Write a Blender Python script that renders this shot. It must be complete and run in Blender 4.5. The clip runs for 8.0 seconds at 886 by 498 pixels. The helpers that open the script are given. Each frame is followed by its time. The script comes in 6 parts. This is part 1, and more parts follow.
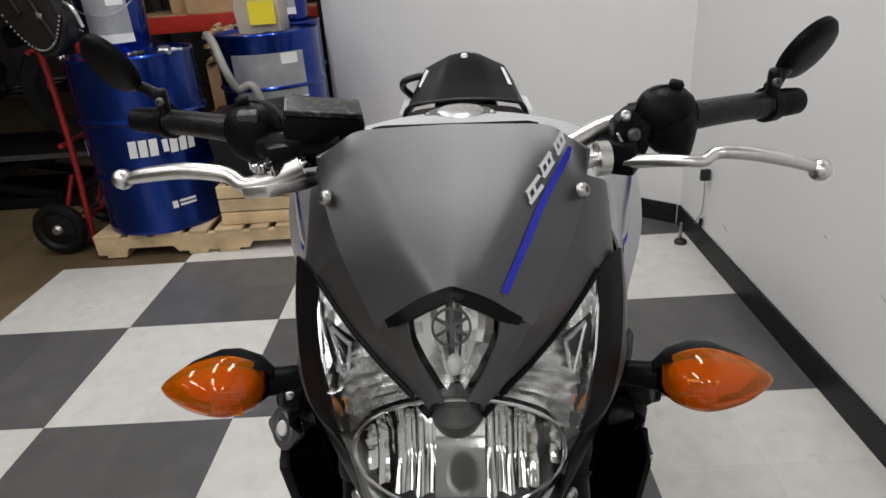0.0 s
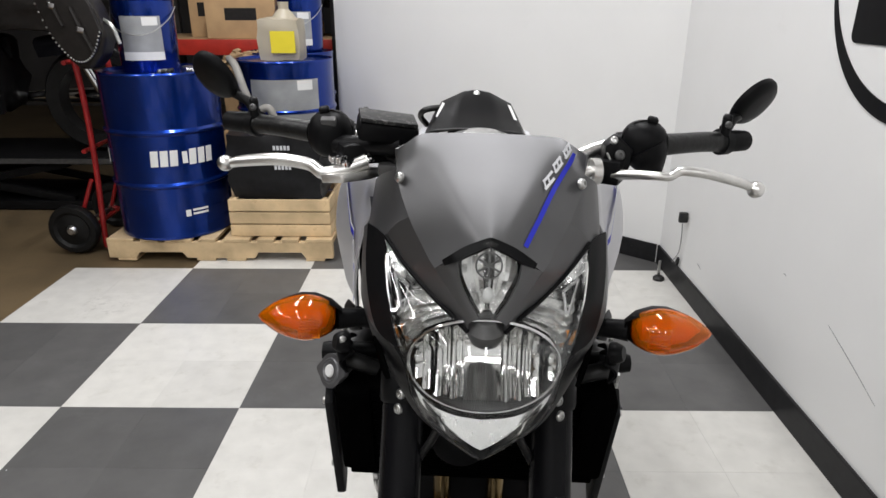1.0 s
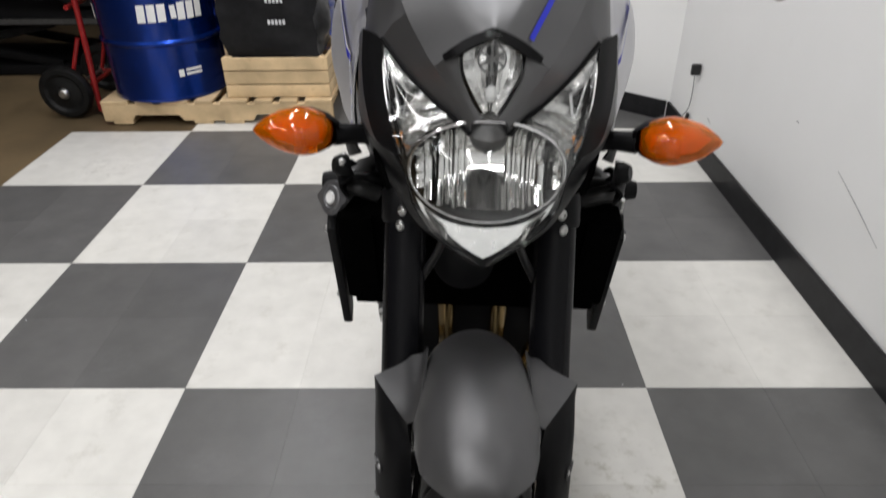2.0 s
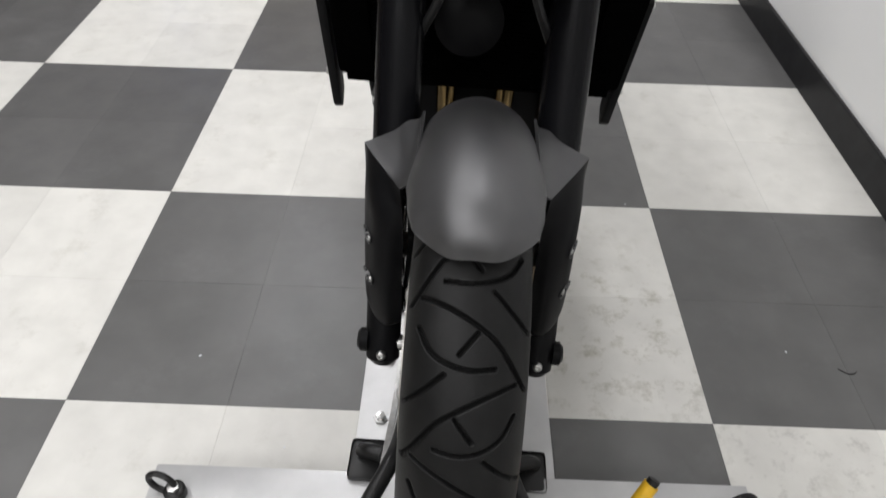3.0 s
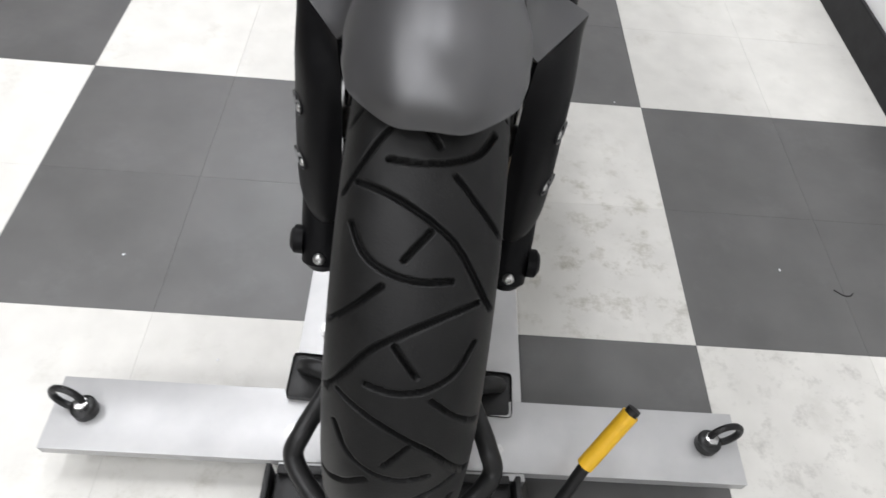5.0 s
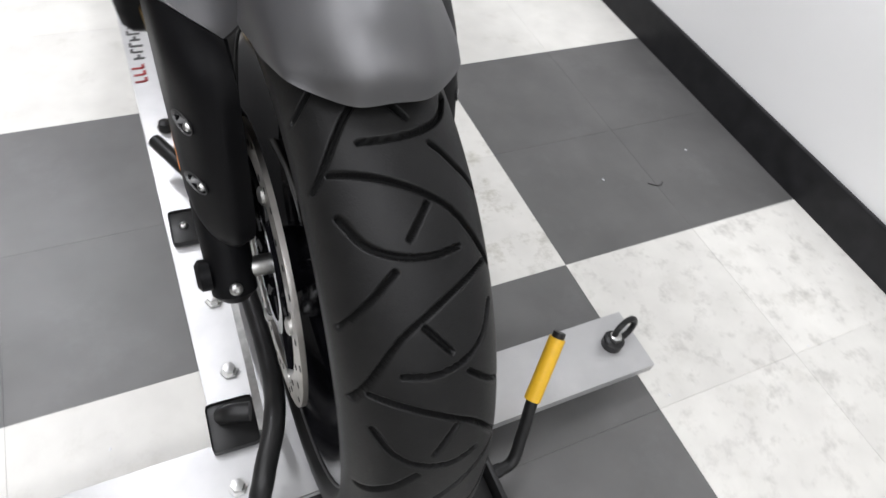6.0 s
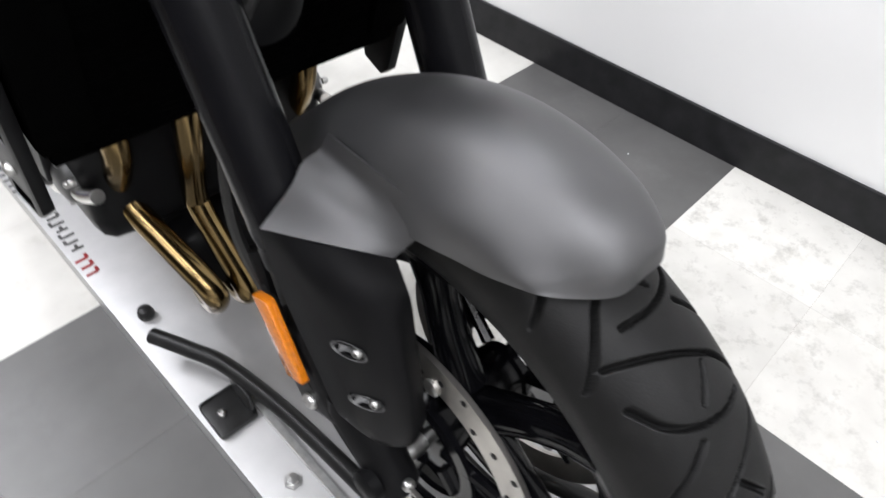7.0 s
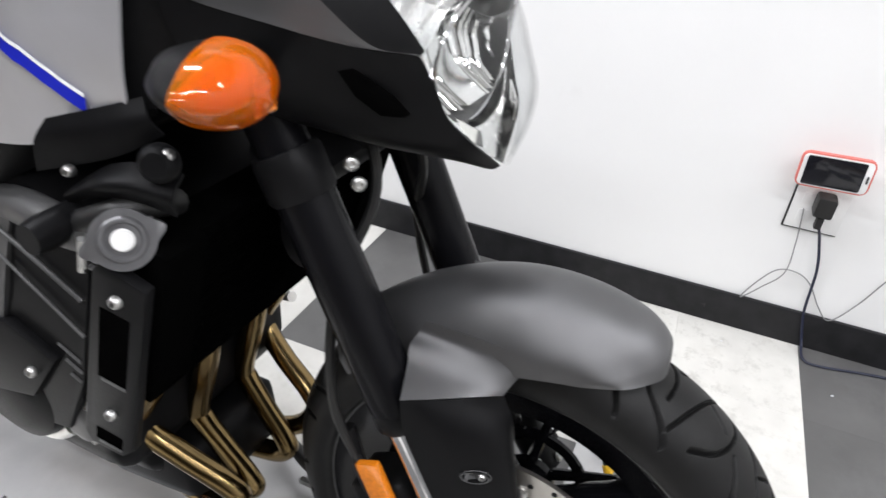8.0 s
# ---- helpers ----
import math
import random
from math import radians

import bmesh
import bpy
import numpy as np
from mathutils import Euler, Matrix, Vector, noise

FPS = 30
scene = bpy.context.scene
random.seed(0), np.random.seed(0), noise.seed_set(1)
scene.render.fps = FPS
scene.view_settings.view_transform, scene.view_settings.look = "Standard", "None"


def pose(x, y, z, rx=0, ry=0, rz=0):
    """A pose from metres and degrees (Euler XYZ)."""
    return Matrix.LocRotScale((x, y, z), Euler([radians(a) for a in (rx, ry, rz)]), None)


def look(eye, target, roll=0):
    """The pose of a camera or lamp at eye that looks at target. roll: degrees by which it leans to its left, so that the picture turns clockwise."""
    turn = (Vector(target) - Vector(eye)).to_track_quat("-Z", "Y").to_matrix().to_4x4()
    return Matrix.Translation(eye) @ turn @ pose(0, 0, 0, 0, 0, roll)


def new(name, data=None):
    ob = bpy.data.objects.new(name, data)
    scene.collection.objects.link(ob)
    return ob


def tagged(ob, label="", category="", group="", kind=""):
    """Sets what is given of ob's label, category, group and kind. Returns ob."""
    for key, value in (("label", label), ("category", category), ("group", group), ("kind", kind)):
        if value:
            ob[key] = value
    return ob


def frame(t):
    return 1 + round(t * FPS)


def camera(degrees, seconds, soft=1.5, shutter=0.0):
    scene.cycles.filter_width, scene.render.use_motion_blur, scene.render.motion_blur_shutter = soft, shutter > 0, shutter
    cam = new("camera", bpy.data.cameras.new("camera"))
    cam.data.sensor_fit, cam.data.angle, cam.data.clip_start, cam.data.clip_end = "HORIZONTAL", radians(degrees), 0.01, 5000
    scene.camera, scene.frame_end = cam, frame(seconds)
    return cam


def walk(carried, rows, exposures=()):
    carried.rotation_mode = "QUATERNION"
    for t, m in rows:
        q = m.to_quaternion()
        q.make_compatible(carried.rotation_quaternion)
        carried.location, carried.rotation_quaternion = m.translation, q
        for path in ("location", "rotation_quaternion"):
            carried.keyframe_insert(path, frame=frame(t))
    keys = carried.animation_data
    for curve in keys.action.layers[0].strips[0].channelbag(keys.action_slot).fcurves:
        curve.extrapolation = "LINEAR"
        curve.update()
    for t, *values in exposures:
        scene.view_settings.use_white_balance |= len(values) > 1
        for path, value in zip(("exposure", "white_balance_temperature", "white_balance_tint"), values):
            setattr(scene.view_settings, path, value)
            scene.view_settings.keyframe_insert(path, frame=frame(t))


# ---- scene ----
cam = camera(68.9, 8.0, shutter=0.3)
PATH = [
    (0, (0.152, -0.408, 1.277), (0.084, 1.413, 0.453), -4.3),
    (0.5, (0.132, -0.491, 1.289), (0.06, 1.366, 0.55), -3.5),
    (1, (0.097, -0.63, 1.294), (0.082, 1.236, 0.576), 0.1),
    (1.2, (0.095, -0.633, 1.293), (0.092, 1.225, 0.553), -0.4),
    (2.3, (0.101, -0.644, 1.167), (0.06, 0.964, -0.022), -0.5),
    (2.5, (0.1, -0.642, 1.135), (0.053, 0.911, -0.124), -0.1),
    (3, (0.099, -0.637, 1.08), (0.087, 0.773, -0.338), 1.7),
    (3.5, (0.098, -0.625, 1.043), (0.095, 0.651, -0.497), 0.4),
    (4, (0.092, -0.605, 1.018), (0.101, 0.606, -0.573), 1.0),
    (4.5, (0.097, -0.579, 0.998), (0.098, 0.595, -0.621), 0.7),
    (5, (0.121, -0.544, 0.948), (0.204, 0.658, -0.649), 7.0),
    (5.2, (0.123, -0.539, 0.92), (0.286, 0.634, -0.693), 10.4),
    (6.3, (-0.066, -0.504, 0.915), (0.782, 0.474, -0.61), 11.4),
    (6.5, (-0.088, -0.444, 0.905), (0.813, 0.497, -0.613), 10.7),
    (7, (-0.149, -0.316, 0.949), (0.862, 0.605, -0.51), 3.4),
    (7.2, (-0.188, -0.29, 0.973), (0.931, 0.618, -0.413), 2.6),
    (7.5, (-0.272, -0.244, 1.025), (1.113, 0.518, -0.2), 2.6),
    (7.9, (-0.382, -0.209, 1.062), (1.191, 0.39, -0.019), 4.8),
    (8, (-0.397, -0.187, 1.067), (1.184, 0.405, -0.004), 4.6),
]
walk(cam, [(t, look(eye, target, roll)) for t, eye, target, roll in PATH], exposures=[(0.0, -0.47, 6550, 12), (0.5, -0.12, 6550, 12), (1.0, -0.02, 6500, 12), (2.5, -0.06, 6500, 12), (3.5, 0.23, 6400, 12), (4.5, 0.38, 6350, 12), (6.5, 0.62, 6280, 13), (7.2, 0.74, 6280, 13), (8.0, 0.70, 6280, 13)])

# ---- light: rows of ceiling tube fixtures over the bay, a dim shop behind ----
world = bpy.data.worlds.new("world")
world.use_nodes = True
scene.world = world
world.node_tree.nodes["Background"].inputs[0].default_value = (0.9, 0.95, 1.0, 1)
world.node_tree.nodes["Background"].inputs[1].default_value = 0.05
CEILING = 3.2
TUBES = [(-2.3, -2.6, 10), (-2.3, -0.9, 15), (-2.3, 0.9, 13), (-0.9, -2.9, 18), (-0.9, -1.2, 15), (-0.9, 0.9, 14), (0.3, -2.9, 17), (0.3, 1.0, 29), (-0.9, 2.7, 35), (-3.6, -1.2, 6)]


def area_lamp(x, y, watts):
    data = bpy.data.lights.new("tube_light", "AREA")
    data.shape, data.size, data.size_y = "RECTANGLE", 0.16, 1.2
    data.energy, data.color = watts, (0.98, 0.99, 1.0)
    ob = new("tube_light", data)
    ob.matrix_world = pose(x, y, CEILING - 0.125)
    return ob


for lx, ly, lw in TUBES:
    area_lamp(lx, ly, lw)


# ---- materials ----
def mat(name, colour, rough=0.5, metal=0.0, vary=0.12, scale=8.0, bump=0.0, bump_scale=120.0, coat=0.0, rough_vary=0.08,
        stain=None, stain_scale=2.5, stain_low=0.55, stain_high=0.75, random=0.0, transmission=0.0, ior=1.45, emission=0.0, spec=0.5, dirt=()):
    m = bpy.data.materials.new(name)
    m.use_nodes = True
    nt = m.node_tree
    n, l = nt.nodes, nt.links
    b = n["Principled BSDF"]
    geo = n.new("ShaderNodeNewGeometry")
    big = n.new("ShaderNodeTexNoise")
    big.inputs["Scale"].default_value, big.inputs["Detail"].default_value = scale, 5
    l.new(geo.outputs["Position"], big.inputs["Vector"])
    ramp = n.new("ShaderNodeMapRange")
    ramp.inputs["From Min"].default_value, ramp.inputs["From Max"].default_value = 0.3, 0.7
    ramp.inputs["To Min"].default_value, ramp.inputs["To Max"].default_value = 1 - vary, 1 + vary
    l.new(big.outputs["Fac"], ramp.inputs["Value"])
    mul = n.new("ShaderNodeMix")
    mul.data_type, mul.blend_type = "RGBA", "MULTIPLY"
    mul.inputs[0].default_value = 1
    mul.inputs[6].default_value = (*colour, 1)
    l.new(ramp.outputs[0], mul.inputs[7])
    out = mul.outputs[2]
    if random:
        info = n.new("ShaderNodeObjectInfo")
        r2 = n.new("ShaderNodeMapRange")
        r2.inputs["To Min"].default_value, r2.inputs["To Max"].default_value = 1 - random, 1 + random
        l.new(info.outputs["Random"], r2.inputs["Value"])
        m2 = n.new("ShaderNodeMix")
        m2.data_type, m2.blend_type = "RGBA", "MULTIPLY"
        m2.inputs[0].default_value = 1
        l.new(out, m2.inputs[6]), l.new(r2.outputs[0], m2.inputs[7])
        out = m2.outputs[2]
    if stain:
        st = n.new("ShaderNodeTexNoise")
        st.inputs["Scale"].default_value, st.inputs["Detail"].default_value, st.inputs["Roughness"].default_value = stain_scale, 8, 0.7
        l.new(geo.outputs["Position"], st.inputs["Vector"])
        sr = n.new("ShaderNodeMapRange")
        sr.inputs["From Min"].default_value, sr.inputs["From Max"].default_value = stain_low, stain_high
        sr.inputs["To Max"].default_value = stain[3]
        l.new(st.outputs["Fac"], sr.inputs["Value"])
        m3 = n.new("ShaderNodeMix")
        m3.data_type = "RGBA"
        m3.inputs[7].default_value = (*stain[:3], 1)
        l.new(sr.outputs[0], m3.inputs[0]), l.new(out, m3.inputs[6])
        out = m3.outputs[2]
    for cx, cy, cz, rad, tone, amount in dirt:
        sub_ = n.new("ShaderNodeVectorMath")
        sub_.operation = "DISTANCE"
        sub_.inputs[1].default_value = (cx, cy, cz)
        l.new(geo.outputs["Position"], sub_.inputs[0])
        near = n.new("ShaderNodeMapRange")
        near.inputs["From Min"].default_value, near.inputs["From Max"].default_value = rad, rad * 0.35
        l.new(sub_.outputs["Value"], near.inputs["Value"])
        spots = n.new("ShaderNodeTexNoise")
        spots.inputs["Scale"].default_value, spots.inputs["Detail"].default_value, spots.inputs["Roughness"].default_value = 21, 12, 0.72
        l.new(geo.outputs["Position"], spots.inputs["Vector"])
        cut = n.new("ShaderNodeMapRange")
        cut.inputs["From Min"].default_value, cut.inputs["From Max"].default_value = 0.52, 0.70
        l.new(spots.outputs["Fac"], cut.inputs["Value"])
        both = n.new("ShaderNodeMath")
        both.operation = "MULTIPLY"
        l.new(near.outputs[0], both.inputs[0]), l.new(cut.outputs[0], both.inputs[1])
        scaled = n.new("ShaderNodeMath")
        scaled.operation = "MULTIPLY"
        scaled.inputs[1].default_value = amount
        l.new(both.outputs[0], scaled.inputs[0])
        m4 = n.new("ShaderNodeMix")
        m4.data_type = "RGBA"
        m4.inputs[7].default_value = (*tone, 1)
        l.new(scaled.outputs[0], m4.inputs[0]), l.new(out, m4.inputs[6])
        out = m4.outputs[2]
    l.new(out, b.inputs["Base Color"])
    rr = n.new("ShaderNodeMapRange")
    rr.inputs["To Min"].default_value, rr.inputs["To Max"].default_value = max(0, rough - rough_vary), min(1, rough + rough_vary)
    fine = n.new("ShaderNodeTexNoise")
    fine.inputs["Scale"].default_value, fine.inputs["Detail"].default_value = bump_scale, 4
    l.new(geo.outputs["Position"], fine.inputs["Vector"])
    l.new(fine.outputs["Fac"], rr.inputs["Value"])
    l.new(rr.outputs[0], b.inputs["Roughness"])
    if bump:
        bp = n.new("ShaderNodeBump")
        bp.inputs["Strength"].default_value, bp.inputs["Distance"].default_value = bump, 0.002
        l.new(fine.outputs["Fac"], bp.inputs["Height"])
        l.new(bp.outputs[0], b.inputs["Normal"])
    b.inputs["Metallic"].default_value = metal
    b.inputs["Coat Weight"].default_value = coat
    b.inputs["Coat Roughness"].default_value = 0.08
    b.inputs["Transmission Weight"].default_value = transmission
    b.inputs["IOR"].default_value = ior
    b.inputs["Specular IOR Level"].default_value = spec
    if emission:
        b.inputs["Emission Color"].default_value = (*colour, 1)
        b.inputs["Emission Strength"].default_value = emission
    return m


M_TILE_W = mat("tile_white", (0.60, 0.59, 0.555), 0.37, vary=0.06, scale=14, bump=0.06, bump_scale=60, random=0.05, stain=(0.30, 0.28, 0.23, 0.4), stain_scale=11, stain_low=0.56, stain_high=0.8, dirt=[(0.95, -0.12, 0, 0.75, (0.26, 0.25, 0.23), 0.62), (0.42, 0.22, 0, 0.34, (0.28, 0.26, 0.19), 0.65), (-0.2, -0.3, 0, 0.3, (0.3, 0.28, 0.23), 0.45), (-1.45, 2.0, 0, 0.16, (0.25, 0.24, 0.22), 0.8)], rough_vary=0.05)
M_TILE_D = mat("tile_dark", (0.098, 0.097, 0.095), 0.38, vary=0.12, scale=9, bump=0.06, bump_scale=60, random=0.07, stain=(0.17, 0.17, 0.17, 0.5), stain_scale=5, stain_low=0.55, stain_high=0.85, rough_vary=0.05)
M_CONCRETE = mat("brown_concrete", (0.125, 0.09, 0.05), 0.4, vary=0.25, scale=3, bump=0.1, stain=(0.05, 0.04, 0.03, 0.7), stain_scale=2, rough_vary=0.05)
M_WALL = mat("wall_paint", (0.78, 0.78, 0.77), 0.6, vary=0.015, scale=3, bump=0.05, bump_scale=220, stain=(0.6, 0.59, 0.57, 0.3), stain_scale=4, stain_low=0.66, stain_high=0.85)
# Near-black so the shop reads as dim; the darkness is put into the colour.
M_SHOP_DIM = mat("shop_dim_tone", (0.05, 0.047, 0.045), 0.7, vary=0.3, scale=2)
M_CEIL = mat("ceiling_paint", (0.52, 0.52, 0.51), 0.8, vary=0.04, scale=2)
M_BASE = mat("baseboard_black", (0.016, 0.016, 0.017), 0.4, vary=0.3, scale=20, stain=(0.1, 0.1, 0.1, 0.5), stain_scale=24, stain_low=0.66, stain_high=0.8, spec=0.2, rough_vary=0.05)
M_MATTE = mat("matte_grey_paint", (0.128, 0.128, 0.131), 0.48, metal=0.85, vary=0.03, scale=30, bump=0.02, bump_scale=900, rough_vary=0.04)
M_DARK = mat("satin_black_plastic", (0.005, 0.005, 0.0055), 0.42, vary=0.15, scale=40, bump=0.05, bump_scale=700, spec=0.11)
M_BLACK = mat("black_metal", (0.0065, 0.0065, 0.007), 0.4, metal=0.0, vary=0.2, scale=25, bump=0.03, bump_scale=300, spec=0.12, rough_vary=0.06)
# Near-zero black: shade between fins and inside slots is put into the colour.
M_SHADE_BLACK = mat("core_shade_black", (0.0015, 0.0015, 0.0015), 0.8, vary=0.2, scale=60, spec=0.0)
M_GLOSS = mat("gloss_black", (0.004, 0.004, 0.005), 0.14, vary=0.1, scale=20, rough_vary=0.03, spec=0.2)
M_FORK = mat("fork_black", (0.005, 0.005, 0.006), 0.26, metal=0.0, vary=0.05, scale=20, spec=0.13, rough_vary=0.02)
M_SILVER = mat("silver_tank_paint", (0.60, 0.60, 0.62), 0.42, metal=0.65, vary=0.03, scale=20, rough_vary=0.03, spec=0.15)
M_BLUE = mat("blue_stripe", (0.010, 0.018, 0.40), 0.35, vary=0.04)
M_LETTER = mat("pale_decal", (0.62, 0.63, 0.65), 0.4, vary=0.05)
M_CHROME = mat("chrome", (0.75, 0.75, 0.76), 0.1, metal=1, vary=0.04, rough_vary=0.05)
M_ALU = mat("polished_aluminium", (0.74, 0.73, 0.71), 0.3, metal=1, vary=0.08, scale=60, rough_vary=0.04)
M_STEEL = mat("zinc_bolt", (0.5, 0.5, 0.49), 0.36, metal=1, vary=0.15, scale=90, rough_vary=0.04)
M_DISC = mat("brake_disc_steel", (0.5, 0.48, 0.45), 0.36, metal=1, vary=0.12, scale=40, rough_vary=0.04)
M_RUBBER = mat("tyre_rubber", (0.0068, 0.0068, 0.0068), 0.48, vary=0.25, scale=30, bump=0.12, bump_scale=700, stain=(0.016, 0.016, 0.015, 0.5), stain_scale=18, stain_low=0.5, stain_high=0.8, spec=0.24)
# Duller rubber on groove faces stands for the shade inside the grooves.
M_GROOVE_SHADE = mat("groove_shade_rubber", (0.008, 0.008, 0.008), 0.8, vary=0.1, scale=30, spec=0.15)
M_GRIP = mat("grip_rubber", (0.011, 0.011, 0.011), 0.34, vary=0.2, scale=80, bump=0.5, bump_scale=110, spec=0.35, rough_vary=0.06)
M_LID = mat("worn_lid", (0.016, 0.016, 0.017), 0.42, vary=0.2, scale=60, stain=(0.22, 0.21, 0.20, 0.6), stain_scale=130, stain_low=0.52, stain_high=0.66, spec=0.3, rough_vary=0.05)
M_GOLD = mat("heat_tinted_header", (0.22, 0.155, 0.07), 0.2, metal=1, vary=0.25, scale=9, rough_vary=0.03)
M_RAIL = mat("silver_powdercoat", (0.42, 0.42, 0.42), 0.36, metal=0.4, vary=0.06, scale=20, bump=0.05, bump_scale=500, stain=(0.25, 0.24, 0.22, 0.5), stain_scale=30, stain_low=0.68, stain_high=0.85)
M_STAND = mat("chock_black_steel", (0.013, 0.013, 0.013), 0.36, vary=0.3, scale=30, stain=(0.12, 0.12, 0.12, 0.5), stain_scale=60, stain_low=0.68, stain_high=0.8, spec=0.3, rough_vary=0.05)
M_YELLOW = mat("yellow_grip", (0.72, 0.42, 0.02), 0.4, vary=0.08, scale=60)
M_ORANGE = mat("amber_lens", (0.97, 0.25, 0.0006), 0.06, vary=0.04, scale=40, transmission=0.75, rough_vary=0.02, spec=0.5)
M_AMBER = mat("amber_inner", (0.95, 0.32, 0.005), 0.3, vary=0.1, scale=60, spec=0.6)
M_REFLECT = mat("amber_reflector", (0.75, 0.22, 0.01), 0.12, vary=0.15, scale=200, coat=0.6)


def pane(name, tint, rough):
    """A thin clear pane: straight through, with a gloss that grows at glancing angles."""
    m = bpy.data.materials.new(name)
    m.use_nodes = True
    n, l = m.node_tree.nodes, m.node_tree.links
    n.remove(n["Principled BSDF"])
    clear, gloss, mix, face, power, ramp = (n.new("ShaderNode" + k) for k in ("BsdfTransparent", "BsdfGlossy", "MixShader", "LayerWeight", "Math", "MapRange"))
    clear.inputs["Color"].default_value = (*tint, 1)
    gloss.inputs["Roughness"].default_value = rough
    face.inputs["Blend"].default_value = 0.5
    power.operation = "POWER"
    power.inputs[1].default_value = 4.0
    ramp.inputs["To Min"].default_value, ramp.inputs["To Max"].default_value = 0.035, 0.7
    l.new(face.outputs["Facing"], power.inputs[0]), l.new(power.outputs[0], ramp.inputs["Value"])
    l.new(ramp.outputs[0], mix.inputs[0]), l.new(clear.outputs[0], mix.inputs[1]), l.new(gloss.outputs[0], mix.inputs[2])
    l.new(mix.outputs[0], n["Material Output"].inputs["Surface"])
    return m


M_GLASS = pane("clear_lens", (0.97, 0.975, 0.975), 0.02)
M_MIRROR = mat("lamp_reflector", (0.86, 0.86, 0.85), 0.09, metal=1, vary=0.03, rough_vary=0.03)
M_SATIN = mat("satin_reflector", (0.92, 0.92, 0.91), 0.26, metal=1, vary=0.03, rough_vary=0.05)
M_PRESS = mat("pressed_grey_metal", (0.14, 0.14, 0.145), 0.36, metal=0.6, vary=0.12, scale=60)
M_CAP = mat("dull_metal", (0.10, 0.10, 0.10), 0.4, metal=0.5, vary=0.2, scale=60)
M_GREYP = mat("grey_plastic", (0.06, 0.06, 0.06), 0.45, vary=0.1, scale=60)
M_DRUM = mat("blue_drum_paint", (0.003, 0.034, 0.27), 0.27, metal=0.85, vary=0.15, scale=6, coat=0.5, stain=(0.01, 0.03, 0.13, 0.5), stain_scale=6, rough_vary=0.01)
M_WHITE = mat("white_print", (0.75, 0.75, 0.74), 0.5, vary=0.04)
M_LABEL = mat("grey_label", (0.34, 0.35, 0.36), 0.4, metal=0.3, vary=0.15, scale=9, rough_vary=0.05)
M_RED = mat("red_paint", (0.26, 0.012, 0.012), 0.38, vary=0.2, scale=12, stain=(0.12, 0.02, 0.02, 0.6), stain_scale=20)
M_BEAM = mat("orange_red_beam", (0.46, 0.030, 0.018), 0.42, vary=0.15, scale=10, stain=(0.15, 0.03, 0.02, 0.5), stain_scale=16)
M_WOOD = mat("pine_board", (0.58, 0.43, 0.25), 0.65, vary=0.25, scale=7, bump=0.3, bump_scale=70, random=0.16, stain=(0.25, 0.14, 0.06, 0.6), stain_scale=14, stain_low=0.6, stain_high=0.75)
M_CARD = mat("cardboard", (0.48, 0.31, 0.16), 0.8, vary=0.1, scale=9, random=0.15)
M_PAPER = mat("kraft_paper", (0.40, 0.27, 0.15), 0.85, vary=0.2, scale=20)
M_JUG = mat("milky_plastic", (0.58, 0.52, 0.40), 0.4, vary=0.05, transmission=0.35, rough_vary=0.05)
M_YLABEL = mat("yellow_label", (0.75, 0.62, 0.03), 0.5, vary=0.05)
M_BAG = mat("black_bag", (0.008, 0.008, 0.009), 0.38, vary=0.3, scale=30, bump=0.3, bump_scale=40, spec=0.3, rough_vary=0.05)
M_LEATHER = mat("black_leather", (0.014, 0.012, 0.011), 0.42, vary=0.25, scale=40, bump=0.3, bump_scale=200, spec=0.3)
M_PHONE = mat("phone_glass", (0.010, 0.010, 0.013), 0.08, vary=0.05)
M_PINK = mat("coral_case", (0.62, 0.16, 0.13), 0.45, vary=0.05)
M_CABLE = mat("cable_black", (0.012, 0.012, 0.012), 0.45, vary=0.1)
M_CABLEB = mat("cable_blue", (0.012, 0.015, 0.035), 0.45, vary=0.1)
M_CABLEG = mat("cable_grey", (0.22, 0.22, 0.22), 0.5, vary=0.1)
M_TUBE = mat("lit_diffuser", (1.0, 0.98, 0.94), 0.5, vary=0.0, emission=6.0)
M_HOSE = mat("grey_hose", (0.25, 0.24, 0.22), 0.5, vary=0.1)


# ---- mesh helpers ----
def part(name, bm, material, parent=None, label="", smooth=True, angle=40.0):
    me = bpy.data.meshes.new(name)
    bmesh.ops.recalc_face_normals(bm, faces=bm.faces)
    if smooth:
        for f in bm.faces:
            f.smooth = True
        for e in bm.edges:
            if len(e.link_faces) == 2 and e.calc_face_angle(0) > radians(angle):
                e.smooth = False
    bm.to_mesh(me)
    bm.free()
    me.materials.append(material)
    ob = new(name, me)
    if parent is not None:
        ob.parent = parent
    if label:
        ob["label"] = label
    return ob


def thing(name, m, label, category, group="", kind=""):
    ob = new(name)
    ob.empty_display_size = 0.05
    ob.matrix_world = m
    return tagged(ob, label, category, group, kind)


def spline(pts, n):
    """n points of a Catmull-Rom curve through pts."""
    p = [np.array(q, float) for q in pts]
    if len(p) == 2:
        return [p[0] + (p[1] - p[0]) * k / (n - 1) for k in range(n)]
    p = [2 * p[0] - p[1]] + p + [2 * p[-1] - p[-2]]
    out = []
    for k in range(n):
        u = k / (n - 1) * (len(p) - 3)
        i = min(int(u), len(p) - 4)
        t = u - i
        a, b, c, d = p[i:i + 4]
        out.append(0.5 * (2 * b + (c - a) * t + (2 * a - 5 * b + 4 * c - d) * t * t + (3 * b - a - 3 * c + d) * t ** 3))
    return out


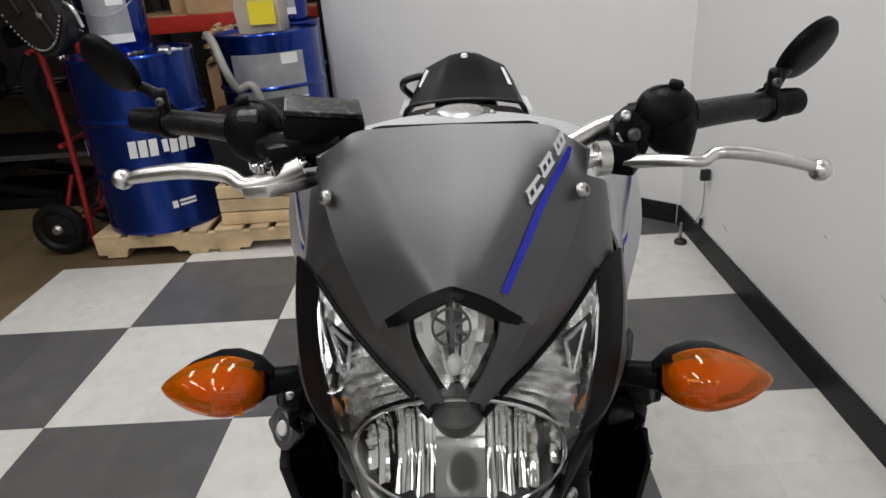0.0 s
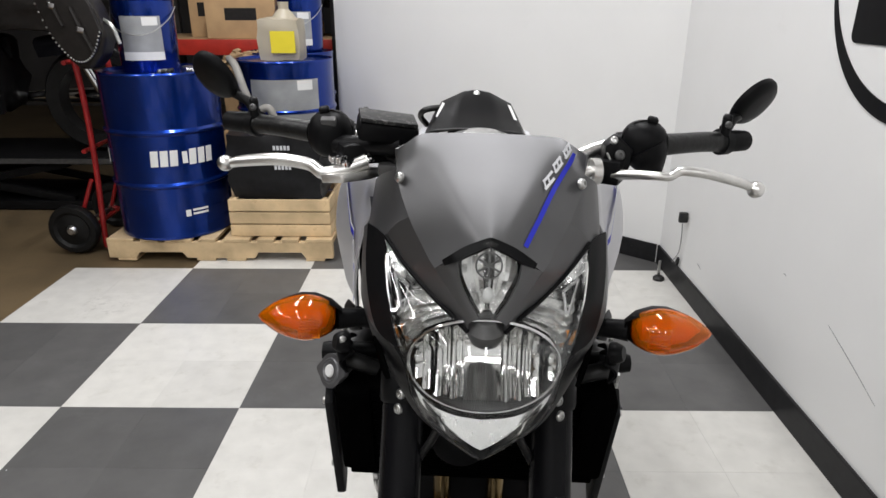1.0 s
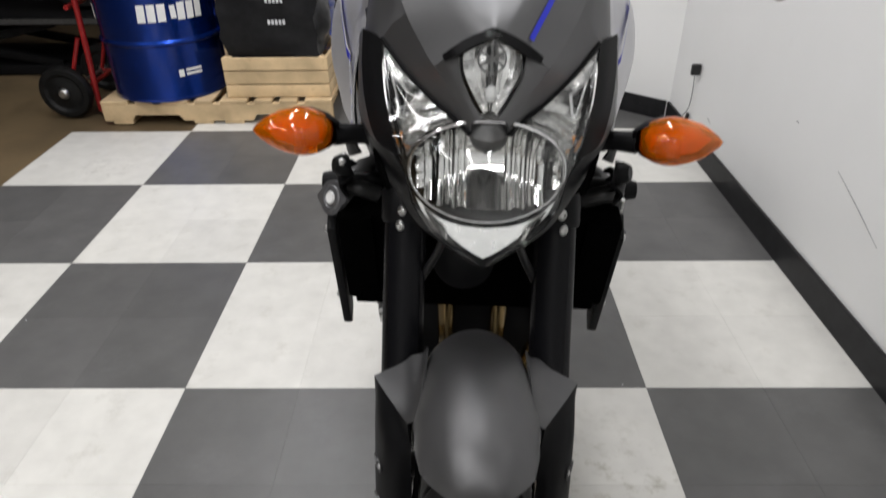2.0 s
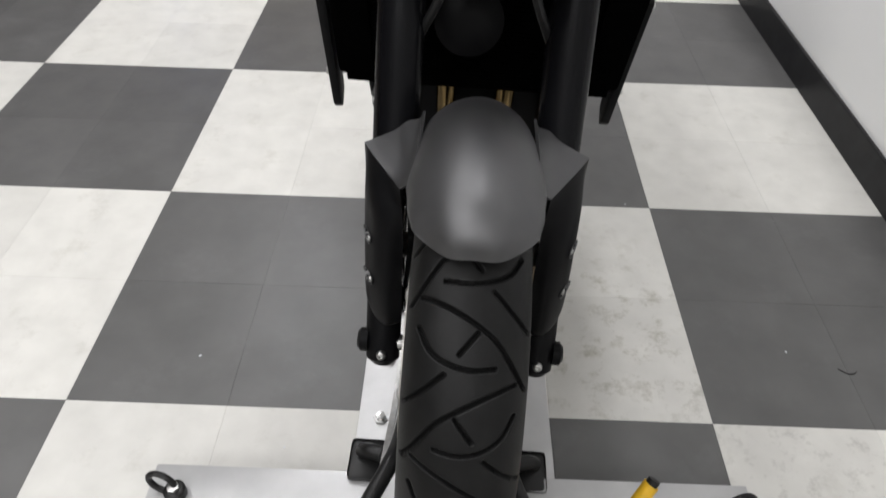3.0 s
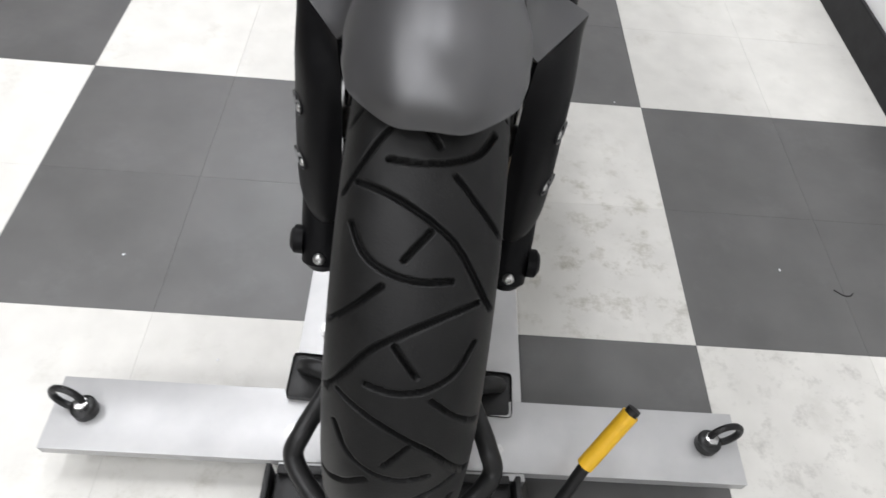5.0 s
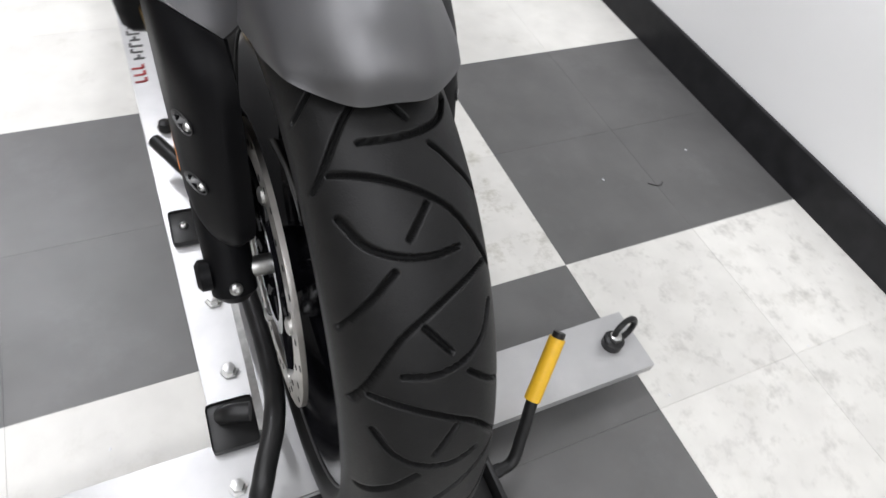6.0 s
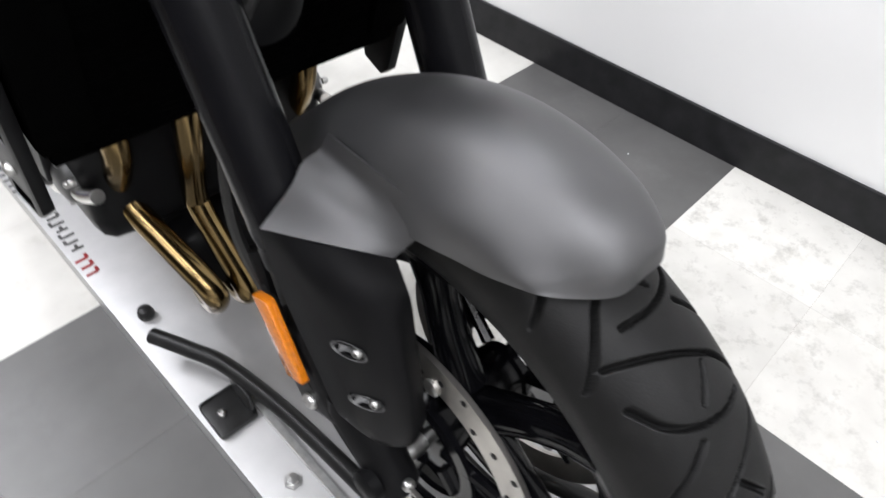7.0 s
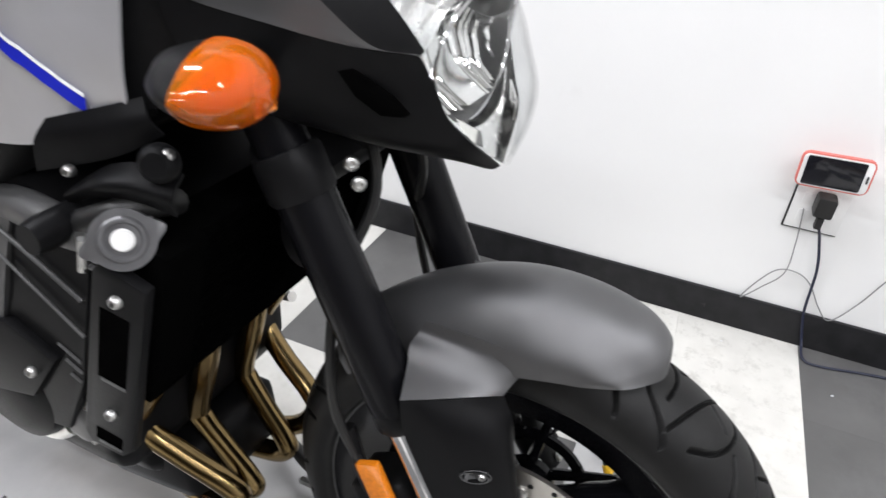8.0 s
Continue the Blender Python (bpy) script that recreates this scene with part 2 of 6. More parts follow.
def box(bm, sx, sy, sz, m=None, bevel=0.0, seg=2):
    r = bmesh.ops.create_cube(bm, size=1.0, matrix=(m or Matrix()) @ Matrix.Diagonal((sx, sy, sz, 1)))
    if bevel:
        es = {e for v in r["verts"] for e in v.link_edges}
        bmesh.ops.bevel(bm, geom=list(es), offset=bevel, segments=seg, affect="EDGES", profile=0.6)
    return bm


def boxm(sx, sy, sz, m=None, bevel=0.0, seg=2):
    return box(bmesh.new(), sx, sy, sz, m, bevel, seg)


def ring(bm, centre, u, v, r, seg):
    return [bm.verts.new(centre + (u * math.cos(2 * math.pi * k / seg) + v * math.sin(2 * math.pi * k / seg)) * r) for k in range(seg)]


def tube(bm, pts, r, seg=12, n=None, caps=True, closed=False):
    """A round bar along a smooth curve; r is one radius or a list spread along it."""
    pts = [Vector(p) for p in (spline(pts, n) if n else pts)]
    rs = r if isinstance(r, (list, tuple)) else [r, r]
    up = None
    rings = []
    for k, p in enumerate(pts):
        a, b = pts[max(k - 1, 0)], pts[min(k + 1, len(pts) - 1)]
        if closed:
            a, b = pts[k - 1], pts[(k + 1) % len(pts)]
        d = (b - a).normalized()
        if up is None:
            up = d.orthogonal().normalized()
        up = (up - d * up.dot(d)).normalized()
        f = k / max(len(pts) - 1, 1) * (len(rs) - 1)
        i = min(int(f), len(rs) - 2)
        rad = rs[i] + (rs[i + 1] - rs[i]) * (f - i)
        rings.append(ring(bm, p, up, d.cross(up), rad, seg))
    pairs = list(zip(rings, rings[1:])) + ([(rings[-1], rings[0])] if closed else [])
    for a, b in pairs:
        for k in range(seg):
            bm.faces.new((a[k], a[(k + 1) % seg], b[(k + 1) % seg], b[k]))
    if caps and not closed:
        bm.faces.new(rings[0][::-1]), bm.faces.new(rings[-1])
    return bm


def tubem(*a, **k):
    return tube(bmesh.new(), *a, **k)


def lathe(bm, profile, m=None, seg=32, closed=False, rim=True):
    """profile of (radius, height) about the z axis of m."""
    m = m or Matrix()
    rows = []
    for r, h in profile:
        rows.append([bm.verts.new(m @ Vector((r * math.cos(2 * math.pi * k / seg), r * math.sin(2 * math.pi * k / seg), h))) for k in range(seg)])
    pairs = list(zip(rows, rows[1:])) + ([(rows[-1], rows[0])] if closed else [])
    for a, b in pairs:
        for k in range(seg):
            bm.faces.new((a[k], a[(k + 1) % seg], b[(k + 1) % seg], b[k]))
    if not closed:
        for row in ([rows[0][::-1]] if rim else []) + [rows[-1]]:
            bm.faces.new(row)
    bmesh.ops.remove_doubles(bm, verts=bm.verts, dist=1e-6)
    return bm


def lathem(*a, **k):
    return lathe(bmesh.new(), *a, **k)


def shell(bm, thick):
    """Gives an open sheet a back side and closed rims."""
    bm.normal_update()
    faces = list(bm.faces)
    edges = [e for e in bm.edges if len(e.link_faces) == 1]
    loops = [(e.verts[0], e.verts[1]) for e in edges]
    back = {v: bm.verts.new(v.co - v.normal * thick) for v in list(bm.verts)}
    for f in faces:
        bm.faces.new([back[v] for v in reversed(f.verts)])
    for a, b in loops:
        bm.faces.new((a, b, back[b], back[a]))


def polyline(pts, n):
    """n points along straight legs between pts."""
    out = []
    for k in range(n):
        u = k / (n - 1) * (len(pts) - 1)
        i = min(int(u), len(pts) - 2)
        out.append(np.array(pts[i], float) * (1 - u + i) + np.array(pts[i + 1], float) * (u - i))
    return out


def surf(rows, nu=24, nv=16, thick=0.003, mirror=False, folded=False, soften=0):
    """A smooth shell through rows of points; mirror doubles rows that run outward from x = 0."""
    if mirror:
        rows = [[(-x, y, z) for x, y, z in r[:0:-1]] + list(r) for r in rows]
    along = [(polyline if folded else spline)(r, nv) for r in rows]
    for _ in range(soften):
        along = [[r[0]] + [(a + 2 * b + c) / 4 for a, b, c in zip(r, r[1:], r[2:])] + [r[-1]] for r in along]
    cols = [spline([a[j] for a in along], nu) for j in range(nv)]
    bm = bmesh.new()
    vs = [[bm.verts.new(Vector(cols[j][i])) for j in range(nv)] for i in range(nu)]
    for i in range(nu - 1):
        for j in range(nv - 1):
            try:
                bm.faces.new((vs[i][j], vs[i][j + 1], vs[i + 1][j + 1], vs[i + 1][j]))
            except ValueError:
                pass
    bmesh.ops.remove_doubles(bm, verts=bm.verts, dist=1e-5)
    bmesh.ops.recalc_face_normals(bm, faces=bm.faces)
    if thick:
        shell(bm, abs(thick))
    return bm


def plate(outline, thick, m=None, bevel=0.0, seg=2):
    """A flat plate with the given (x, y) outline, thick along z of m."""
    bm = bmesh.new()
    lo = [bm.verts.new((x, y, -thick / 2)) for x, y in outline]
    hi = [bm.verts.new((x, y, thick / 2)) for x, y in outline]
    n = len(outline)
    bm.faces.new(lo[::-1]), bm.faces.new(hi)
    for k in range(n):
        bm.faces.new((lo[k], lo[(k + 1) % n], hi[(k + 1) % n], hi[k]))
    if bevel:
        bmesh.ops.bevel(bm, geom=list(bm.edges), offset=bevel, segments=seg, affect="EDGES", profile=0.6)
    if m:
        bmesh.ops.transform(bm, matrix=m, verts=bm.verts)
    return bm


def side_plate(outline_yz, x, thick, bevel=0.0):
    """A plate seen from the side: (y, z) outline at x."""
    return plate(outline_yz, thick, Matrix(((0, 0, 1, x), (1, 0, 0, 0), (0, 1, 0, 0), (0, 0, 0, 1))), bevel)


def bolt(parent, name, place, direction, r=0.006, h=0.005, material=None, label=""):
    """A button-head bolt with a hex socket."""
    q = Vector(direction).to_track_quat("Z", "Y").to_matrix().to_4x4()
    m = Matrix.Translation(place) @ q
    bm = lathem([(0.001, 0), (r, 0), (r, h * 0.4), (r * 0.8, h * 0.85), (r * 0.5, h), (r * 0.42, h), (r * 0.4, h * 0.45), (0.0005, h * 0.4)], m, seg=12)
    return part(name, bm, material or M_STEEL, parent, label)


def blob(rx, ry, rz, m, power=0.75, n=20):
    """A rounded box-like body."""
    bm = bmesh.new()
    bmesh.ops.create_uvsphere(bm, u_segments=n, v_segments=n, radius=1)
    for v in bm.verts:
        p = v.co
        v.co = Vector([math.copysign(abs(c) ** power, c) * r for c, r in zip(p, (rx, ry, rz))])
    bmesh.ops.transform(bm, matrix=m, verts=bm.verts)
    return bm


def jitter(bm, amount, seed):
    """Uneven facets for a pressed reflector."""
    rnd = random.Random(seed)
    for v in bm.verts:
        v.co.y += rnd.uniform(-amount, amount)
    return bm


def zigzag(rows, nu, nv, amount, seed):
    """A reflector of small steps that look by turns up and down."""
    bm = surf(rows, nu, nv, 0)
    rnd = random.Random(seed)
    bm.verts.ensure_lookup_table()
    for i in range(nu):
        for j in range(nv):
            v = bm.verts[min(i * nv + j, len(bm.verts) - 1)]
            v.co.y += amount * (1 if i % 2 else -1) + rnd.uniform(-0.25, 0.25) * amount
    return bm


# ---- structure ----
T = 0.3048
floor_slab = part("floor", boxm(14, 16, 0.2, pose(-3.4, 2.0, -0.106)), M_CONCRETE, None, smooth=False)
tagged(floor_slab, "checkerboard vinyl tile bay on a worn brown concrete shop floor", "floor", kind="structure")
EAST = 1.21
east = part("wall_east", boxm(0.15, 8.6, CEILING, pose(EAST + 0.075, -1.75, CEILING / 2)), M_WALL, None, smooth=False)
tagged(east, "smooth white painted wall with a few scuffs", "wall", kind="structure")
A, B = Vector((EAST, 2.55, 0)), Vector((-0.71, 4.19, 0))
run = (B - A)
ang = math.degrees(math.atan2(run.y, run.x))
mid = (A + B) / 2
wall_mat = pose(mid.x, mid.y, 0, 0, 0, ang)
angled = part("wall_angled", boxm(run.length, 0.12, CEILING, wall_mat @ pose(0, -0.06, CEILING / 2)), M_WALL, None, smooth=False)
tagged(angled, "white painted partition wall standing at an angle to the bay", "wall", kind="structure")
trim = part("trim", boxm(0.035, 0.13, CEILING, wall_mat @ pose(run.length / 2 + 0.018, -0.06, CEILING / 2), 0.003), M_BASE, None, smooth=False)
tagged(trim, "black corner trim on the end of the partition", "trim", kind="structure")
# Added closing walls; the white south one bounces light onto the bike.
for name, sx, sy, x, y, mm in (("wall_west", 0.15, 16, -7.0, 2.0, M_SHOP_DIM), ("wall_south", 14, 0.15, -3.0, -4.3, M_WALL), ("wall_north", 14, 0.15, -3.0, 8.0, M_SHOP_DIM), ("wall_back", 0.15, 5.6, EAST + 0.9, 5.2, M_SHOP_DIM)):
    tagged(part(name, boxm(sx, sy, CEILING, pose(x, y, CEILING / 2)), mm, None, smooth=False), "plain added wall that closes the workshop", "wall", kind="structure")
tagged(part("ceiling", boxm(14.2, 16.2, 0.1, pose(-3.0, 1.0, CEILING + 0.05)), M_CEIL, None, smooth=False), "plain grey workshop ceiling", "ceiling", kind="structure")
bb = part("baseboard", boxm(0.012, 8.6, 0.1, pose(EAST - 0.006, -1.75, 0.05), 0.003), M_BASE, None, smooth=False)
tagged(bb, "black vinyl cove baseboard with scuff marks", "baseboard", kind="structure")
bb2 = part("baseboard", boxm(run.length - 0.01, 0.012, 0.1, wall_mat @ pose(0.01, 0.006, 0.05), 0.003), M_BASE, None, smooth=False)
tagged(bb2, "black vinyl cove baseboard along the angled partition", "baseboard", kind="structure")


def crescent(r_out, r_in, dy, dz, n):
    """Outline of a disc of r_out round the origin less a disc of r_in round (dy, dz)."""
    d = math.hypot(dy, dz)
    aim = math.atan2(dz, dy)
    half_out = math.acos((r_out ** 2 + d ** 2 - r_in ** 2) / (2 * d * r_out))
    half_in = math.acos((r_in ** 2 + d ** 2 - r_out ** 2) / (2 * d * r_in)) if r_in else 0
    out = []
    for k in range(n + 1):
        a = aim + half_out + (2 * math.pi - 2 * half_out) * k / n
        out.append((r_out * math.cos(a), r_out * math.sin(a)))
    for k in range(n - 1, 0, -1):
        a = aim + (math.pi - half_in) + (2 * math.pi - 2 * (math.pi - half_in)) * k / n
        out.append((dy + r_in * math.cos(a), dz + r_in * math.sin(a)))
    return out


decal = thing("wall_decal", pose(EAST - 0.002, 0.981, 1.406), "large round black emblem decal on the white wall", "decal")
YZ = Matrix(((0, 0, 1, 0), (1, 0, 0, 0), (0, 1, 0, 0), (0, 0, 0, 1)))
part("crescent_band", plate(crescent(0.405, 0.418, -0.009, 0.057, 64), 0.003, YZ), M_DARK, decal, smooth=False)
panel = [(0.248 + 0.024 * math.cos(radians(a)), -0.194 + 0.024 * math.sin(radians(a))) for a in range(360, 265, -10)]
part("centre_bar", plate(panel + [(-0.27, -0.218), (-0.29, -0.19), (-0.29, -0.02), (0.272, -0.02)], 0.003, YZ), M_DARK, decal, smooth=False)

for lx, ly, lw in TUBES:
    fx = thing("ceiling_light", pose(lx, ly, CEILING), "white ceiling fixture with a lit tube diffuser", "light", "ceiling tube lights")
    part("housing", boxm(0.24, 1.3, 0.07, pose(0, 0, -0.035), 0.008), M_WALL, fx, smooth=False)
    part("diffuser", boxm(0.17, 1.22, 0.045, pose(0, 0, -0.0925), 0.012), M_TUBE, fx)


for k, (ya, za, yb, zb) in enumerate(((1.06, 0.410, 0.80, 0.310), (2.05, 0.20, 2.0, 0.19), (1.35, 0.45, 1.33, 0.45))):
    tagged(part("scuff_mark", tubem([(EAST - 0.0003, ya, za), (EAST - 0.0003, (ya + yb) / 2, (za + zb) / 2 + 0.003), (EAST - 0.0003, yb, zb)], [0.0006, 0.0016, 0.0006], 6, 8), M_CABLEG), "thin grey scuff on the wall paint", "scuff mark", kind="structure")

# ---- things on the back wall side: outlets, bracket, phone ----
def wall_outlet(y, z, rot, label):
    ob = thing("wall_outlet", pose(EAST, y, z), label, "outlet")
    part("back_plate", boxm(0.004, 0.121, 0.120, pose(-0.002, 0.002, -0.002), 0.001), M_CABLE, ob, "black plate showing round the cover plate")
    part("cover_plate", boxm(0.010, 0.116, 0.116, pose(-0.003, 0, 0), 0.002), M_WHITE, ob)
    for dy in (-0.024, 0.024):
        for dz in (-0.022, 0.022):
            part("socket", boxm(0.004, 0.03, 0.03, pose(-0.0075, dy, dz), 0.0015), M_WHITE, ob)
    for dy in (-0.048, 0.048):
        bolt(ob, "screw", (-0.006, dy, 0.045), (-1, 0, 0), 0.003, 0.002)
        bolt(ob, "screw", (-0.006, dy, -0.045), (-1, 0, 0), 0.003, 0.002)
    return ob


wall_outlet(-0.525, 0.387, 0, "white double wall socket with a charger plugged in")
phone = thing("phone", pose(EAST - 0.05, -0.518, 0.499, 0, 0, 0), "phone in a coral case resting sideways on a plug", "phone")
def rounded(w, h, r):
    return [(sy * (w / 2 - r) + r * math.cos(a), sz * (h / 2 - r) + r * math.sin(a)) for sy, sz, a0 in ((1, 1, 0), (-1, 1, 90), (-1, -1, 180), (1, -1, 270)) for a in [radians(a0 + 18 * k) for k in range(6)]]


TURN = pose(0, 0, 0, -2, 0, 0) @ YZ
part("case", plate(rounded(0.148, 0.082, 0.014), 0.012, TURN, 0.003), M_PINK, phone, "coral rubber case")
part("bezel", plate(rounded(0.140, 0.074, 0.010), 0.003, Matrix.Translation((-0.0065, 0, 0)) @ TURN, 0.001), M_WHITE, phone, "white front bezel")
part("screen", plate(rounded(0.118, 0.068, 0.004), 0.002, Matrix.Translation((-0.0085, 0.003, 0)) @ TURN, 0.0005), M_PHONE, phone, "black glass screen")
part("home_key", plate(rounded(0.004, 0.018, 0.0018), 0.002, Matrix.Translation((-0.0085, -0.064, 0)) @ TURN), M_CAP, phone)
chg = thing("charger", pose(EAST - 0.03, -0.53, 0.41), "black plug-in charger with a dark cable", "charger")
part("body", boxm(0.05, 0.042, 0.05, pose(-0.002, 0, 0), 0.008), M_CABLE, chg)
part("plug", boxm(0.022, 0.016, 0.03, pose(-0.012, 0, -0.04), 0.004), M_CABLE, chg)
part("cable", tubem([(-0.012, -0.004, -0.05), (0.012, -0.024, -0.10), (0.015, -0.046, -0.18), (0.015, -0.058, -0.30), (0.008, -0.080, -0.385), (-0.04, -0.088, -0.405), (-0.05, -0.13, -0.406), (-0.02, -0.28, -0.406), (-0.01, -0.5, -0.406)], 0.0034, 8, 60), M_CABLEB, chg, "dark power cable")
tagged(part("thin_cable", tubem([(EAST - 0.014, y, z) for y, z in ((-0.495, 0.384), (-0.508, 0.29), (-0.511, 0.204), (-0.474, 0.148), (-0.435, 0.101), (-0.46, 0.16), (-0.495, 0.208), (-0.54, 0.212), (-0.577, 0.187), (-0.615, 0.130), (-0.65, 0.102), (-0.691, 0.168), (-0.722, 0.246), (-0.75, 0.30))], 0.0016, 6, 90), M_CABLEG), "thin grey cable looped along the wall", "cable")
adp = thing("power_adapter", pose(EAST - 0.025, 2.218, 0.36), "black plug adapter on the wall with a thin cable", "adapter")
part("body", boxm(0.04, 0.026, 0.05, None, 0.008), M_CABLE, adp)
part("cable", tubem([(0, 0, -0.03), (0.004, 0.0, -0.1), (0.006, 0.015, -0.18), (-0.004, 0.05, -0.235), (0.004, 0.07, -0.25)], 0.0022, 6, 24), M_CABLEG, adp)
part("cable_clip", boxm(0.012, 0.018, 0.04, pose(0.012, 0.03, -0.23, 20, 0, 0), 0.003), M_CABLE, adp)
brk = thing("door_stop", pose(1.145, 2.324, 0), "small grey metal floor post with a black rubber foot", "door stop")
part("foot", lathem([(0.002, 0), (0.028, 0), (0.028, 0.012), (0.02, 0.02), (0.002, 0.02)], None, 16), M_CABLE, brk)
part("post", boxm(0.014, 0.006, 0.085, pose(0, 0.01, 0.055), 0.001), M_STEEL, brk)


# ---- drums, pallet and shelf ----
def drum(x, y, z, rot, label, height=0.84, r=0.29):
    ob = thing("oil_drum", pose(x, y, z, 0, 0, rot), label, "drum", "blue steel drums")
    h = height
    prof = [(0.002, 0.012), (r - 0.012, 0.012), (r - 0.008, 0.0), (r, 0.0), (r + 0.003, 0.008), (r, 0.018)]
    for c in (h * 0.34, h * 0.66):
        prof += [(r - 0.001, c - 0.016), (r + 0.004, c - 0.011), (r + 0.011, c - 0.004), (r + 0.011, c + 0.004), (r + 0.004, c + 0.011), (r - 0.001, c + 0.016)]
    prof += [(r, h - 0.018), (r + 0.004, h - 0.008), (r, h), (r - 0.008, h), (r - 0.012, h - 0.014), (0.002, h - 0.014)]
    part("shell", lathem(prof, None, 64), M_DRUM, ob)
    return ob


def wrap(parent, name, r, a0, a1, z0, z1, material, n=10, slant=0.0, label=""):
    """A sticker bent round a drum, angles in degrees from the drum's front."""
    bm = bmesh.new()
    rows = []
    for k in range(n + 1):
        f = k / n
        a = radians(a0 + (a1 - a0) * f - 90)
        rows.append([bm.verts.new((math.cos(a + slant * g) * (r + 0.0025), math.sin(a + slant * g) * (r + 0.0025), z0 + (z1 - z0) * g)) for g in (0, 1)])
    for a, b in zip(rows, rows[1:]):
        bm.faces.new((a[0], b[0], b[1], a[1]))
    return part(name, bm, material, parent, label, smooth=True)


def lumpy(sx, sy, sz, seed, amount, m, cuts=8, rough=2.0):
    bm = bmesh.new()
    bmesh.ops.create_cube(bm, size=1)
    bmesh.ops.subdivide_edges(bm, edges=list(bm.edges), cuts=cuts, use_grid_fill=True)
    for v in bm.verts:
        p = v.co.copy()
        rr = max(abs(p.x), abs(p.y), abs(p.z)) / max(p.length, 1e-6)
        p = p.lerp(p * rr * 1.15, 0.25)
        p += Vector(noise.noise_vector(p * rough * 2 + Vector((seed, 0, 0)))) * amount
        v.co = Vector((p.x * sx, p.y * sy, p.z * sz))
    bmesh.ops.transform(bm, matrix=m, verts=bm.verts)
    return bm


PALLET_Z = 0.125
d1 = drum(-1.405, 2.80, PALLET_Z, 0, "blue steel drum with white printed blocks, standing on a pallet")
for c in range(-1, 7):
    if c in (3,):
        wrap(d1, "print_drop", 0.292, 7 + 9 * c, 9 + 9 * c + 3, 0.40, 0.46, M_WHITE, 3)
    elif c >= 0:
        wrap(d1, "print_block", 0.292, 4 + 9 * c, 4 + 9 * c + 7.2, 0.39, 0.47, M_WHITE, 4, 0.02)
for c in range(2):
    wrap(d1, "print_block", 0.292, -68 + 9 * c, -68 + 9 * c + 7, 0.39, 0.46, M_WHITE, 4)
wrap(d1, "print_badge", 0.292, 30, 35, 0.12, 0.155, M_WHITE, 3)
for k in range(2):
    wrap(d1, "print_line", 0.292, 37, 53, 0.125 + 0.02 * k, 0.137 + 0.02 * k, M_WHITE, 4)
part("bung", lathem([(0.001, 0), (0.035, 0), (0.035, 0.01), (0.022, 0.014), (0.001, 0.014)], pose(0.1, 0.16, 0.826), 16), M_STEEL, d1)
d2 = drum(-0.90, 3.42, 0.13, 0, "blue steel drum with a grey label behind the crate")
wrap(d2, "label_panel", 0.292, -28, 52, 0.50, 0.74, M_LABEL, 14)
wrap(d2, "label_stripe", 0.2925, -20, 52, 0.48, 0.50, M_WHITE, 10)
wrap(d2, "label_tag", 0.2935, 26, 44, 0.68, 0.735, M_WHITE, 5)


def pail(x, y, z, rot, label):
    ob = thing("pail", pose(x, y, z, 0, 0, rot), label, "pail", "blue pails")
    part("shell", lathem([(0.002, 0), (0.138, 0), (0.141, 0.005), (0.15, 0.34), (0.155, 0.345), (0.155, 0.365), (0.148, 0.37), (0.002, 0.362)], None, 40), M_DRUM, ob)
    wrap(ob, "label_panel", 0.1475, -38, 40, 0.10, 0.27, M_LABEL, 12)
    wrap(ob, "label_tag", 0.149, 6, 34, 0.225, 0.265, M_WHITE, 5)
    wrap(ob, "label_stripe", 0.149, -38, 40, 0.06, 0.10, M_WHITE, 8)
    part("bail_wire", tubem([(-0.155, 0, 0.31), (-0.135, -0.1, 0.23), (-0.05, -0.165, 0.185), (0.05, -0.165, 0.19), (0.13, -0.1, 0.25), (0.155, 0, 0.31)], 0.003, 6, 30), M_STEEL, ob)
    return ob


pail(-1.46, 2.86, PALLET_Z + 0.826, 12, "blue pail with a grey label and wire bail on the drum")
tagged(part("plastic_bag", lumpy(0.19, 0.17, 0.07, 5.0, 0.22, pose(-1.45, 2.85, PALLET_Z + 0.826 + 0.40), 10), M_WHITE), "crumpled white plastic bag lying on the pail lid", "bag")
pail(-0.90, 3.95, 0.13 + 0.826, 0, "blue pail with a grey label on the far drum")
tagged(drum(-1.0, 4.02, 0.13, 0, "blue steel drum standing by the partition end"), kind="")


def clutter(x, y, z):
    ob = thing("fittings", pose(x, y, z), "loose metal fittings lying on the drum lid", "fittings")
    rnd = random.Random(4)
    for k in range(9):
        part("fitting", lathem([(0.001, -0.03), (0.009, -0.03), (0.009, 0.0), (0.013, 0.004), (0.013, 0.016), (0.001, 0.018)], pose(rnd.uniform(-0.1, 0.12), rnd.uniform(-0.05, 0.05), 0.013, 90, 0, rnd.uniform(0, 360)), 10), M_STEEL if k % 3 else M_CABLE, ob)
    return ob


clutter(-1.25, 2.70, PALLET_Z + 0.826)


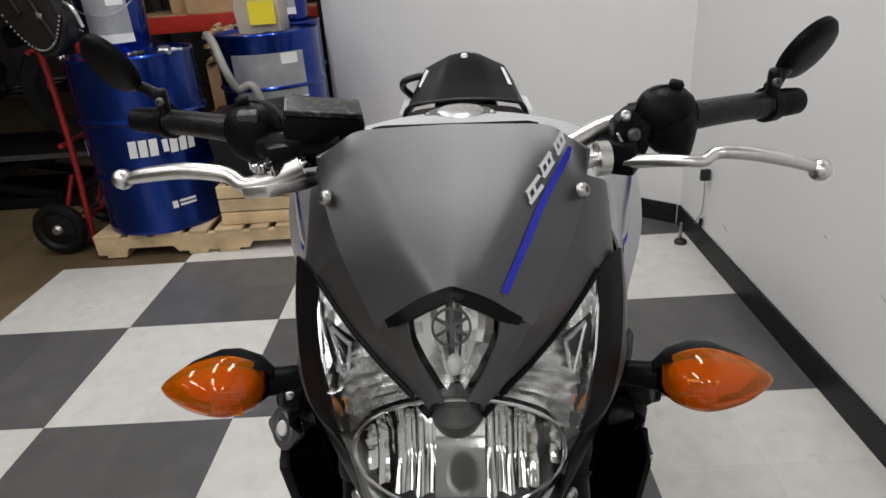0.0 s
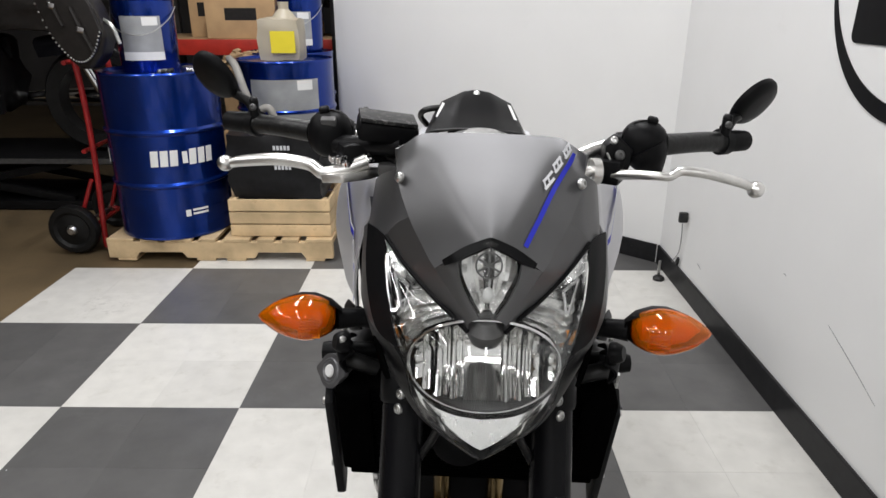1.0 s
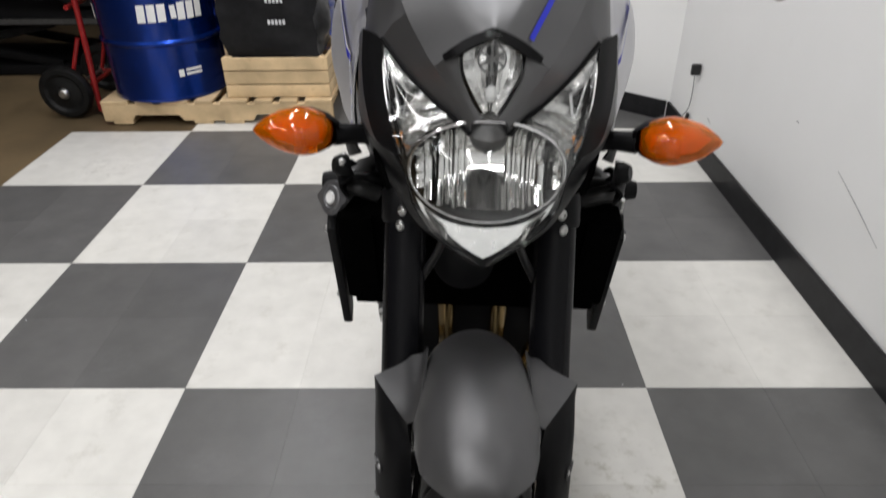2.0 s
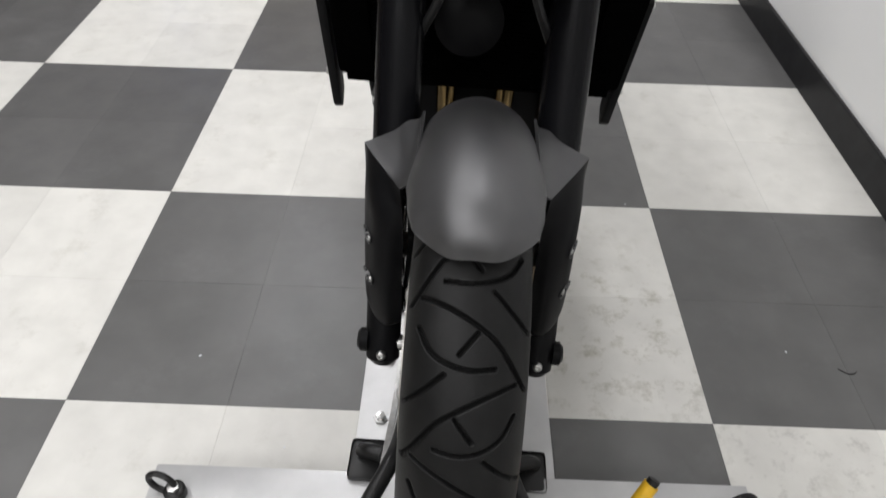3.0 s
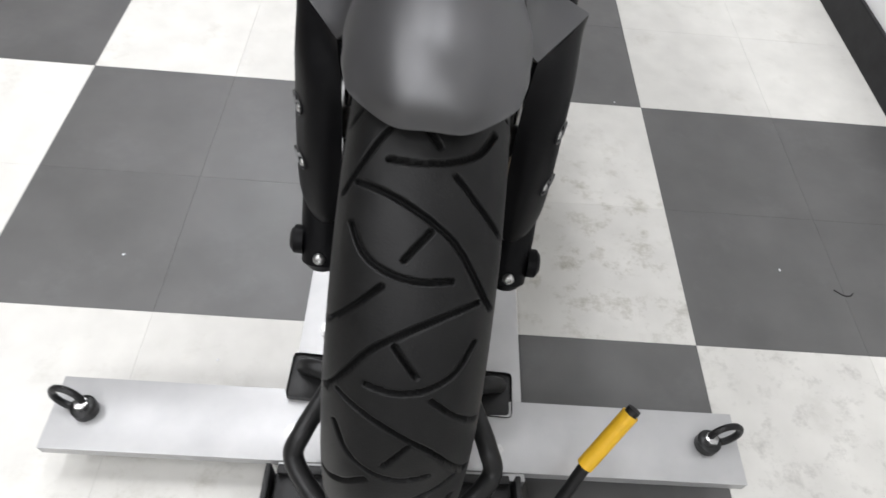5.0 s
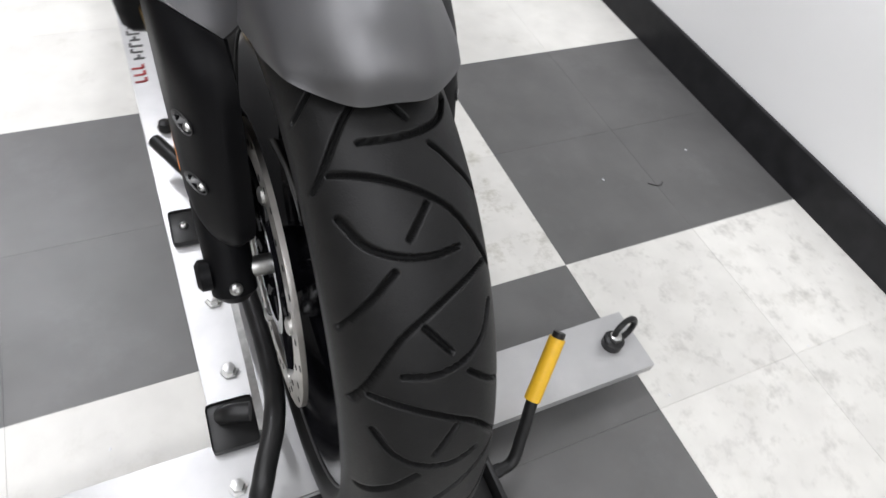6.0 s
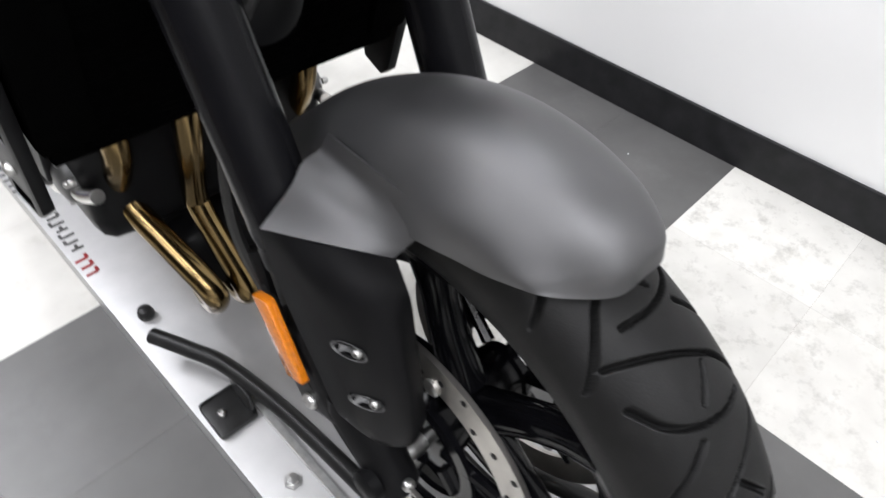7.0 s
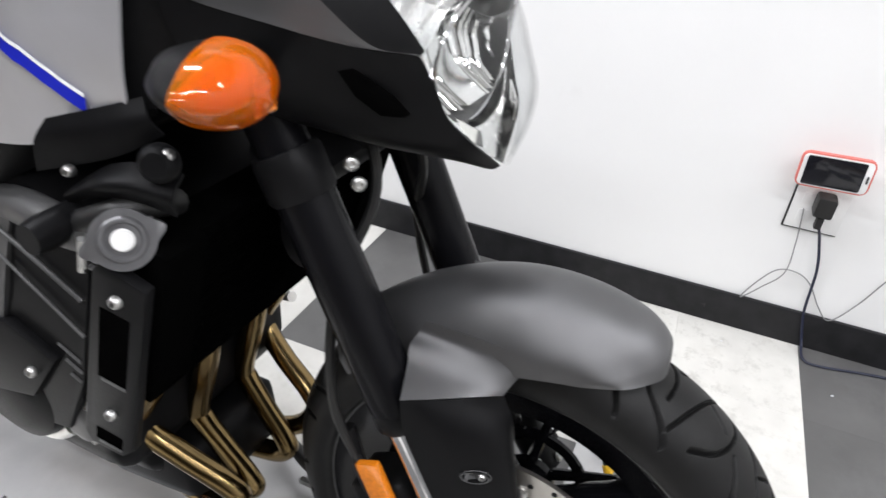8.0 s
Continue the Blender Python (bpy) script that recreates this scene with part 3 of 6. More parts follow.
def pallet(x, y, label):
    """A pallet with notched stringers along x and deck boards across."""
    ob = thing("pallet", pose(x, y, 0), label, "pallet")
    L2 = 0.595
    notch = [(-L2, 0.0), (-0.45, 0.0), (-0.43, 0.035), (-0.20, 0.035), (-0.18, 0.0), (0.18, 0.0), (0.20, 0.035), (0.43, 0.035), (0.45, 0.0), (L2, 0.0), (L2, 0.089), (-L2, 0.089)]
    XZ = Matrix(((1, 0, 0, 0), (0, 0, -1, 0), (0, 1, 0, 0), (0, 0, 0, 1)))
    for sy in (-0.48, 0.0, 0.48):
        part("stringer", plate(notch, 0.038, pose(0, sy, 0.016) @ XZ, 0.002, 1), M_WOOD, ob, smooth=False)
    widths = [0.14, 0.09, 0.14, 0.09, 0.14, 0.09, 0.09, 0.14]
    px = -L2
    gap = (2 * L2 - sum(widths)) / (len(widths) - 1)
    for w in widths:
        part("deck_board", boxm(w, 1.0, 0.017, pose(px + w / 2, 0, 0.1145), 0.002, 1), M_WOOD, ob, smooth=False)
        px += w + gap
    for bx in (-0.5, -0.08, 0.08, 0.5):
        part("bottom_board", boxm(0.1, 1.0, 0.015, pose(bx, 0, 0.0085), 0.002, 1), M_WOOD, ob, smooth=False)
    return ob


pallet(-1.105, 3.04, "pine pallet with notched stringers under the drum and crate")
pallet(-0.85, 4.06, "pine pallet under the far drums")


def crate(x, y, z, rot):
    ob = thing("crate", pose(x, y, z, 0, 0, rot), "open slatted pine crate on the pallet", "crate")
    w, d, h = 0.53, 0.42, 0.205
    for k in range(3):
        zz = 0.033 + k * 0.069
        for sy in (-d / 2, d / 2):
            part("slat", boxm(w, 0.014, 0.062, pose(0, sy, zz), 0.002, 1), M_WOOD, ob, smooth=False)
        for sx in (-w / 2 + 0.007, w / 2 - 0.007):
            part("slat", boxm(0.014, d - 0.016, 0.062, pose(sx, 0, zz), 0.002, 1), M_WOOD, ob, smooth=False)
    for sx in (-1, 1):
        for sy in (-1, 1):
            part("corner_post", boxm(0.03, 0.03, h, pose(sx * (w / 2 - 0.03), sy * (d / 2 - 0.023), h / 2), 0.002, 1), M_WOOD, ob, smooth=False)
    part("base_board", boxm(w - 0.03, d - 0.03, 0.012, pose(0, 0, 0.008)), M_WOOD, ob, smooth=False)
    return ob


crate(-0.785, 2.80, 0.124, 0)


bag = part("black_bag", lumpy(0.52, 0.38, 0.36, 3.0, 0.07, pose(0, 0, 0.19)), M_BAG)
bag.matrix_world = pose(-0.80, 2.79, 0.30)
tagged(bag, "full black plastic bag with small pale print on the crate", "bag")
for k in range(2):
    for c in range(5):
        part("print_mark", boxm(0.012, 0.002, 0.022, pose(0.02 + c * 0.018, -0.215, 0.30 - 0.1 * k)), M_LETTER, bag, smooth=False)

jug = thing("jug", pose(-0.88, 3.34, 0.13 + 0.826), "milky plastic jug in a clear bag with a yellow label", "jug")
part("body", lumpy(0.25, 0.2, 0.24, 7.0, 0.03, pose(0, 0, 0.125)), M_JUG, jug)
part("neck", lathem([(0.09, 0), (0.05, 0.05), (0.03, 0.07), (0.03, 0.11), (0.002, 0.11)], pose(0.02, 0, 0.22), 20), M_JUG, jug)
part("label_panel", boxm(0.14, 0.003, 0.12, pose(0.03, -0.118, 0.115)), M_YLABEL, jug, "yellow label")

rack = thing("shelf_rack", pose(-1.55, 4.75, 0), "red steel storage rack loaded with boxes", "shelf")
for dz in (0.97, 1.75):
    part("beam", boxm(1.5, 0.05, 0.11, pose(0.1, -0.4, dz), 0.004), M_BEAM, rack)
    part("deck", boxm(1.5, 0.8, 0.02, pose(0.1, 0, dz + 0.05)), M_CARD, rack, smooth=False)
for dx in (-0.66, 0.86):
    for dy in (-0.4, 0.4):
        part("upright", boxm(0.07, 0.05, 2.4, pose(dx, dy, 1.2), 0.003), M_SHOP_DIM, rack)


def carton(x, y, z, sx, sy, sz, rot, label):
    ob = thing("carton", pose(x, y, z, 0, 0, rot), label, "box", "cardboard boxes")
    part("body", boxm(sx, sy, sz, pose(0, 0, sz / 2), 0.004), M_CARD, ob)
    part("tape", boxm(0.05, sy + 0.002, 0.0015, pose(0, 0, sz + 0.001)), M_PAPER, ob, smooth=False)
    part("print_patch", boxm(sx * 0.45, 0.002, sz * 0.3, pose(0, -sy / 2 - 0.001, sz * 0.6)), M_LEATHER, ob, smooth=False)
    return ob


carton(-1.45, 4.55, 1.031, 0.50, 0.36, 0.28, 8, "brown cardboard box with a dark print on the rack")
carton(-1.03, 4.62, 1.031, 0.26, 0.3, 0.20, -5, "small brown cardboard box on the rack")
carton(-1.75, 4.7, 1.031, 0.24, 0.3, 0.33, 2, "tall brown cardboard box on the rack")
carton(-1.2, 3.95, 0.0, 0.5, 0.4, 0.46, 4, "brown cardboard box standing behind the drums")
carton(-1.18, 3.95, 0.461, 0.44, 0.36, 0.30, -6, "brown cardboard box stacked behind the drums")
tagged(part("black_sack", lumpy(0.4, 0.3, 0.2, 9.0, 0.12, pose(-1.02, 4.6, 1.34)), M_BAG), "black plastic sack lying on the boxes", "bag")
tagged(part("packing_paper", lumpy(0.36, 0.28, 0.2, 5.0, 0.22, pose(-1.2, 3.9, 0.86), 14, 4.0), M_PAPER), "crumpled brown packing paper on the box", "paper")
tagged(part("hose", tubem([(-1.16, 3.2, 0.98), (-1.08, 3.05, 0.95), (-1.02, 2.98, 0.82), (-0.98, 3.0, 0.72), (-0.9, 3.0, 0.73), (-0.86, 3.0, 0.6)], 0.022, 10, 30), M_HOSE), "grey ribbed hose hanging behind the drum", "hose")


# ---- hand truck ----
truck = thing("hand_truck", pose(-1.79, 2.70, 0), "red steel hand truck with black solid wheels", "hand truck")
for sy, dx in ((0.0, 0.0), (0.36, -0.02)):
    part("frame_rail", tubem([(dx, sy, 0.02), (dx, sy, 0.10), (dx + 0.026, sy, 0.55), (dx + 0.022, sy, 0.95), (dx - 0.02, sy, 1.18)], 0.015, 12, 30), M_RED, truck)
    part("wheel_strut", tubem([(-0.132, sy, 0.135), (dx - 0.015, sy, 0.40)], 0.011, 8), M_RED, truck)
    part("wheel_strut", tubem([(-0.132, sy, 0.135), (dx, sy, 0.12)], 0.011, 8), M_RED, truck)
    wm = Matrix.Translation((-0.132, sy - 0.045 + 0.09 * (sy > 0), 0.137)) @ Euler((radians(90), 0, 0)).to_matrix().to_4x4()
    wh = part("wheel", lathem([(0.03, -0.03), (0.085, -0.018), (0.10, -0.03), (0.125, -0.028), (0.135, -0.012), (0.135, 0.012), (0.125, 0.028), (0.10, 0.03), (0.085, 0.018), (0.03, 0.03)], wm, 40, True), M_RUBBER, truck, "black solid wheel")
    part("hub", lathem([(0.002, -0.034), (0.02, -0.034), (0.05, -0.02), (0.032, 0.02), (0.03, 0.026), (0.022, 0.04), (0.016, 0.046), (0.002, 0.046)], wm, 20), M_STEEL, wh, "zinc hub")
for zz in (0.16, 0.55, 1.0):
    part("cross_bar", tubem([(-0.01 - 0.03 * zz, 0.0, zz), (-0.03 - 0.03 * zz, 0.36, zz)], 0.012, 10), M_RED, truck)
part("nose_plate", boxm(0.07, 0.38, 0.008, pose(0.035, 0.18, 0.012), 0.002), M_RED, truck)
part("axle", tubem([(-0.132, -0.06, 0.137), (-0.132, 0.42, 0.137)], 0.009, 8), M_STEEL, truck)

# ---- saddlebag hung over the hand truck's handle ----
bag = thing("saddlebag", pose(-1.66, 2.60, 1.16), "black leather saddlebag with studs, hung on the hand truck", "bag")
OUT = [(-0.16, 0.30), (-0.165, 0.16), (-0.115, -0.02), (-0.06, -0.12), (0.0, -0.178), (0.06, -0.175), (0.11, -0.12), (0.15, -0.03), (0.118, 0.10), (0.04, 0.26)]
XZ = Matrix(((1, 0, 0, 0), (0, 0, -1, 0), (0, 1, 0, 0), (0, 0, 0, 1)))
part("pouch", plate(OUT, 0.13, XZ, 0.03, 4), M_LEATHER, bag)
part("flap", plate([(x * 0.93, z * 0.9 + 0.02) for x, z in OUT], 0.02, pose(0, -0.072, 0) @ XZ, 0.008, 3), M_LEATHER, bag)
edge = spline([(x * 0.90, -0.084, z * 0.87 + 0.02) for x, z in OUT[:8]], 34)
for p in edge:
    part("stud", lathem([(0.0055, 0), (0.004, 0.003), (0.0005, 0.0045)], Matrix.Translation(p) @ pose(0, 0, 0, 90, 0, 0), 8), M_STEEL, bag)
for x0, z0, x1, z1 in ((-0.09, 0.20, -0.03, 0.02), (0.02, 0.10, 0.09, -0.09)):
    st = part("strap", tubem([(x0, -0.088, z0), ((x0 + x1) / 2, -0.092, (z0 + z1) / 2), (x1, -0.088, z1)], 0.010, 8, 10), M_LEATHER, bag)
    part("buckle", boxm(0.034, 0.006, 0.026, pose((x0 + x1) / 2, -0.101, (z0 + z1) / 2, 0, 20, 0), 0.002), M_CHROME, st)
part("hook", tubem([(0.10, 0.0, 0.06), (0.17, -0.03, 0.02), (0.20, -0.04, -0.06)], 0.009, 8, 12), M_STEEL, bag)

# ---- a second motorcycle in the dark of the shop ----
lift = thing("lift_table", pose(-3.0, 3.7, 0), "black motorcycle lift table with worn metal edges", "lift")
part("platform", boxm(2.2, 0.62, 0.05, pose(0, 0, 0.335), 0.006), M_BLACK, lift)
part("base_frame", boxm(1.9, 0.56, 0.06, pose(0, 0, 0.03), 0.006), M_BLACK, lift)
for sx in (-1, 1):
    part("scissor_arm", boxm(1.3, 0.05, 0.05, pose(0, -0.24, 0.185, 0, 11 * sx, 0), 0.006), M_BLACK, lift)
    part("scissor_arm", boxm(1.3, 0.05, 0.05, pose(0, 0.24, 0.185, 0, 11 * sx, 0), 0.006), M_BLACK, lift)
part("edge_strip", boxm(2.2, 0.008, 0.03, pose(0, -0.315, 0.335)), M_CAP, lift, "worn metal edge strip", smooth=False)
tour = thing("parked_motorcycle", pose(-2.18, 3.62, 0.36, 0, 0, 90), "dark parked cruiser standing on the lift table", "motorcycle")
part("rear_tyre", lathem([(0.22, -0.06), (0.3, -0.065), (0.325, -0.03), (0.33, 0), (0.325, 0.03), (0.3, 0.065), (0.22, 0.06)], pose(0, 0, 0.33, 0, 90, 0), 40, True), M_RUBBER, tour)
part("rear_fender", surf([[(0, -0.42, 0.45), (0.08, -0.40, 0.43), (0.10, -0.36, 0.36)], [(0, -0.28, 0.67), (0.09, -0.27, 0.64), (0.11, -0.22, 0.55)], [(0, 0, 0.76), (0.10, 0, 0.73), (0.12, 0, 0.62)], [(0, 0.3, 0.72), (0.1, 0.29, 0.69), (0.12, 0.26, 0.6)]], 16, 13, 0.004, True), M_GLOSS, tour)
part("seat", lumpy(0.36, 0.7, 0.2, 2.0, 0.05, pose(0, 0.3, 0.86)), M_LEATHER, tour)
part("tank", lumpy(0.34, 0.6, 0.3, 6.0, 0.05, pose(0, 0.95, 0.95)), M_GLOSS, tour)
part("engine", lumpy(0.4, 0.5, 0.5, 8.0, 0.1, pose(0, 0.8, 0.5)), M_BLACK, tour)
part("silencer", tubem([(0.2, -0.35, 0.34), (0.21, 0.2, 0.33), (0.2, 0.7, 0.32)], [0.03, 0.055, 0.05, 0.025], 16, 20), M_CHROME, tour)
for sx in (-1, 1):
    part("shock", tubem([(sx * 0.13, -0.1, 0.4), (sx * 0.13, 0.05, 0.72)], 0.03, 12), M_CHROME, tour)
part("tail_lamp", lumpy(0.12, 0.08, 0.08, 1.0, 0.02, pose(0, -0.43, 0.6)), M_RED, tour)


# ---- the motorcycle; y runs to its rear, the front axle stands at y = 0, z = 0.37 ----
BIKE = pose(0.112, -0.115, 0, 0, 1.4, -1.7)
bike = thing("motorcycle", BIKE, "matte grey naked sport motorcycle with clear headlight and amber indicators", "motorcycle")
AXLE = 0.37


def polar(r, deg, x):
    """A point at a radius and an angle forward of straight up from the front axle."""
    a = radians(deg)
    return (x, -r * math.sin(a), AXLE + r * math.cos(a))


# front wheel
XROT = Matrix.Translation((0, 0, AXLE)) @ Euler((0, radians(90), 0)).to_matrix().to_4x4()


def tyre_mesh():
    na, nw = 1800, 121
    motif = [[(-45, 27.7), (-19, 29.9), (7, 32.6), (29, 36), (55, 44)], [(8, 33.9), (-8, 37.8)],
             [(-46, 33.4), (-35, 37.5), (-17, 39.6), (4, 40.3), (25, 39.9)], [(-21, 41.4), (-57, 48.1)]]
    k = 300 * math.pi / 180
    segs = []
    for line in motif:
        pts = spline([(w, a, 0) for w, a in line], 14) if len(line) > 2 else [np.array((w, a, 0.0)) for w, a in line]
        for p, q in zip(pts, pts[1:]):
            for sgn, off in ((1, 0), (-1, 15)):
                for wrap_ in (-30, 0, 30):
                    segs.append((sgn * p[0], (p[1] + off + wrap_) * k, sgn * q[0], (q[1] + off + wrap_) * k))
    segs = np.array(segs)
    w = np.linspace(-60.5, 60.5, nw)
    per = na // 12
    s = (30 + np.arange(per) * 30 / per) * k
    W, S = np.meshgrid(w, s)
    best = np.full(W.shape, 1e9)
    for x0, y0, x1, y1 in segs:
        dx, dy = x1 - x0, y1 - y0
        t = np.clip(((W - x0) * dx + (S - y0) * dy) / (dx * dx + dy * dy), 0, 1)
        best = np.minimum(best, np.hypot(W - x0 - t * dx, S - y0 - t * dy))
    depth = 0.0075 * np.clip((2.3 - best) / 0.9, 0, 1)
    depth *= np.clip((58 - np.abs(W)) / 4, 0, 1)
    verts, faces = [], []
    wall = [(0.0612, 0.2415), (0.0590, 0.2375), (0.0550, 0.2345), (0.0510, 0.2320), (0.046, 0.2290)]
    cols = len(wall) * 2 + nw
    for i in range(na):
        a = radians(30 + i * 360 / na)
        sa, ca = math.sin(a), math.cos(a)
        row = [(-x, r) for x, r in wall[::-1]]
        for j in range(nw):
            u = w[j] / 61.5
            r = 0.3 - 0.055 * (1 - math.sqrt(max(0, 1 - u * u))) - depth[i % per, j]
            row.append((w[j] / 1000, r))
        row += wall
        verts += [(x, -r * sa, AXLE + r * ca) for x, r in row]
    for i in range(na):
        b, c = i * cols, ((i + 1) % na) * cols
        faces += [(b + j, b + j + 1, c + j + 1, c + j) for j in range(cols - 1)]
    me = bpy.data.meshes.new("tyre")
    me.from_pydata(verts, [], faces)
    me.polygons.foreach_set("use_smooth", [True] * len(faces))
    me.materials.append(M_RUBBER)
    me.materials.append(M_GROOVE_SHADE)
    inner = np.zeros((na, cols), bool)
    inner[:, len(wall):len(wall) + nw] = np.tile(depth > 0.0035, (12, 1))
    both = inner[:, :-1] & inner[:, 1:] | np.roll(inner, -1, 0)[:, :-1] & inner[:, 1:]
    me.polygons.foreach_set("material_index", both.ravel().astype(int).tolist())
    return me


rim_prof = [(0.224, -0.0475), (0.2325, -0.0500), (0.2330, -0.0465), (0.222, -0.0435), (0.212, -0.036), (0.190, -0.022), (0.184, 0.0), (0.190, 0.022), (0.212, 0.036), (0.222, 0.0435), (0.2330, 0.0465), (0.2325, 0.0500), (0.224, 0.0475), (0.205, 0.034), (0.172, 0.016), (0.168, 0), (0.172, -0.016), (0.205, -0.034)]
wheel = part("front_wheel", lathem(rim_prof, XROT, 96, True), M_GLOSS, bike, "gloss black cast alloy wheel")
ty = new("tyre", tyre_mesh())
ty.parent = wheel
ty["label"] = "black road tyre with curved tread grooves"
part("hub", lathem([(0.012, -0.062), (0.034, -0.06), (0.036, -0.045), (0.03, -0.02), (0.03, 0.02), (0.036, 0.045), (0.034, 0.06), (0.012, 0.062)], XROT, 40), M_GLOSS, wheel)
for k in range(5):
    a = radians(k * 72 + 20)
    bm = bmesh.new()
    ends = [(0, r * math.sin(a + b), AXLE + r * math.cos(a + b)) for r, b in ((0.03, -0.1), (0.09, 0.04), (0.14, 0.02), (0.186, 0.0))]
    tube(bm, ends, [0.024, 0.019, 0.018, 0.024], 14, 12)
    part("spoke", bm, M_GLOSS, wheel)
for sx in (-1, 1):
    # Paler ring laid on the flange carries the highlight of its edge.
    part("rim_glint", lathem([(0.2305, -0.001), (0.2335, -0.001), (0.2335, 0.001), (0.2305, 0.001)], Matrix.Translation((sx * 0.0508, 0, 0)) @ XROT, 96, True), M_CAP, wheel, "thin grey ring drawn as the rim edge highlight")
    dm = Matrix.Translation((sx * 0.066, 0, 0)) @ XROT
    disc = bmesh.new()
    lathe(disc, [(0.116, -0.0025), (0.149, -0.0025), (0.149, 0.0025), (0.116, 0.0025)], dm, 96, True)
    d = part("brake_disc", disc, M_DISC, wheel, "drilled steel brake disc")
    for k in range(36):
        a = k * 2 * math.pi / 36
        r = (0.124, 0.133, 0.142)[k % 3]
        part("drill_hole", lathem([(0.0004, 0.0), (0.0033, 0.0), (0.0033, 0.0008), (0.0004, 0.0008)], dm @ Matrix.Translation((r * math.cos(a), r * math.sin(a), sx * 0.0022)) @ (Matrix() if sx > 0 else Matrix.Rotation(math.pi, 4, "X")), 8), M_BLACK, wheel)
    car = bmesh.new()
    lathe(car, [(0.06, -0.003), (0.074, -0.003), (0.074, 0.003), (0.06, 0.003)], dm, 48, True)
    for k in range(6):
        a = k * math.pi / 3
        part("carrier_arm", tubem([dm @ Vector((0.035 * math.cos(a), 0.035 * math.sin(a), -sx * 0.006)), dm @ Vector((0.122 * math.cos(a + 0.12), 0.122 * math.sin(a + 0.12), 0))], [0.008, 0.005], 8), M_GLOSS, wheel)
    part("disc_carrier", car, M_GLOSS, wheel)
    for k in range(6):
        a = k * math.pi / 3 + 0.12
        p = dm @ Vector((0.117 * math.cos(a), 0.117 * math.sin(a), sx * 0.003))
        part("disc_button", lathem([(0.0005, -0.004), (0.0085, -0.004), (0.0085, 0.002), (0.005, 0.004), (0.0005, 0.004)], Matrix.Translation(p) @ Euler((0, radians(90 * sx), 0)).to_matrix().to_4x4(), 14), M_STEEL, wheel)

# forks
def fork_y(z):
    return 0.0175 + 0.5 * (z - AXLE)


FX = 0.1
for sx in (-1, 1):
    P = lambda z, x=FX, o=0.0: (sx * x, fork_y(z) + o, z)
    part("fork_outer_tube", tubem([P(0.575), P(0.59), P(0.60), P(0.79)], [0.027, 0.029, 0.0285, 0.0285], 28), M_FORK, bike, "satin black upside-down fork tube")
    part("fork_upper_tube", tubem([P(0.79), P(1.09)], 0.0255, 28), M_FORK, bike)
    part("fork_clamp", tubem([P(0.785), P(0.79), P(0.82), P(0.825)], [0.030, 0.0325, 0.0325, 0.030], 28), M_BLACK, bike, "black lower triple clamp")
    part("fork_seal", tubem([P(0.557), P(0.562), P(0.575), P(0.58)], [0.024, 0.0285, 0.0285, 0.027], 24), M_BLACK, bike)
    part("fork_slider", tubem([P(0.40), P(0.575)], 0.0215, 24), M_CHROME, bike, "chromed fork slider")
    foot = tubem([P(0.44, 0.105), P(0.43, 0.105), P(0.395, 0.104, -0.012), P(0.352, 0.103, -0.020), P(0.345, 0.103, -0.020)], [0.02, 0.0235, 0.0235, 0.0225, 0.014], 20)
    foot_ob = part("fork_foot", foot, M_DARK, bike, "black cast fork foot")
    part("axle_nut", lathem([(0.001, 0.0), (0.016, 0), (0.016, 0.01), (0.011, 0.014), (0.001, 0.014)], Matrix.Translation((sx * 0.123, -0.002, AXLE + 0.004)) @ Euler((0, radians(90 * sx), 0)).to_matrix().to_4x4(), 20), M_DARK, foot_ob)
    bolt(foot_ob, "pinch_bolt", (sx * 0.103, -0.026, 0.374), (0, -0.9, 0.5), 0.0065, 0.006)
    bolt(bike, "clamp_bolt", (sx * 0.099, 0.178, 0.828), (sx * 0.7, -0.75, 0.15), 0.007, 0.004)
    bolt(bike, "clamp_bolt", (sx * 0.101, 0.169, 0.812), (sx * 0.7, -0.75, 0.15), 0.007, 0.004)
    # guard over the slider
    guard_rows = [
        [(0.0825, 0.018, 0.6220), (0.097, 0.040, 0.6215), (0.112, 0.063, 0.6210), (0.125, 0.087, 0.6205), (0.1335, 0.103, 0.6200)],
        [(0.0785, 0.006, 0.592), (0.096, 0.010, 0.592), (0.113, 0.026, 0.592), (0.1265, 0.055, 0.589), (0.1330, 0.098, 0.582)],
        [(0.077, -0.001, 0.552), (0.096, -0.004, 0.552), (0.114, 0.010, 0.552), (0.1265, 0.038, 0.548), (0.1320, 0.080, 0.540)],
        [(0.077, -0.011, 0.503), (0.096, -0.016, 0.503), (0.114, -0.002, 0.503), (0.1260, 0.022, 0.500), (0.1305, 0.058, 0.494)],
        [(0.077, -0.017, 0.455), (0.096, -0.023, 0.455), (0.113, -0.010, 0.455), (0.1245, 0.010, 0.455), (0.1290, 0.038, 0.452)],
        [(0.079, -0.017, 0.437), (0.096, -0.022, 0.436), (0.111, -0.011, 0.436), (0.1200, 0.007, 0.437), (0.1235, 0.031, 0.439)],
        [(0.083, -0.013, 0.427), (0.096, -0.017, 0.426), (0.106, -0.009, 0.426), (0.1130, 0.005, 0.427), (0.1150, 0.025, 0.429)],
    ]
    gb = surf([[(sx * x, y, z) for x, y, z in r] for r in guard_rows], 56, 48, 0)
    cups = []
    for zz in (0.545, 0.494):
        near = min(gb.verts, key=lambda v: (abs(v.co.x) - 0.1205) ** 2 + (v.co.z - zz) ** 2)
        gb.normal_update()
        nrm = near.normal * (1 if near.normal.y < 0 else -1)
        tan = Vector((0, 0, 1)).cross(nrm).normalized() * sx
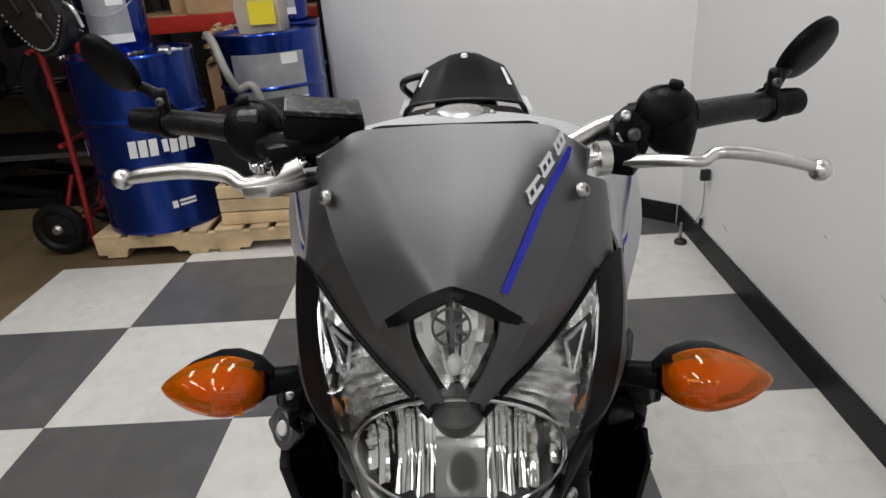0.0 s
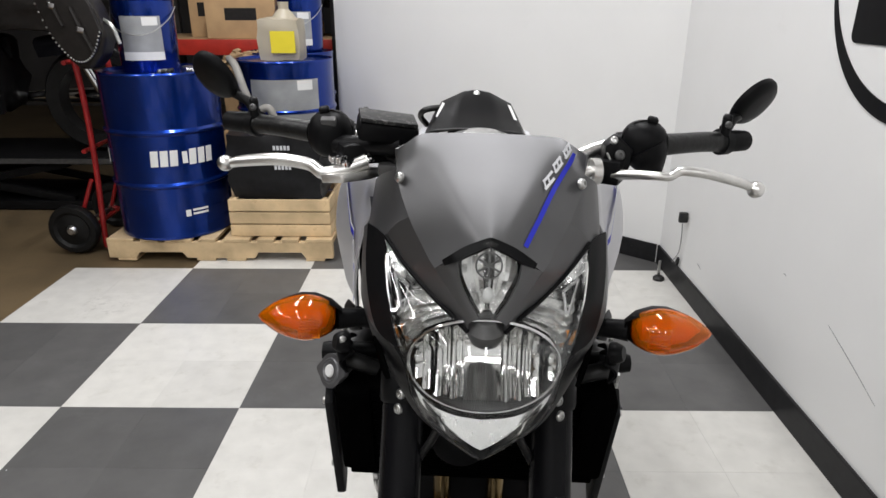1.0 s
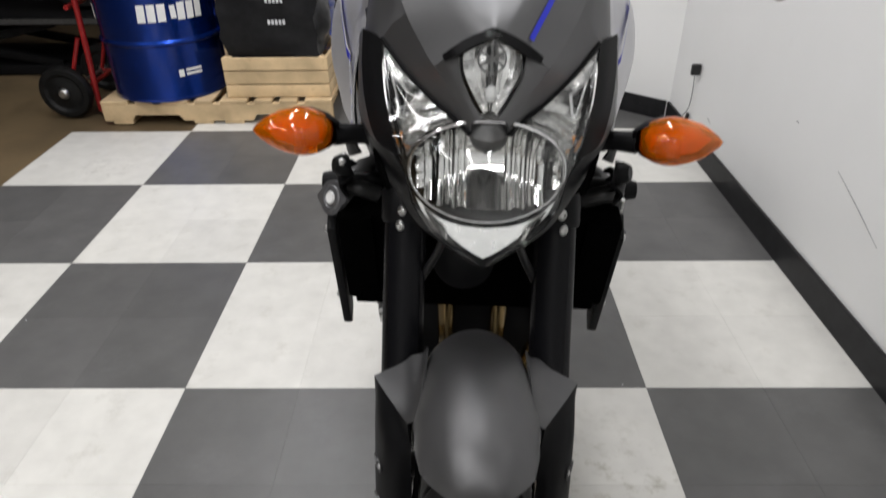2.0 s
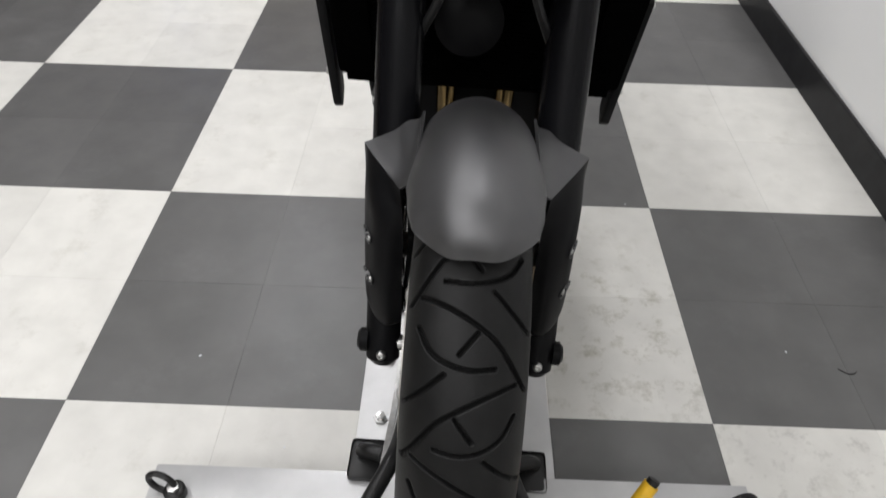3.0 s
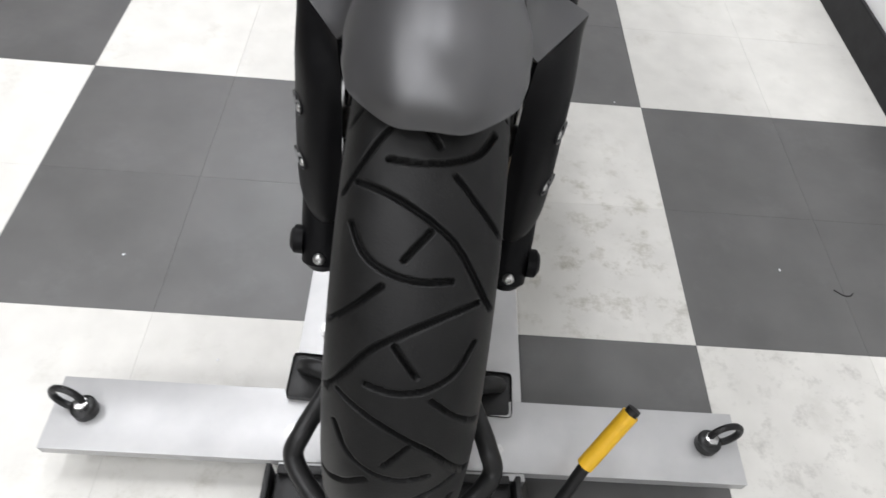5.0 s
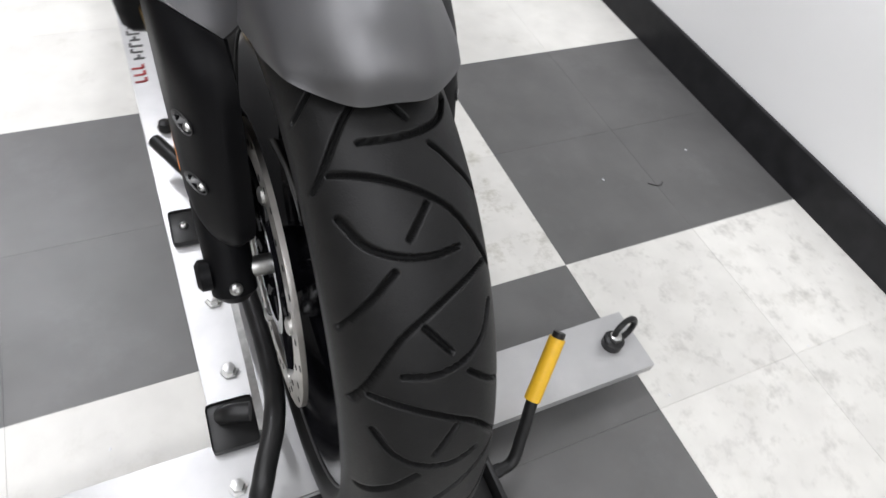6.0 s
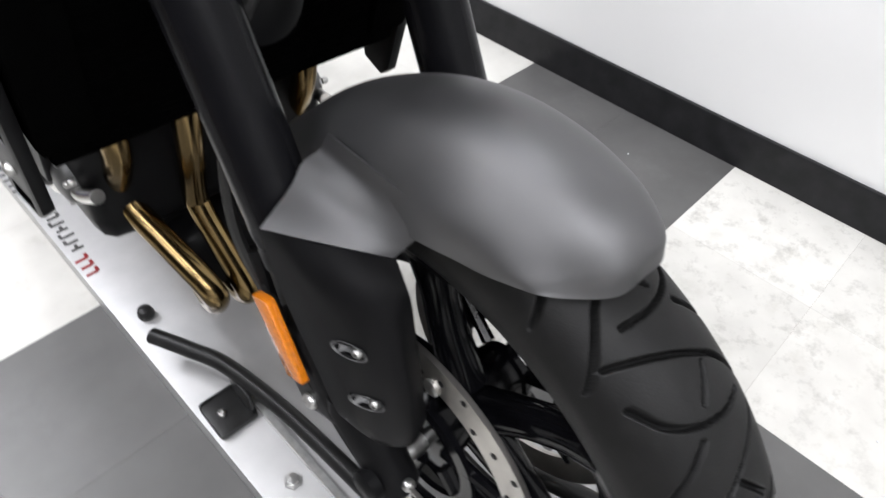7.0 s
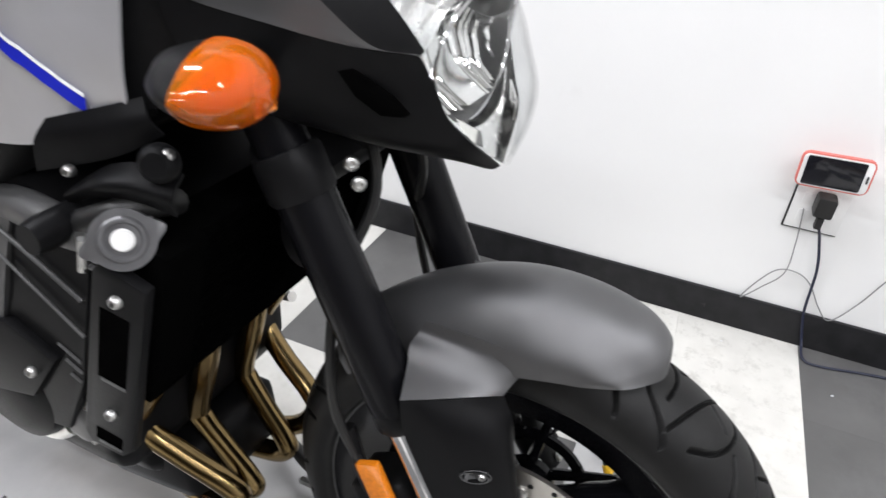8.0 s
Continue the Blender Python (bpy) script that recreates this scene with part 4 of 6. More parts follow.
        cm_ = Matrix((tan, nrm.cross(tan), nrm)).transposed().to_4x4()
        cm_.translation = near.co
        cups.append(cm_)
    gone = [f for f in gb.faces if any((q.x / 0.0138) ** 2 + (q.y / 0.0072) ** 2 < 1 for q in [c.inverted() @ f.calc_center_median() for c in cups])]
    bmesh.ops.delete(gb, geom=gone, context="FACES")
    shell(gb, 0.003)
    g = part("fork_guard", gb, M_DARK, bike, "satin black plastic fork guard")
    for c in cups:
        # Cups take a paler metal than the guard so their scoops look lit.
        part("bolt_recess_lit", lathem([(1.04, 0.0006), (1.0, 0.0009), (0.9, -0.002), (0.6, -0.0065), (0.02, -0.008)], c @ Matrix.Diagonal((0.0150, 0.0082, 1, 1)), 28, rim=False), M_CAP, g)
        bolt(g, "guard_bolt", c @ Vector((-0.006, 0.001, -0.0065)), c.to_3x3() @ Vector((0, 0, 1)), 0.0048, 0.008)
    part("reflector", plate([(-0.014, -0.046), (0.014, -0.046), (0.014, 0.046), (-0.014, 0.046)], 0.010, Matrix.Translation((sx * 0.126, 0.121, 0.465)) @ Euler((radians(-25), 0, 0)).to_matrix().to_4x4() @ YZ, 0.003), M_REFLECT, bike, "amber side reflector")
    part("reflector_bracket", tubem([(sx * 0.112, 0.172, 0.53), (sx * 0.114, 0.140, 0.45), (sx * 0.110, 0.09, 0.40)], 0.008, 8, 10), M_BLACK, bike)
    # caliper behind the leg
    cal = part("brake_caliper", boxm(0.062, 0.075, 0.115, Matrix.Translation((sx * 0.087, 0.112, 0.41)) @ Euler((radians(-28), 0, 0)).to_matrix().to_4x4(), 0.014, 3), M_BLACK, bike, "black brake caliper")
    for dz in (-0.03, 0.03):
        bolt(cal, "caliper_bolt", (sx * 0.118, 0.112 + dz * 0.45, 0.41 + dz), (sx, 0, 0), 0.009, 0.007)
    part("brake_hose", tubem([(sx * 0.112, 0.14, 0.46), (sx * 0.118, 0.185, 0.56), (sx * 0.09, 0.20, 0.68), (sx * 0.05, 0.18, 0.78), (sx * 0.03, 0.21, 0.86)], 0.0055, 8, 30), M_CABLE, bike)
part("wheel_axle", tubem([(-0.125, 0, AXLE), (0.125, 0, AXLE)], 0.011, 12), M_STEEL, bike)
part("lower_yoke", boxm(0.19, 0.075, 0.035, pose(0, 0.255, 0.805, 26, 0, 0), 0.01), M_BLACK, bike)
part("upper_yoke", boxm(0.25, 0.085, 0.028, pose(0, 0.375, 1.045, 26, 0, 0), 0.01), M_BLACK, bike)
part("steering_stem", tubem([(0, 0.24, 0.79), (0, 0.37, 1.05)], 0.03, 16), M_BLACK, bike)

# front mudguard
fend = []
for cr, cd, mx, md, ex, ed, er, drop in (
        (0.3120, 22.0, 0.043, 19.2, 0.0600, 13.4, 0.2930, 0.30),
        (0.3310, 19.6, 0.0445, 16.4, 0.0645, 9.6, 0.2860, 0.75),
        (0.3440, 14.0, 0.046, 11.5, 0.0665, 5.4, 0.2800, 1.0),
        (0.3475, 5.0, 0.047, 3.5, 0.0695, 0.3, 0.2750, 1.0),
        (0.3460, -5.0, 0.047, -6.0, 0.067, -7.0, 0.266, 1.0),
        (0.3380, -16.0, 0.047, -16.0, 0.066, -16.0, 0.266, 0.9),
        (0.3280, -30.0, 0.046, -30.0, 0.064, -30.0, 0.270, 0.8),
        (0.3250, -48.0, 0.044, -48.0, 0.060, -48.0, 0.272, 0.8)):
    fend.append([polar(cr, cd, 0), polar(cr - 0.0065 * drop, cd * 0.92 + md * 0.08, mx * 0.52), polar(cr - 0.0235 * drop, md, mx * 0.97), polar((cr - 0.0235 * drop + er) / 2 + 0.001, (md + ed) / 2, mx * 0.33 + ex * 0.67 + 0.001), polar(er, ed, ex)])
fend = [[(x * 1.06, y, z) for x, y, z in r] for r in fend]
fender = part("front_mudguard", surf(fend, 48, 45, 0.003, True), M_MATTE, bike, "matte grey plastic front mudguard")
for sx in (-1, 1):
    wing = [
        [(0.0655, -0.004, 0.664), (0.0665, -0.001, 0.655), (0.0690, 0.006, 0.646), (0.0750, 0.013, 0.634), (0.0828, 0.0185, 0.6228)],
        [(0.0655, 0.030, 0.664), (0.0680, 0.034, 0.651), (0.0755, 0.038, 0.6395), (0.0855, 0.043, 0.6305), (0.100, 0.046, 0.6222)],
        [(0.0655, 0.070, 0.664), (0.0690, 0.074, 0.651), (0.0800, 0.077, 0.6415), (0.0930, 0.077, 0.6315), (0.118, 0.075, 0.6214)],
        [(0.0650, 0.112, 0.664), (0.0700, 0.117, 0.650), (0.0840, 0.119, 0.6435), (0.1000, 0.113, 0.6330), (0.1338, 0.1025, 0.6206)]]
    part("mudguard_wing", surf([[(sx * x, y, z) for x, y, z in r] for r in wing], 30, 36, 0.003 * -sx), M_MATTE, fender)

# flyscreen
screen_rows = [
    [(0, 0.245, 1.149), (0.082, 0.243, 1.147), (0.106, 0.205, 1.135)],
    [(0, 0.201, 1.124), (0.064, 0.200, 1.122), (0.106, 0.202, 1.101)],
    [(0, 0.156, 1.099), (0.044, 0.156, 1.097), (0.090, 0.170, 1.066)],
    [(0, 0.124, 1.080), (0.026, 0.124, 1.077), (0.072, 0.145, 1.040)],
    [(0, 0.106, 1.069), (0.014, 0.106, 1.064), (0.058, 0.122, 1.025)],
]
fly = part("flyscreen", surf(screen_rows, 36, 61, 0.004, True, True, 9), M_MATTE, bike, "matte grey flyscreen with a blue stripe", angle=50)
for sx in (-1, 1):
    bolt(fly, "screen_bolt", (sx * 0.1015, 0.196, 1.104), (sx * 0.75, -0.6, 0.35), 0.0065, 0.006)


def on_screen(u, v):
    """A point of the flyscreen's right half: u outward, v downward, both 0 to 1."""
    cols = [np.array(r[0]) * (1 - 2 * u) + np.array(r[1]) * 2 * u if u < 0.5 else np.array(r[1]) * (2 - 2 * u) + np.array(r[2]) * (2 * u - 1) for r in screen_rows]
    fine = spline(cols, 201)
    i = min(int(v * 200), 199)
    return Vector(fine[i] + (fine[i + 1] - fine[i]) * (v * 200 - i))


def ribbon(line, width, lift=0.0018):
    bm = bmesh.new()
    rows = []
    for k, p in enumerate(line):
        d = (line[min(k + 1, len(line) - 1)] - line[max(k - 1, 0)]).normalized()
        nrm = Vector((0.45, -0.55, 0.7)).normalized()
        s = d.cross(nrm).normalized() * width / 2
        rows.append((bm.verts.new(p + nrm * lift - s), bm.verts.new(p + nrm * lift + s)))
    for a, b in zip(rows, rows[1:]):
        bm.faces.new((a[0], a[1], b[1], b[0]))
    return bm


def along_screen(*uv, n=24):
    return [on_screen(p[0], p[1]) for p in spline([(u, v, 0) for u, v in uv], n)]


part("blue_stripe", ribbon(along_screen((0.79, 0.06), (0.70, 0.26), (0.665, 0.44), (0.68, 0.68), (0.70, 0.90)), 0.0056), M_BLUE, fly, "bright blue stripe")
for u, v in ((0.665, 0.075), (0.600, 0.210), (0.575, 0.340)):
    for du, dv in ((-0.030, -0.018), (0.026, 0.018)):
        part("badge_mark", ribbon(along_screen((u + du + 0.022, v + dv - 0.048), (u + du - 0.022, v + dv + 0.048), n=6), 0.0030), M_LETTER, fly, "pale badge mark")
    for s in (-0.040, 0.0, 0.040)[(v > 0.3):]:
        part("badge_mark", ribbon(along_screen((u - s * 0.4 - 0.030, v + s - 0.018), (u - s * 0.4 + 0.026, v + s + 0.018), n=4), 0.0026), M_LETTER, fly, "pale badge mark")

# headlight surround panels
for sx in (-1, 1):
    pan = [
        [(0.104, 0.222, 1.112), (0.116, 0.234, 1.103), (0.134, 0.272, 1.087), (0.147, 0.318, 1.068)],
        [(0.094, 0.196, 1.070), (0.113, 0.212, 1.060), (0.138, 0.252, 1.042), (0.155, 0.318, 1.020)],
        [(0.080, 0.166, 1.036), (0.121, 0.203, 1.031), (0.146, 0.242, 0.999), (0.163, 0.316, 0.960)],
    ]
    part("upper_side_panel", surf([[(sx * x, y, z) for x, y, z in r] for r in pan], 18, 18, 0.003), M_MATTE, bike, "satin grey headlight side panel")
    surround = [
        [(0.121, 0.201, 1.032), (0.134, 0.220, 1.034), (0.147, 0.240, 1.033)],
        [(0.1165, 0.172, 0.996), (0.131, 0.190, 0.997), (0.146, 0.212, 0.995)],
        [(0.109, 0.141, 0.966), (0.123, 0.158, 0.966), (0.138, 0.176, 0.962)],
        [(0.1015, 0.124, 0.944), (0.112, 0.134, 0.943), (0.124, 0.145, 0.936)],
        [(0.097, 0.1165, 0.932), (0.0985, 0.117, 0.931), (0.100, 0.1175, 0.930)],
    ]
    part("lens_surround", surf([[(sx * x, y, z) for x, y, z in r] for r in surround], 24, 12, 0.003), M_DARK, bike, "black trim beside the lamp lens")
    cheek = [
        [(0.147, 0.240, 1.033), (0.156, 0.268, 1.018), (0.164, 0.316, 0.990)],
        [(0.146, 0.212, 0.995), (0.154, 0.234, 0.978), (0.163, 0.288, 0.958)],
        [(0.138, 0.176, 0.962), (0.145, 0.192, 0.952), (0.152, 0.211, 0.945)],
        [(0.124, 0.145, 0.936), (0.128, 0.151, 0.9355), (0.131, 0.158, 0.935)],
        [(0.100, 0.1175, 0.930), (0.1005, 0.118, 0.9295), (0.101, 0.119, 0.929)],
    ]
    part("cheek_panel", surf([[(sx * x, y, z) for x, y, z in r] for r in cheek], 24, 14, 0.003), M_MATTE, bike, "satin grey panel tapering along the lamp")
    outer = [
        [(0.101, 0.119, 0.9285), (0.131, 0.158, 0.9345), (0.152, 0.211, 0.9445), (0.164, 0.305, 0.957)],
        [(0.091, 0.1135, 0.913), (0.126, 0.160, 0.914), (0.149, 0.220, 0.920), (0.162, 0.295, 0.925)],
        [(0.0845, 0.106, 0.893), (0.113, 0.150, 0.892), (0.139, 0.210, 0.895), (0.155, 0.280, 0.895)],
        [(0.0790, 0.099, 0.876), (0.097, 0.135, 0.868), (0.118, 0.190, 0.870), (0.133, 0.248, 0.872)],
        [(0.0570, 0.0845, 0.852), (0.068, 0.105, 0.845), (0.087, 0.155, 0.845), (0.096, 0.215, 0.850)],
        [(0.004, 0.0765, 0.8160), (0.012, 0.085, 0.8140), (0.022, 0.120, 0.820), (0.034, 0.180, 0.828)],
    ]
    vent = [(0.188, 0.915), (0.177, 0.9185), (0.146, 0.899), (0.133, 0.886), (0.138, 0.883), (0.156, 0.8835), (0.175, 0.897)]
    # Flat near-black plate stands for the unlit depth of the vent.
    part("cowl_vent_shade", plate(vent, 0.004, Matrix.Translation((sx * 0.0508, 0, 0)) @ Euler((0, 0, radians(-sx * 25))).to_matrix().to_4x4() @ YZ, 0.001), M_SHADE_BLACK, bike, "near-black plate standing for the shaded vent opening")
    part("side_cowl", surf([[(sx * x, y, z) for x, y, z in r] for r in outer], 36, 24, 0.003), M_DARK, bike, "satin black headlight side cowl")
    brow = [
        [(0.090, 0.171, 1.066), (0.106, 0.186, 1.052), (0.119, 0.1985, 1.034)],
        [(0.073, 0.147, 1.041), (0.087, 0.162, 1.031), (0.098, 0.173, 1.0145)],
        [(0.059, 0.124, 1.026), (0.070, 0.138, 1.016), (0.078, 0.152, 0.9995)],
        [(0.046, 0.111, 1.012), (0.052, 0.121, 1.003), (0.057, 0.132, 0.986)],
        [(0.034, 0.103, 0.998), (0.037, 0.108, 0.989), (0.038, 0.116, 0.977)],
        [(0.018, 0.092, 0.978), (0.020, 0.093, 0.973), (0.020, 0.097, 0.965)],
    ]
    part("headlight_brow", surf([[(sx * x, y, z) for x, y, z in r] for r in brow], 24, 14, 0.003), M_MATTE, bike, "matte grey brow between the lamp lenses", angle=60)
    part("brow_seam", tubem([(sx * x, y - 0.001, z) for x, y, z in ((0.1195, 0.1985, 1.033), (0.098, 0.173, 1.0135), (0.078, 0.152, 0.9985), (0.057, 0.132, 0.985), (0.038, 0.115, 0.975), (0.020, 0.096, 0.965))], 0.0028, 8, 30), M_DARK, bike, "black lens gasket")
    cheek_in = [
        [(0.058, 0.123, 1.026), (0.046, 0.113, 1.034), (0.034, 0.109, 1.040)],
        [(0.046, 0.111, 1.012), (0.038, 0.106, 1.018), (0.031, 0.103, 1.021)],
        [(0.034, 0.103, 0.998), (0.027, 0.099, 1.000), (0.021, 0.097, 1.001)],
        [(0.018, 0.092, 0.978), (0.013, 0.090, 0.981), (0.008, 0.089, 0.983)],
    ]
    part("lamp_cheek", surf([[(sx * x, y, z) for x, y, z in r] for r in cheek_in], 14, 10, 0.003), M_MATTE, bike, "matte grey cheek beside the position lamp")
    # notch trim round the position lamp
    part("lamp_trim", surf([[(sx * 0.0, 0.107, 1.069), (sx * 0.024, 0.106, 1.059), (sx * 0.040, 0.105, 1.049), (sx * 0.050, 0.110, 1.040)], [(sx * 0.0, 0.099, 1.062), (sx * 0.021, 0.098, 1.052), (sx * 0.035, 0.099, 1.043), (sx * 0.047, 0.107, 1.035)]], 8, 18, 0.004), M_DARK, bike)

# headlamp
lamp = part("headlamp", surf([[(-0.118, 0.225, 1.03), (0, 0.215, 1.04), (0.118, 0.225, 1.03)], [(-0.104, 0.185, 0.94), (0, 0.20, 0.93), (0.104, 0.185, 0.94)], [(-0.078, 0.130, 0.875), (0, 0.16, 0.865), (0.078, 0.130, 0.875)], [(-0.03, 0.092, 0.832), (0, 0.10, 0.828), (0.03, 0.092, 0.832)]], 12, 16, 0.003), M_BLACK, bike, "clear-lens headlamp with faceted chrome reflectors")
lower = []
for hw, yc, ye, z in ((0.104, 0.086, 0.129, 0.952), (0.098, 0.076, 0.1196, 0.936), (0.089, 0.064, 0.112, 0.912), (0.083, 0.056, 0.104, 0.893), (0.077, 0.0545, 0.097, 0.875), (0.056, 0.058, 0.083, 0.852), (0.028, 0.064, 0.075, 0.833), (0.003, 0.070, 0.0715, 0.818)):
    lower.append([(-hw, ye, z), (-hw * 0.62, yc + (ye - yc) * 0.36, z), (0, yc, z), (hw * 0.62, yc + (ye - yc) * 0.36, z), (hw, ye, z)])
gl = part("lens", surf(lower, 30, 41, 0.0025), M_GLASS, lamp, "clear outer lens")
for sx in (-1, 1):
    wingl = [
        [(0.117, 0.197, 1.031), (0.119, 0.199, 1.030), (0.121, 0.200, 1.029)],
        [(0.096, 0.172, 1.012), (0.108, 0.176, 1.003), (0.117, 0.174, 0.998)],
        [(0.076, 0.150, 0.997), (0.096, 0.154, 0.984), (0.111, 0.148, 0.975)],
        [(0.055, 0.130, 0.983), (0.082, 0.134, 0.968), (0.105, 0.130, 0.953)],
        [(0.034, 0.113, 0.972), (0.066, 0.116, 0.956), (0.097, 0.1185, 0.934)],
        [(0.014, 0.095, 0.960), (0.050, 0.098, 0.945), (0.090, 0.112, 0.915)],
    ]
    mir_ = lambda rows: [[(sx * x, y, z) for x, y, z in r] for r in rows]
    part("wing_lens", surf(mir_(wingl), 20, 14, 0.002 * sx), M_GLASS, lamp, "clear swept-up side lens")
    # faceted bowl behind the side lens: a lower dish, an upper blade and a dark wedge in a bright frame
    dish = [
        [(0.070, 0.166, 0.993), (0.088, 0.174, 0.985), (0.105, 0.172, 0.974)],
        [(0.050, 0.142, 0.981), (0.078, 0.150, 0.972), (0.100, 0.152, 0.957)],
        [(0.036, 0.122, 0.977), (0.068, 0.130, 0.965), (0.094, 0.138, 0.943)],
        [(0.024, 0.106, 0.9755), (0.060, 0.113, 0.960), (0.086, 0.122, 0.924)],
    ]
    part("wing_reflector", zigzag(mir_(dish), 12, 6, 0.0056, 5), M_SATIN, lamp, "stepped chrome side reflector", angle=6)
    blade = [
        [(0.115, 0.200, 1.026), (0.1175, 0.203, 1.024), (0.119, 0.205, 1.022)],
        [(0.096, 0.182, 1.010), (0.106, 0.192, 1.004), (0.115, 0.190, 0.999)],
        [(0.074, 0.164, 0.995), (0.082, 0.172, 0.990), (0.090, 0.176, 0.985)],
        [(0.050, 0.142, 0.980), (0.058, 0.150, 0.977), (0.066, 0.154, 0.973)],
    ]
    part("upper_blade", jitter(surf(mir_(blade), 7, 5, 0), 0.0008, 3), M_SATIN, lamp, "chrome upper blade", angle=6)
    ring_ = mir_([[(0.106, 0.170, 0.999), (0.089, 0.162, 0.986), (0.094, 0.152, 0.956)]])[0]
    bm = bmesh.new()
    bm.faces.new([bm.verts.new(Vector(p) + Vector((0, 0.004, 0))) for p in ring_])
    bm.normal_update()
    shell(bm, 0.002)
    part("dark_wedge", bm, M_GLOSS, lamp, "black recess in the side reflector", smooth=False)
    for p, q in zip(ring_, ring_[1:] + ring_[:1]):
        part("bezel_blade", tubem([p, q], 0.0019, 6), M_CHROME, lamp, "bright bezel edge")
    part("bezel_blade", tubem(mir_([[(0.1155, 0.186, 1.014), (0.1125, 0.170, 0.985), (0.107, 0.146, 0.957), (0.098, 0.128, 0.930)]])[0], 0.0020, 6, 14), M_CHROME, lamp, "bright bezel edge")
    part("inner_wall", surf(mir_([[(0.1195, 0.198, 1.024), (0.118, 0.208, 1.022)], [(0.1125, 0.160, 0.986), (0.108, 0.188, 0.980)], [(0.104, 0.134, 0.954), (0.101, 0.168, 0.948)], [(0.094, 0.122, 0.930), (0.092, 0.146, 0.915)]]), 14, 4, 0.002), M_SATIN, lamp, "bright inner wall of the lamp")
    part("side_marker", blob(0.0022, 0.003, 0.010, Matrix.Translation((sx * 0.0935, 0.146, 0.938)) @ Euler((0, radians(14 * sx), 0)).to_matrix().to_4x4(), 1.0, 12), M_AMBER, lamp, "small amber side marker")
    # Thin amber strip stands for the orange reflection at the lens edge.
    part("edge_reflection", tubem(mir_([[(0.1110, 0.152, 0.972), (0.1065, 0.138, 0.957), (0.1015, 0.128, 0.944)]])[0], 0.0016, 6, 8), M_AMBER, lamp, "thin amber strip standing for a reflection")

# main reflector: an oval bowl of upright mirror strips, cut flat at the bottom
OVAL_A, OVAL_B, OVAL_Z, SHELF_Z = 0.0845, 0.0625, 0.9155, 0.872


def rim_point(a, grow=1.0):
    x, v = OVAL_A * grow * math.cos(a), math.sin(a)
    return (x, 0.0915 + 0.021 * math.cos(a) ** 2 + (0.006 if v > 0 else 0.019) * v * v, OVAL_Z + OVAL_B * grow * v)


def flute(a, b, k):
    bm = bmesh.new()
    u = (a + b) / 2 / OVAL_A
    h = OVAL_B * math.sqrt(max(0.02, 1 - u * u))
    top, low = OVAL_Z + h * 0.985, max(SHELF_Z, OVAL_Z - h * 0.985)
    rim_y = 0.0945 + 0.021 * u * u
    deep = rim_y + 0.012 + 0.046 * (1 - u * u)
    bow = 0.0 if abs(u) < 0.28 else (0.0040 if k % 2 else -0.0032)
    rows = []
    for j in range(21):
        f = j / 20
        y = rim_y + (deep - rim_y) * (1 - abs(2 * f - 1) ** 2.4) if f < 0.5 else rim_y + 0.012 + (deep - rim_y - 0.012) * (1 - (2 * f - 1) ** 2.2)
        step = 0.0016 * (j // 3 % 2) if 0.3 < abs(u) < 0.95 else 0.0
        rows.append([bm.verts.new((a + (b - a) * i / 6, y + step + bow * (1 - (i / 3 - 1) ** 2), top + (low - top) * f)) for i in range(7)])
    for r, q in zip(rows, rows[1:]):
        for i in range(6):
            bm.faces.new((r[i], r[i + 1], q[i + 1], q[i]))
    return bm


EDGES = [-0.0835, -0.069, -0.056, -0.046, -0.038, -0.030, -0.021, 0.0, 0.021, 0.030, 0.038, 0.046, 0.056, 0.069, 0.0835]
for k, (a, b) in enumerate(zip(EDGES, EDGES[1:])):
    part("reflector_strip", flute(a, b, k), M_MIRROR, lamp, "fluted chrome reflector strip", angle=30)
part("reflector_rim", tubem([rim_point(2 * math.pi * k / 72) for k in range(72)], 0.0019, 8, closed=True), M_CHROME, lamp, "thin bright rim round the oval bowl")
part("rim_shadow_gap", tubem([Vector(rim_point(math.pi * (1.06 + 0.88 * k / 40), 1.035)) + Vector((0, -0.001, -0.001)) for k in range(41)], 0.0011, 8), M_GLOSS, lamp, "black line below the rim")
shelf = bmesh.new()
edge_f = [rim_point(math.pi * (1.26 + 0.48 * k / 24), 0.985) for k in range(25)]
rows = [[shelf.verts.new((x * (1 - 0.04 * f), y + (0.135 - y) * f, z + (SHELF_Z - z) * f ** 0.8)) for x, y, z in edge_f] for f in (0, 0.34, 0.67, 1)]
for r, q in zip(rows, rows[1:]):
    for i in range(24):
        shelf.faces.new((r[i], r[i + 1], q[i + 1], q[i]))
shell(shelf, 0.0015)
part("shelf", shelf, M_CAP, lamp, "grey shelf in the lower bowl")
part("bulb_shield", lathem([(0.0005, -0.023), (0.006, -0.0225), (0.008, -0.016), (0.017, -0.013), (0.0205, -0.004), (0.021, 0.004), (0.012, 0.016), (0.0005, 0.018)], Matrix.Translation((0, 0.106, 0.962)) @ Euler((radians(12), 0, 0)).to_matrix().to_4x4(), 28), M_CAP, lamp, "dark round bulb shield")
for sx in (-1, 1):
    chin = [
        [(0, 0.0965, 0.853), (sx * 0.030, 0.0980, 0.856), (sx * 0.056, 0.101, 0.866), (sx * 0.077, 0.108, 0.884)],
        [(0, 0.0900, 0.838), (sx * 0.022, 0.0915, 0.841), (sx * 0.044, 0.095, 0.851), (sx * 0.066, 0.101, 0.864)],
        [(0, 0.0830, 0.822), (sx * 0.010, 0.0850, 0.826), (sx * 0.024, 0.0885, 0.834), (sx * 0.046, 0.0945, 0.847)],
    ]
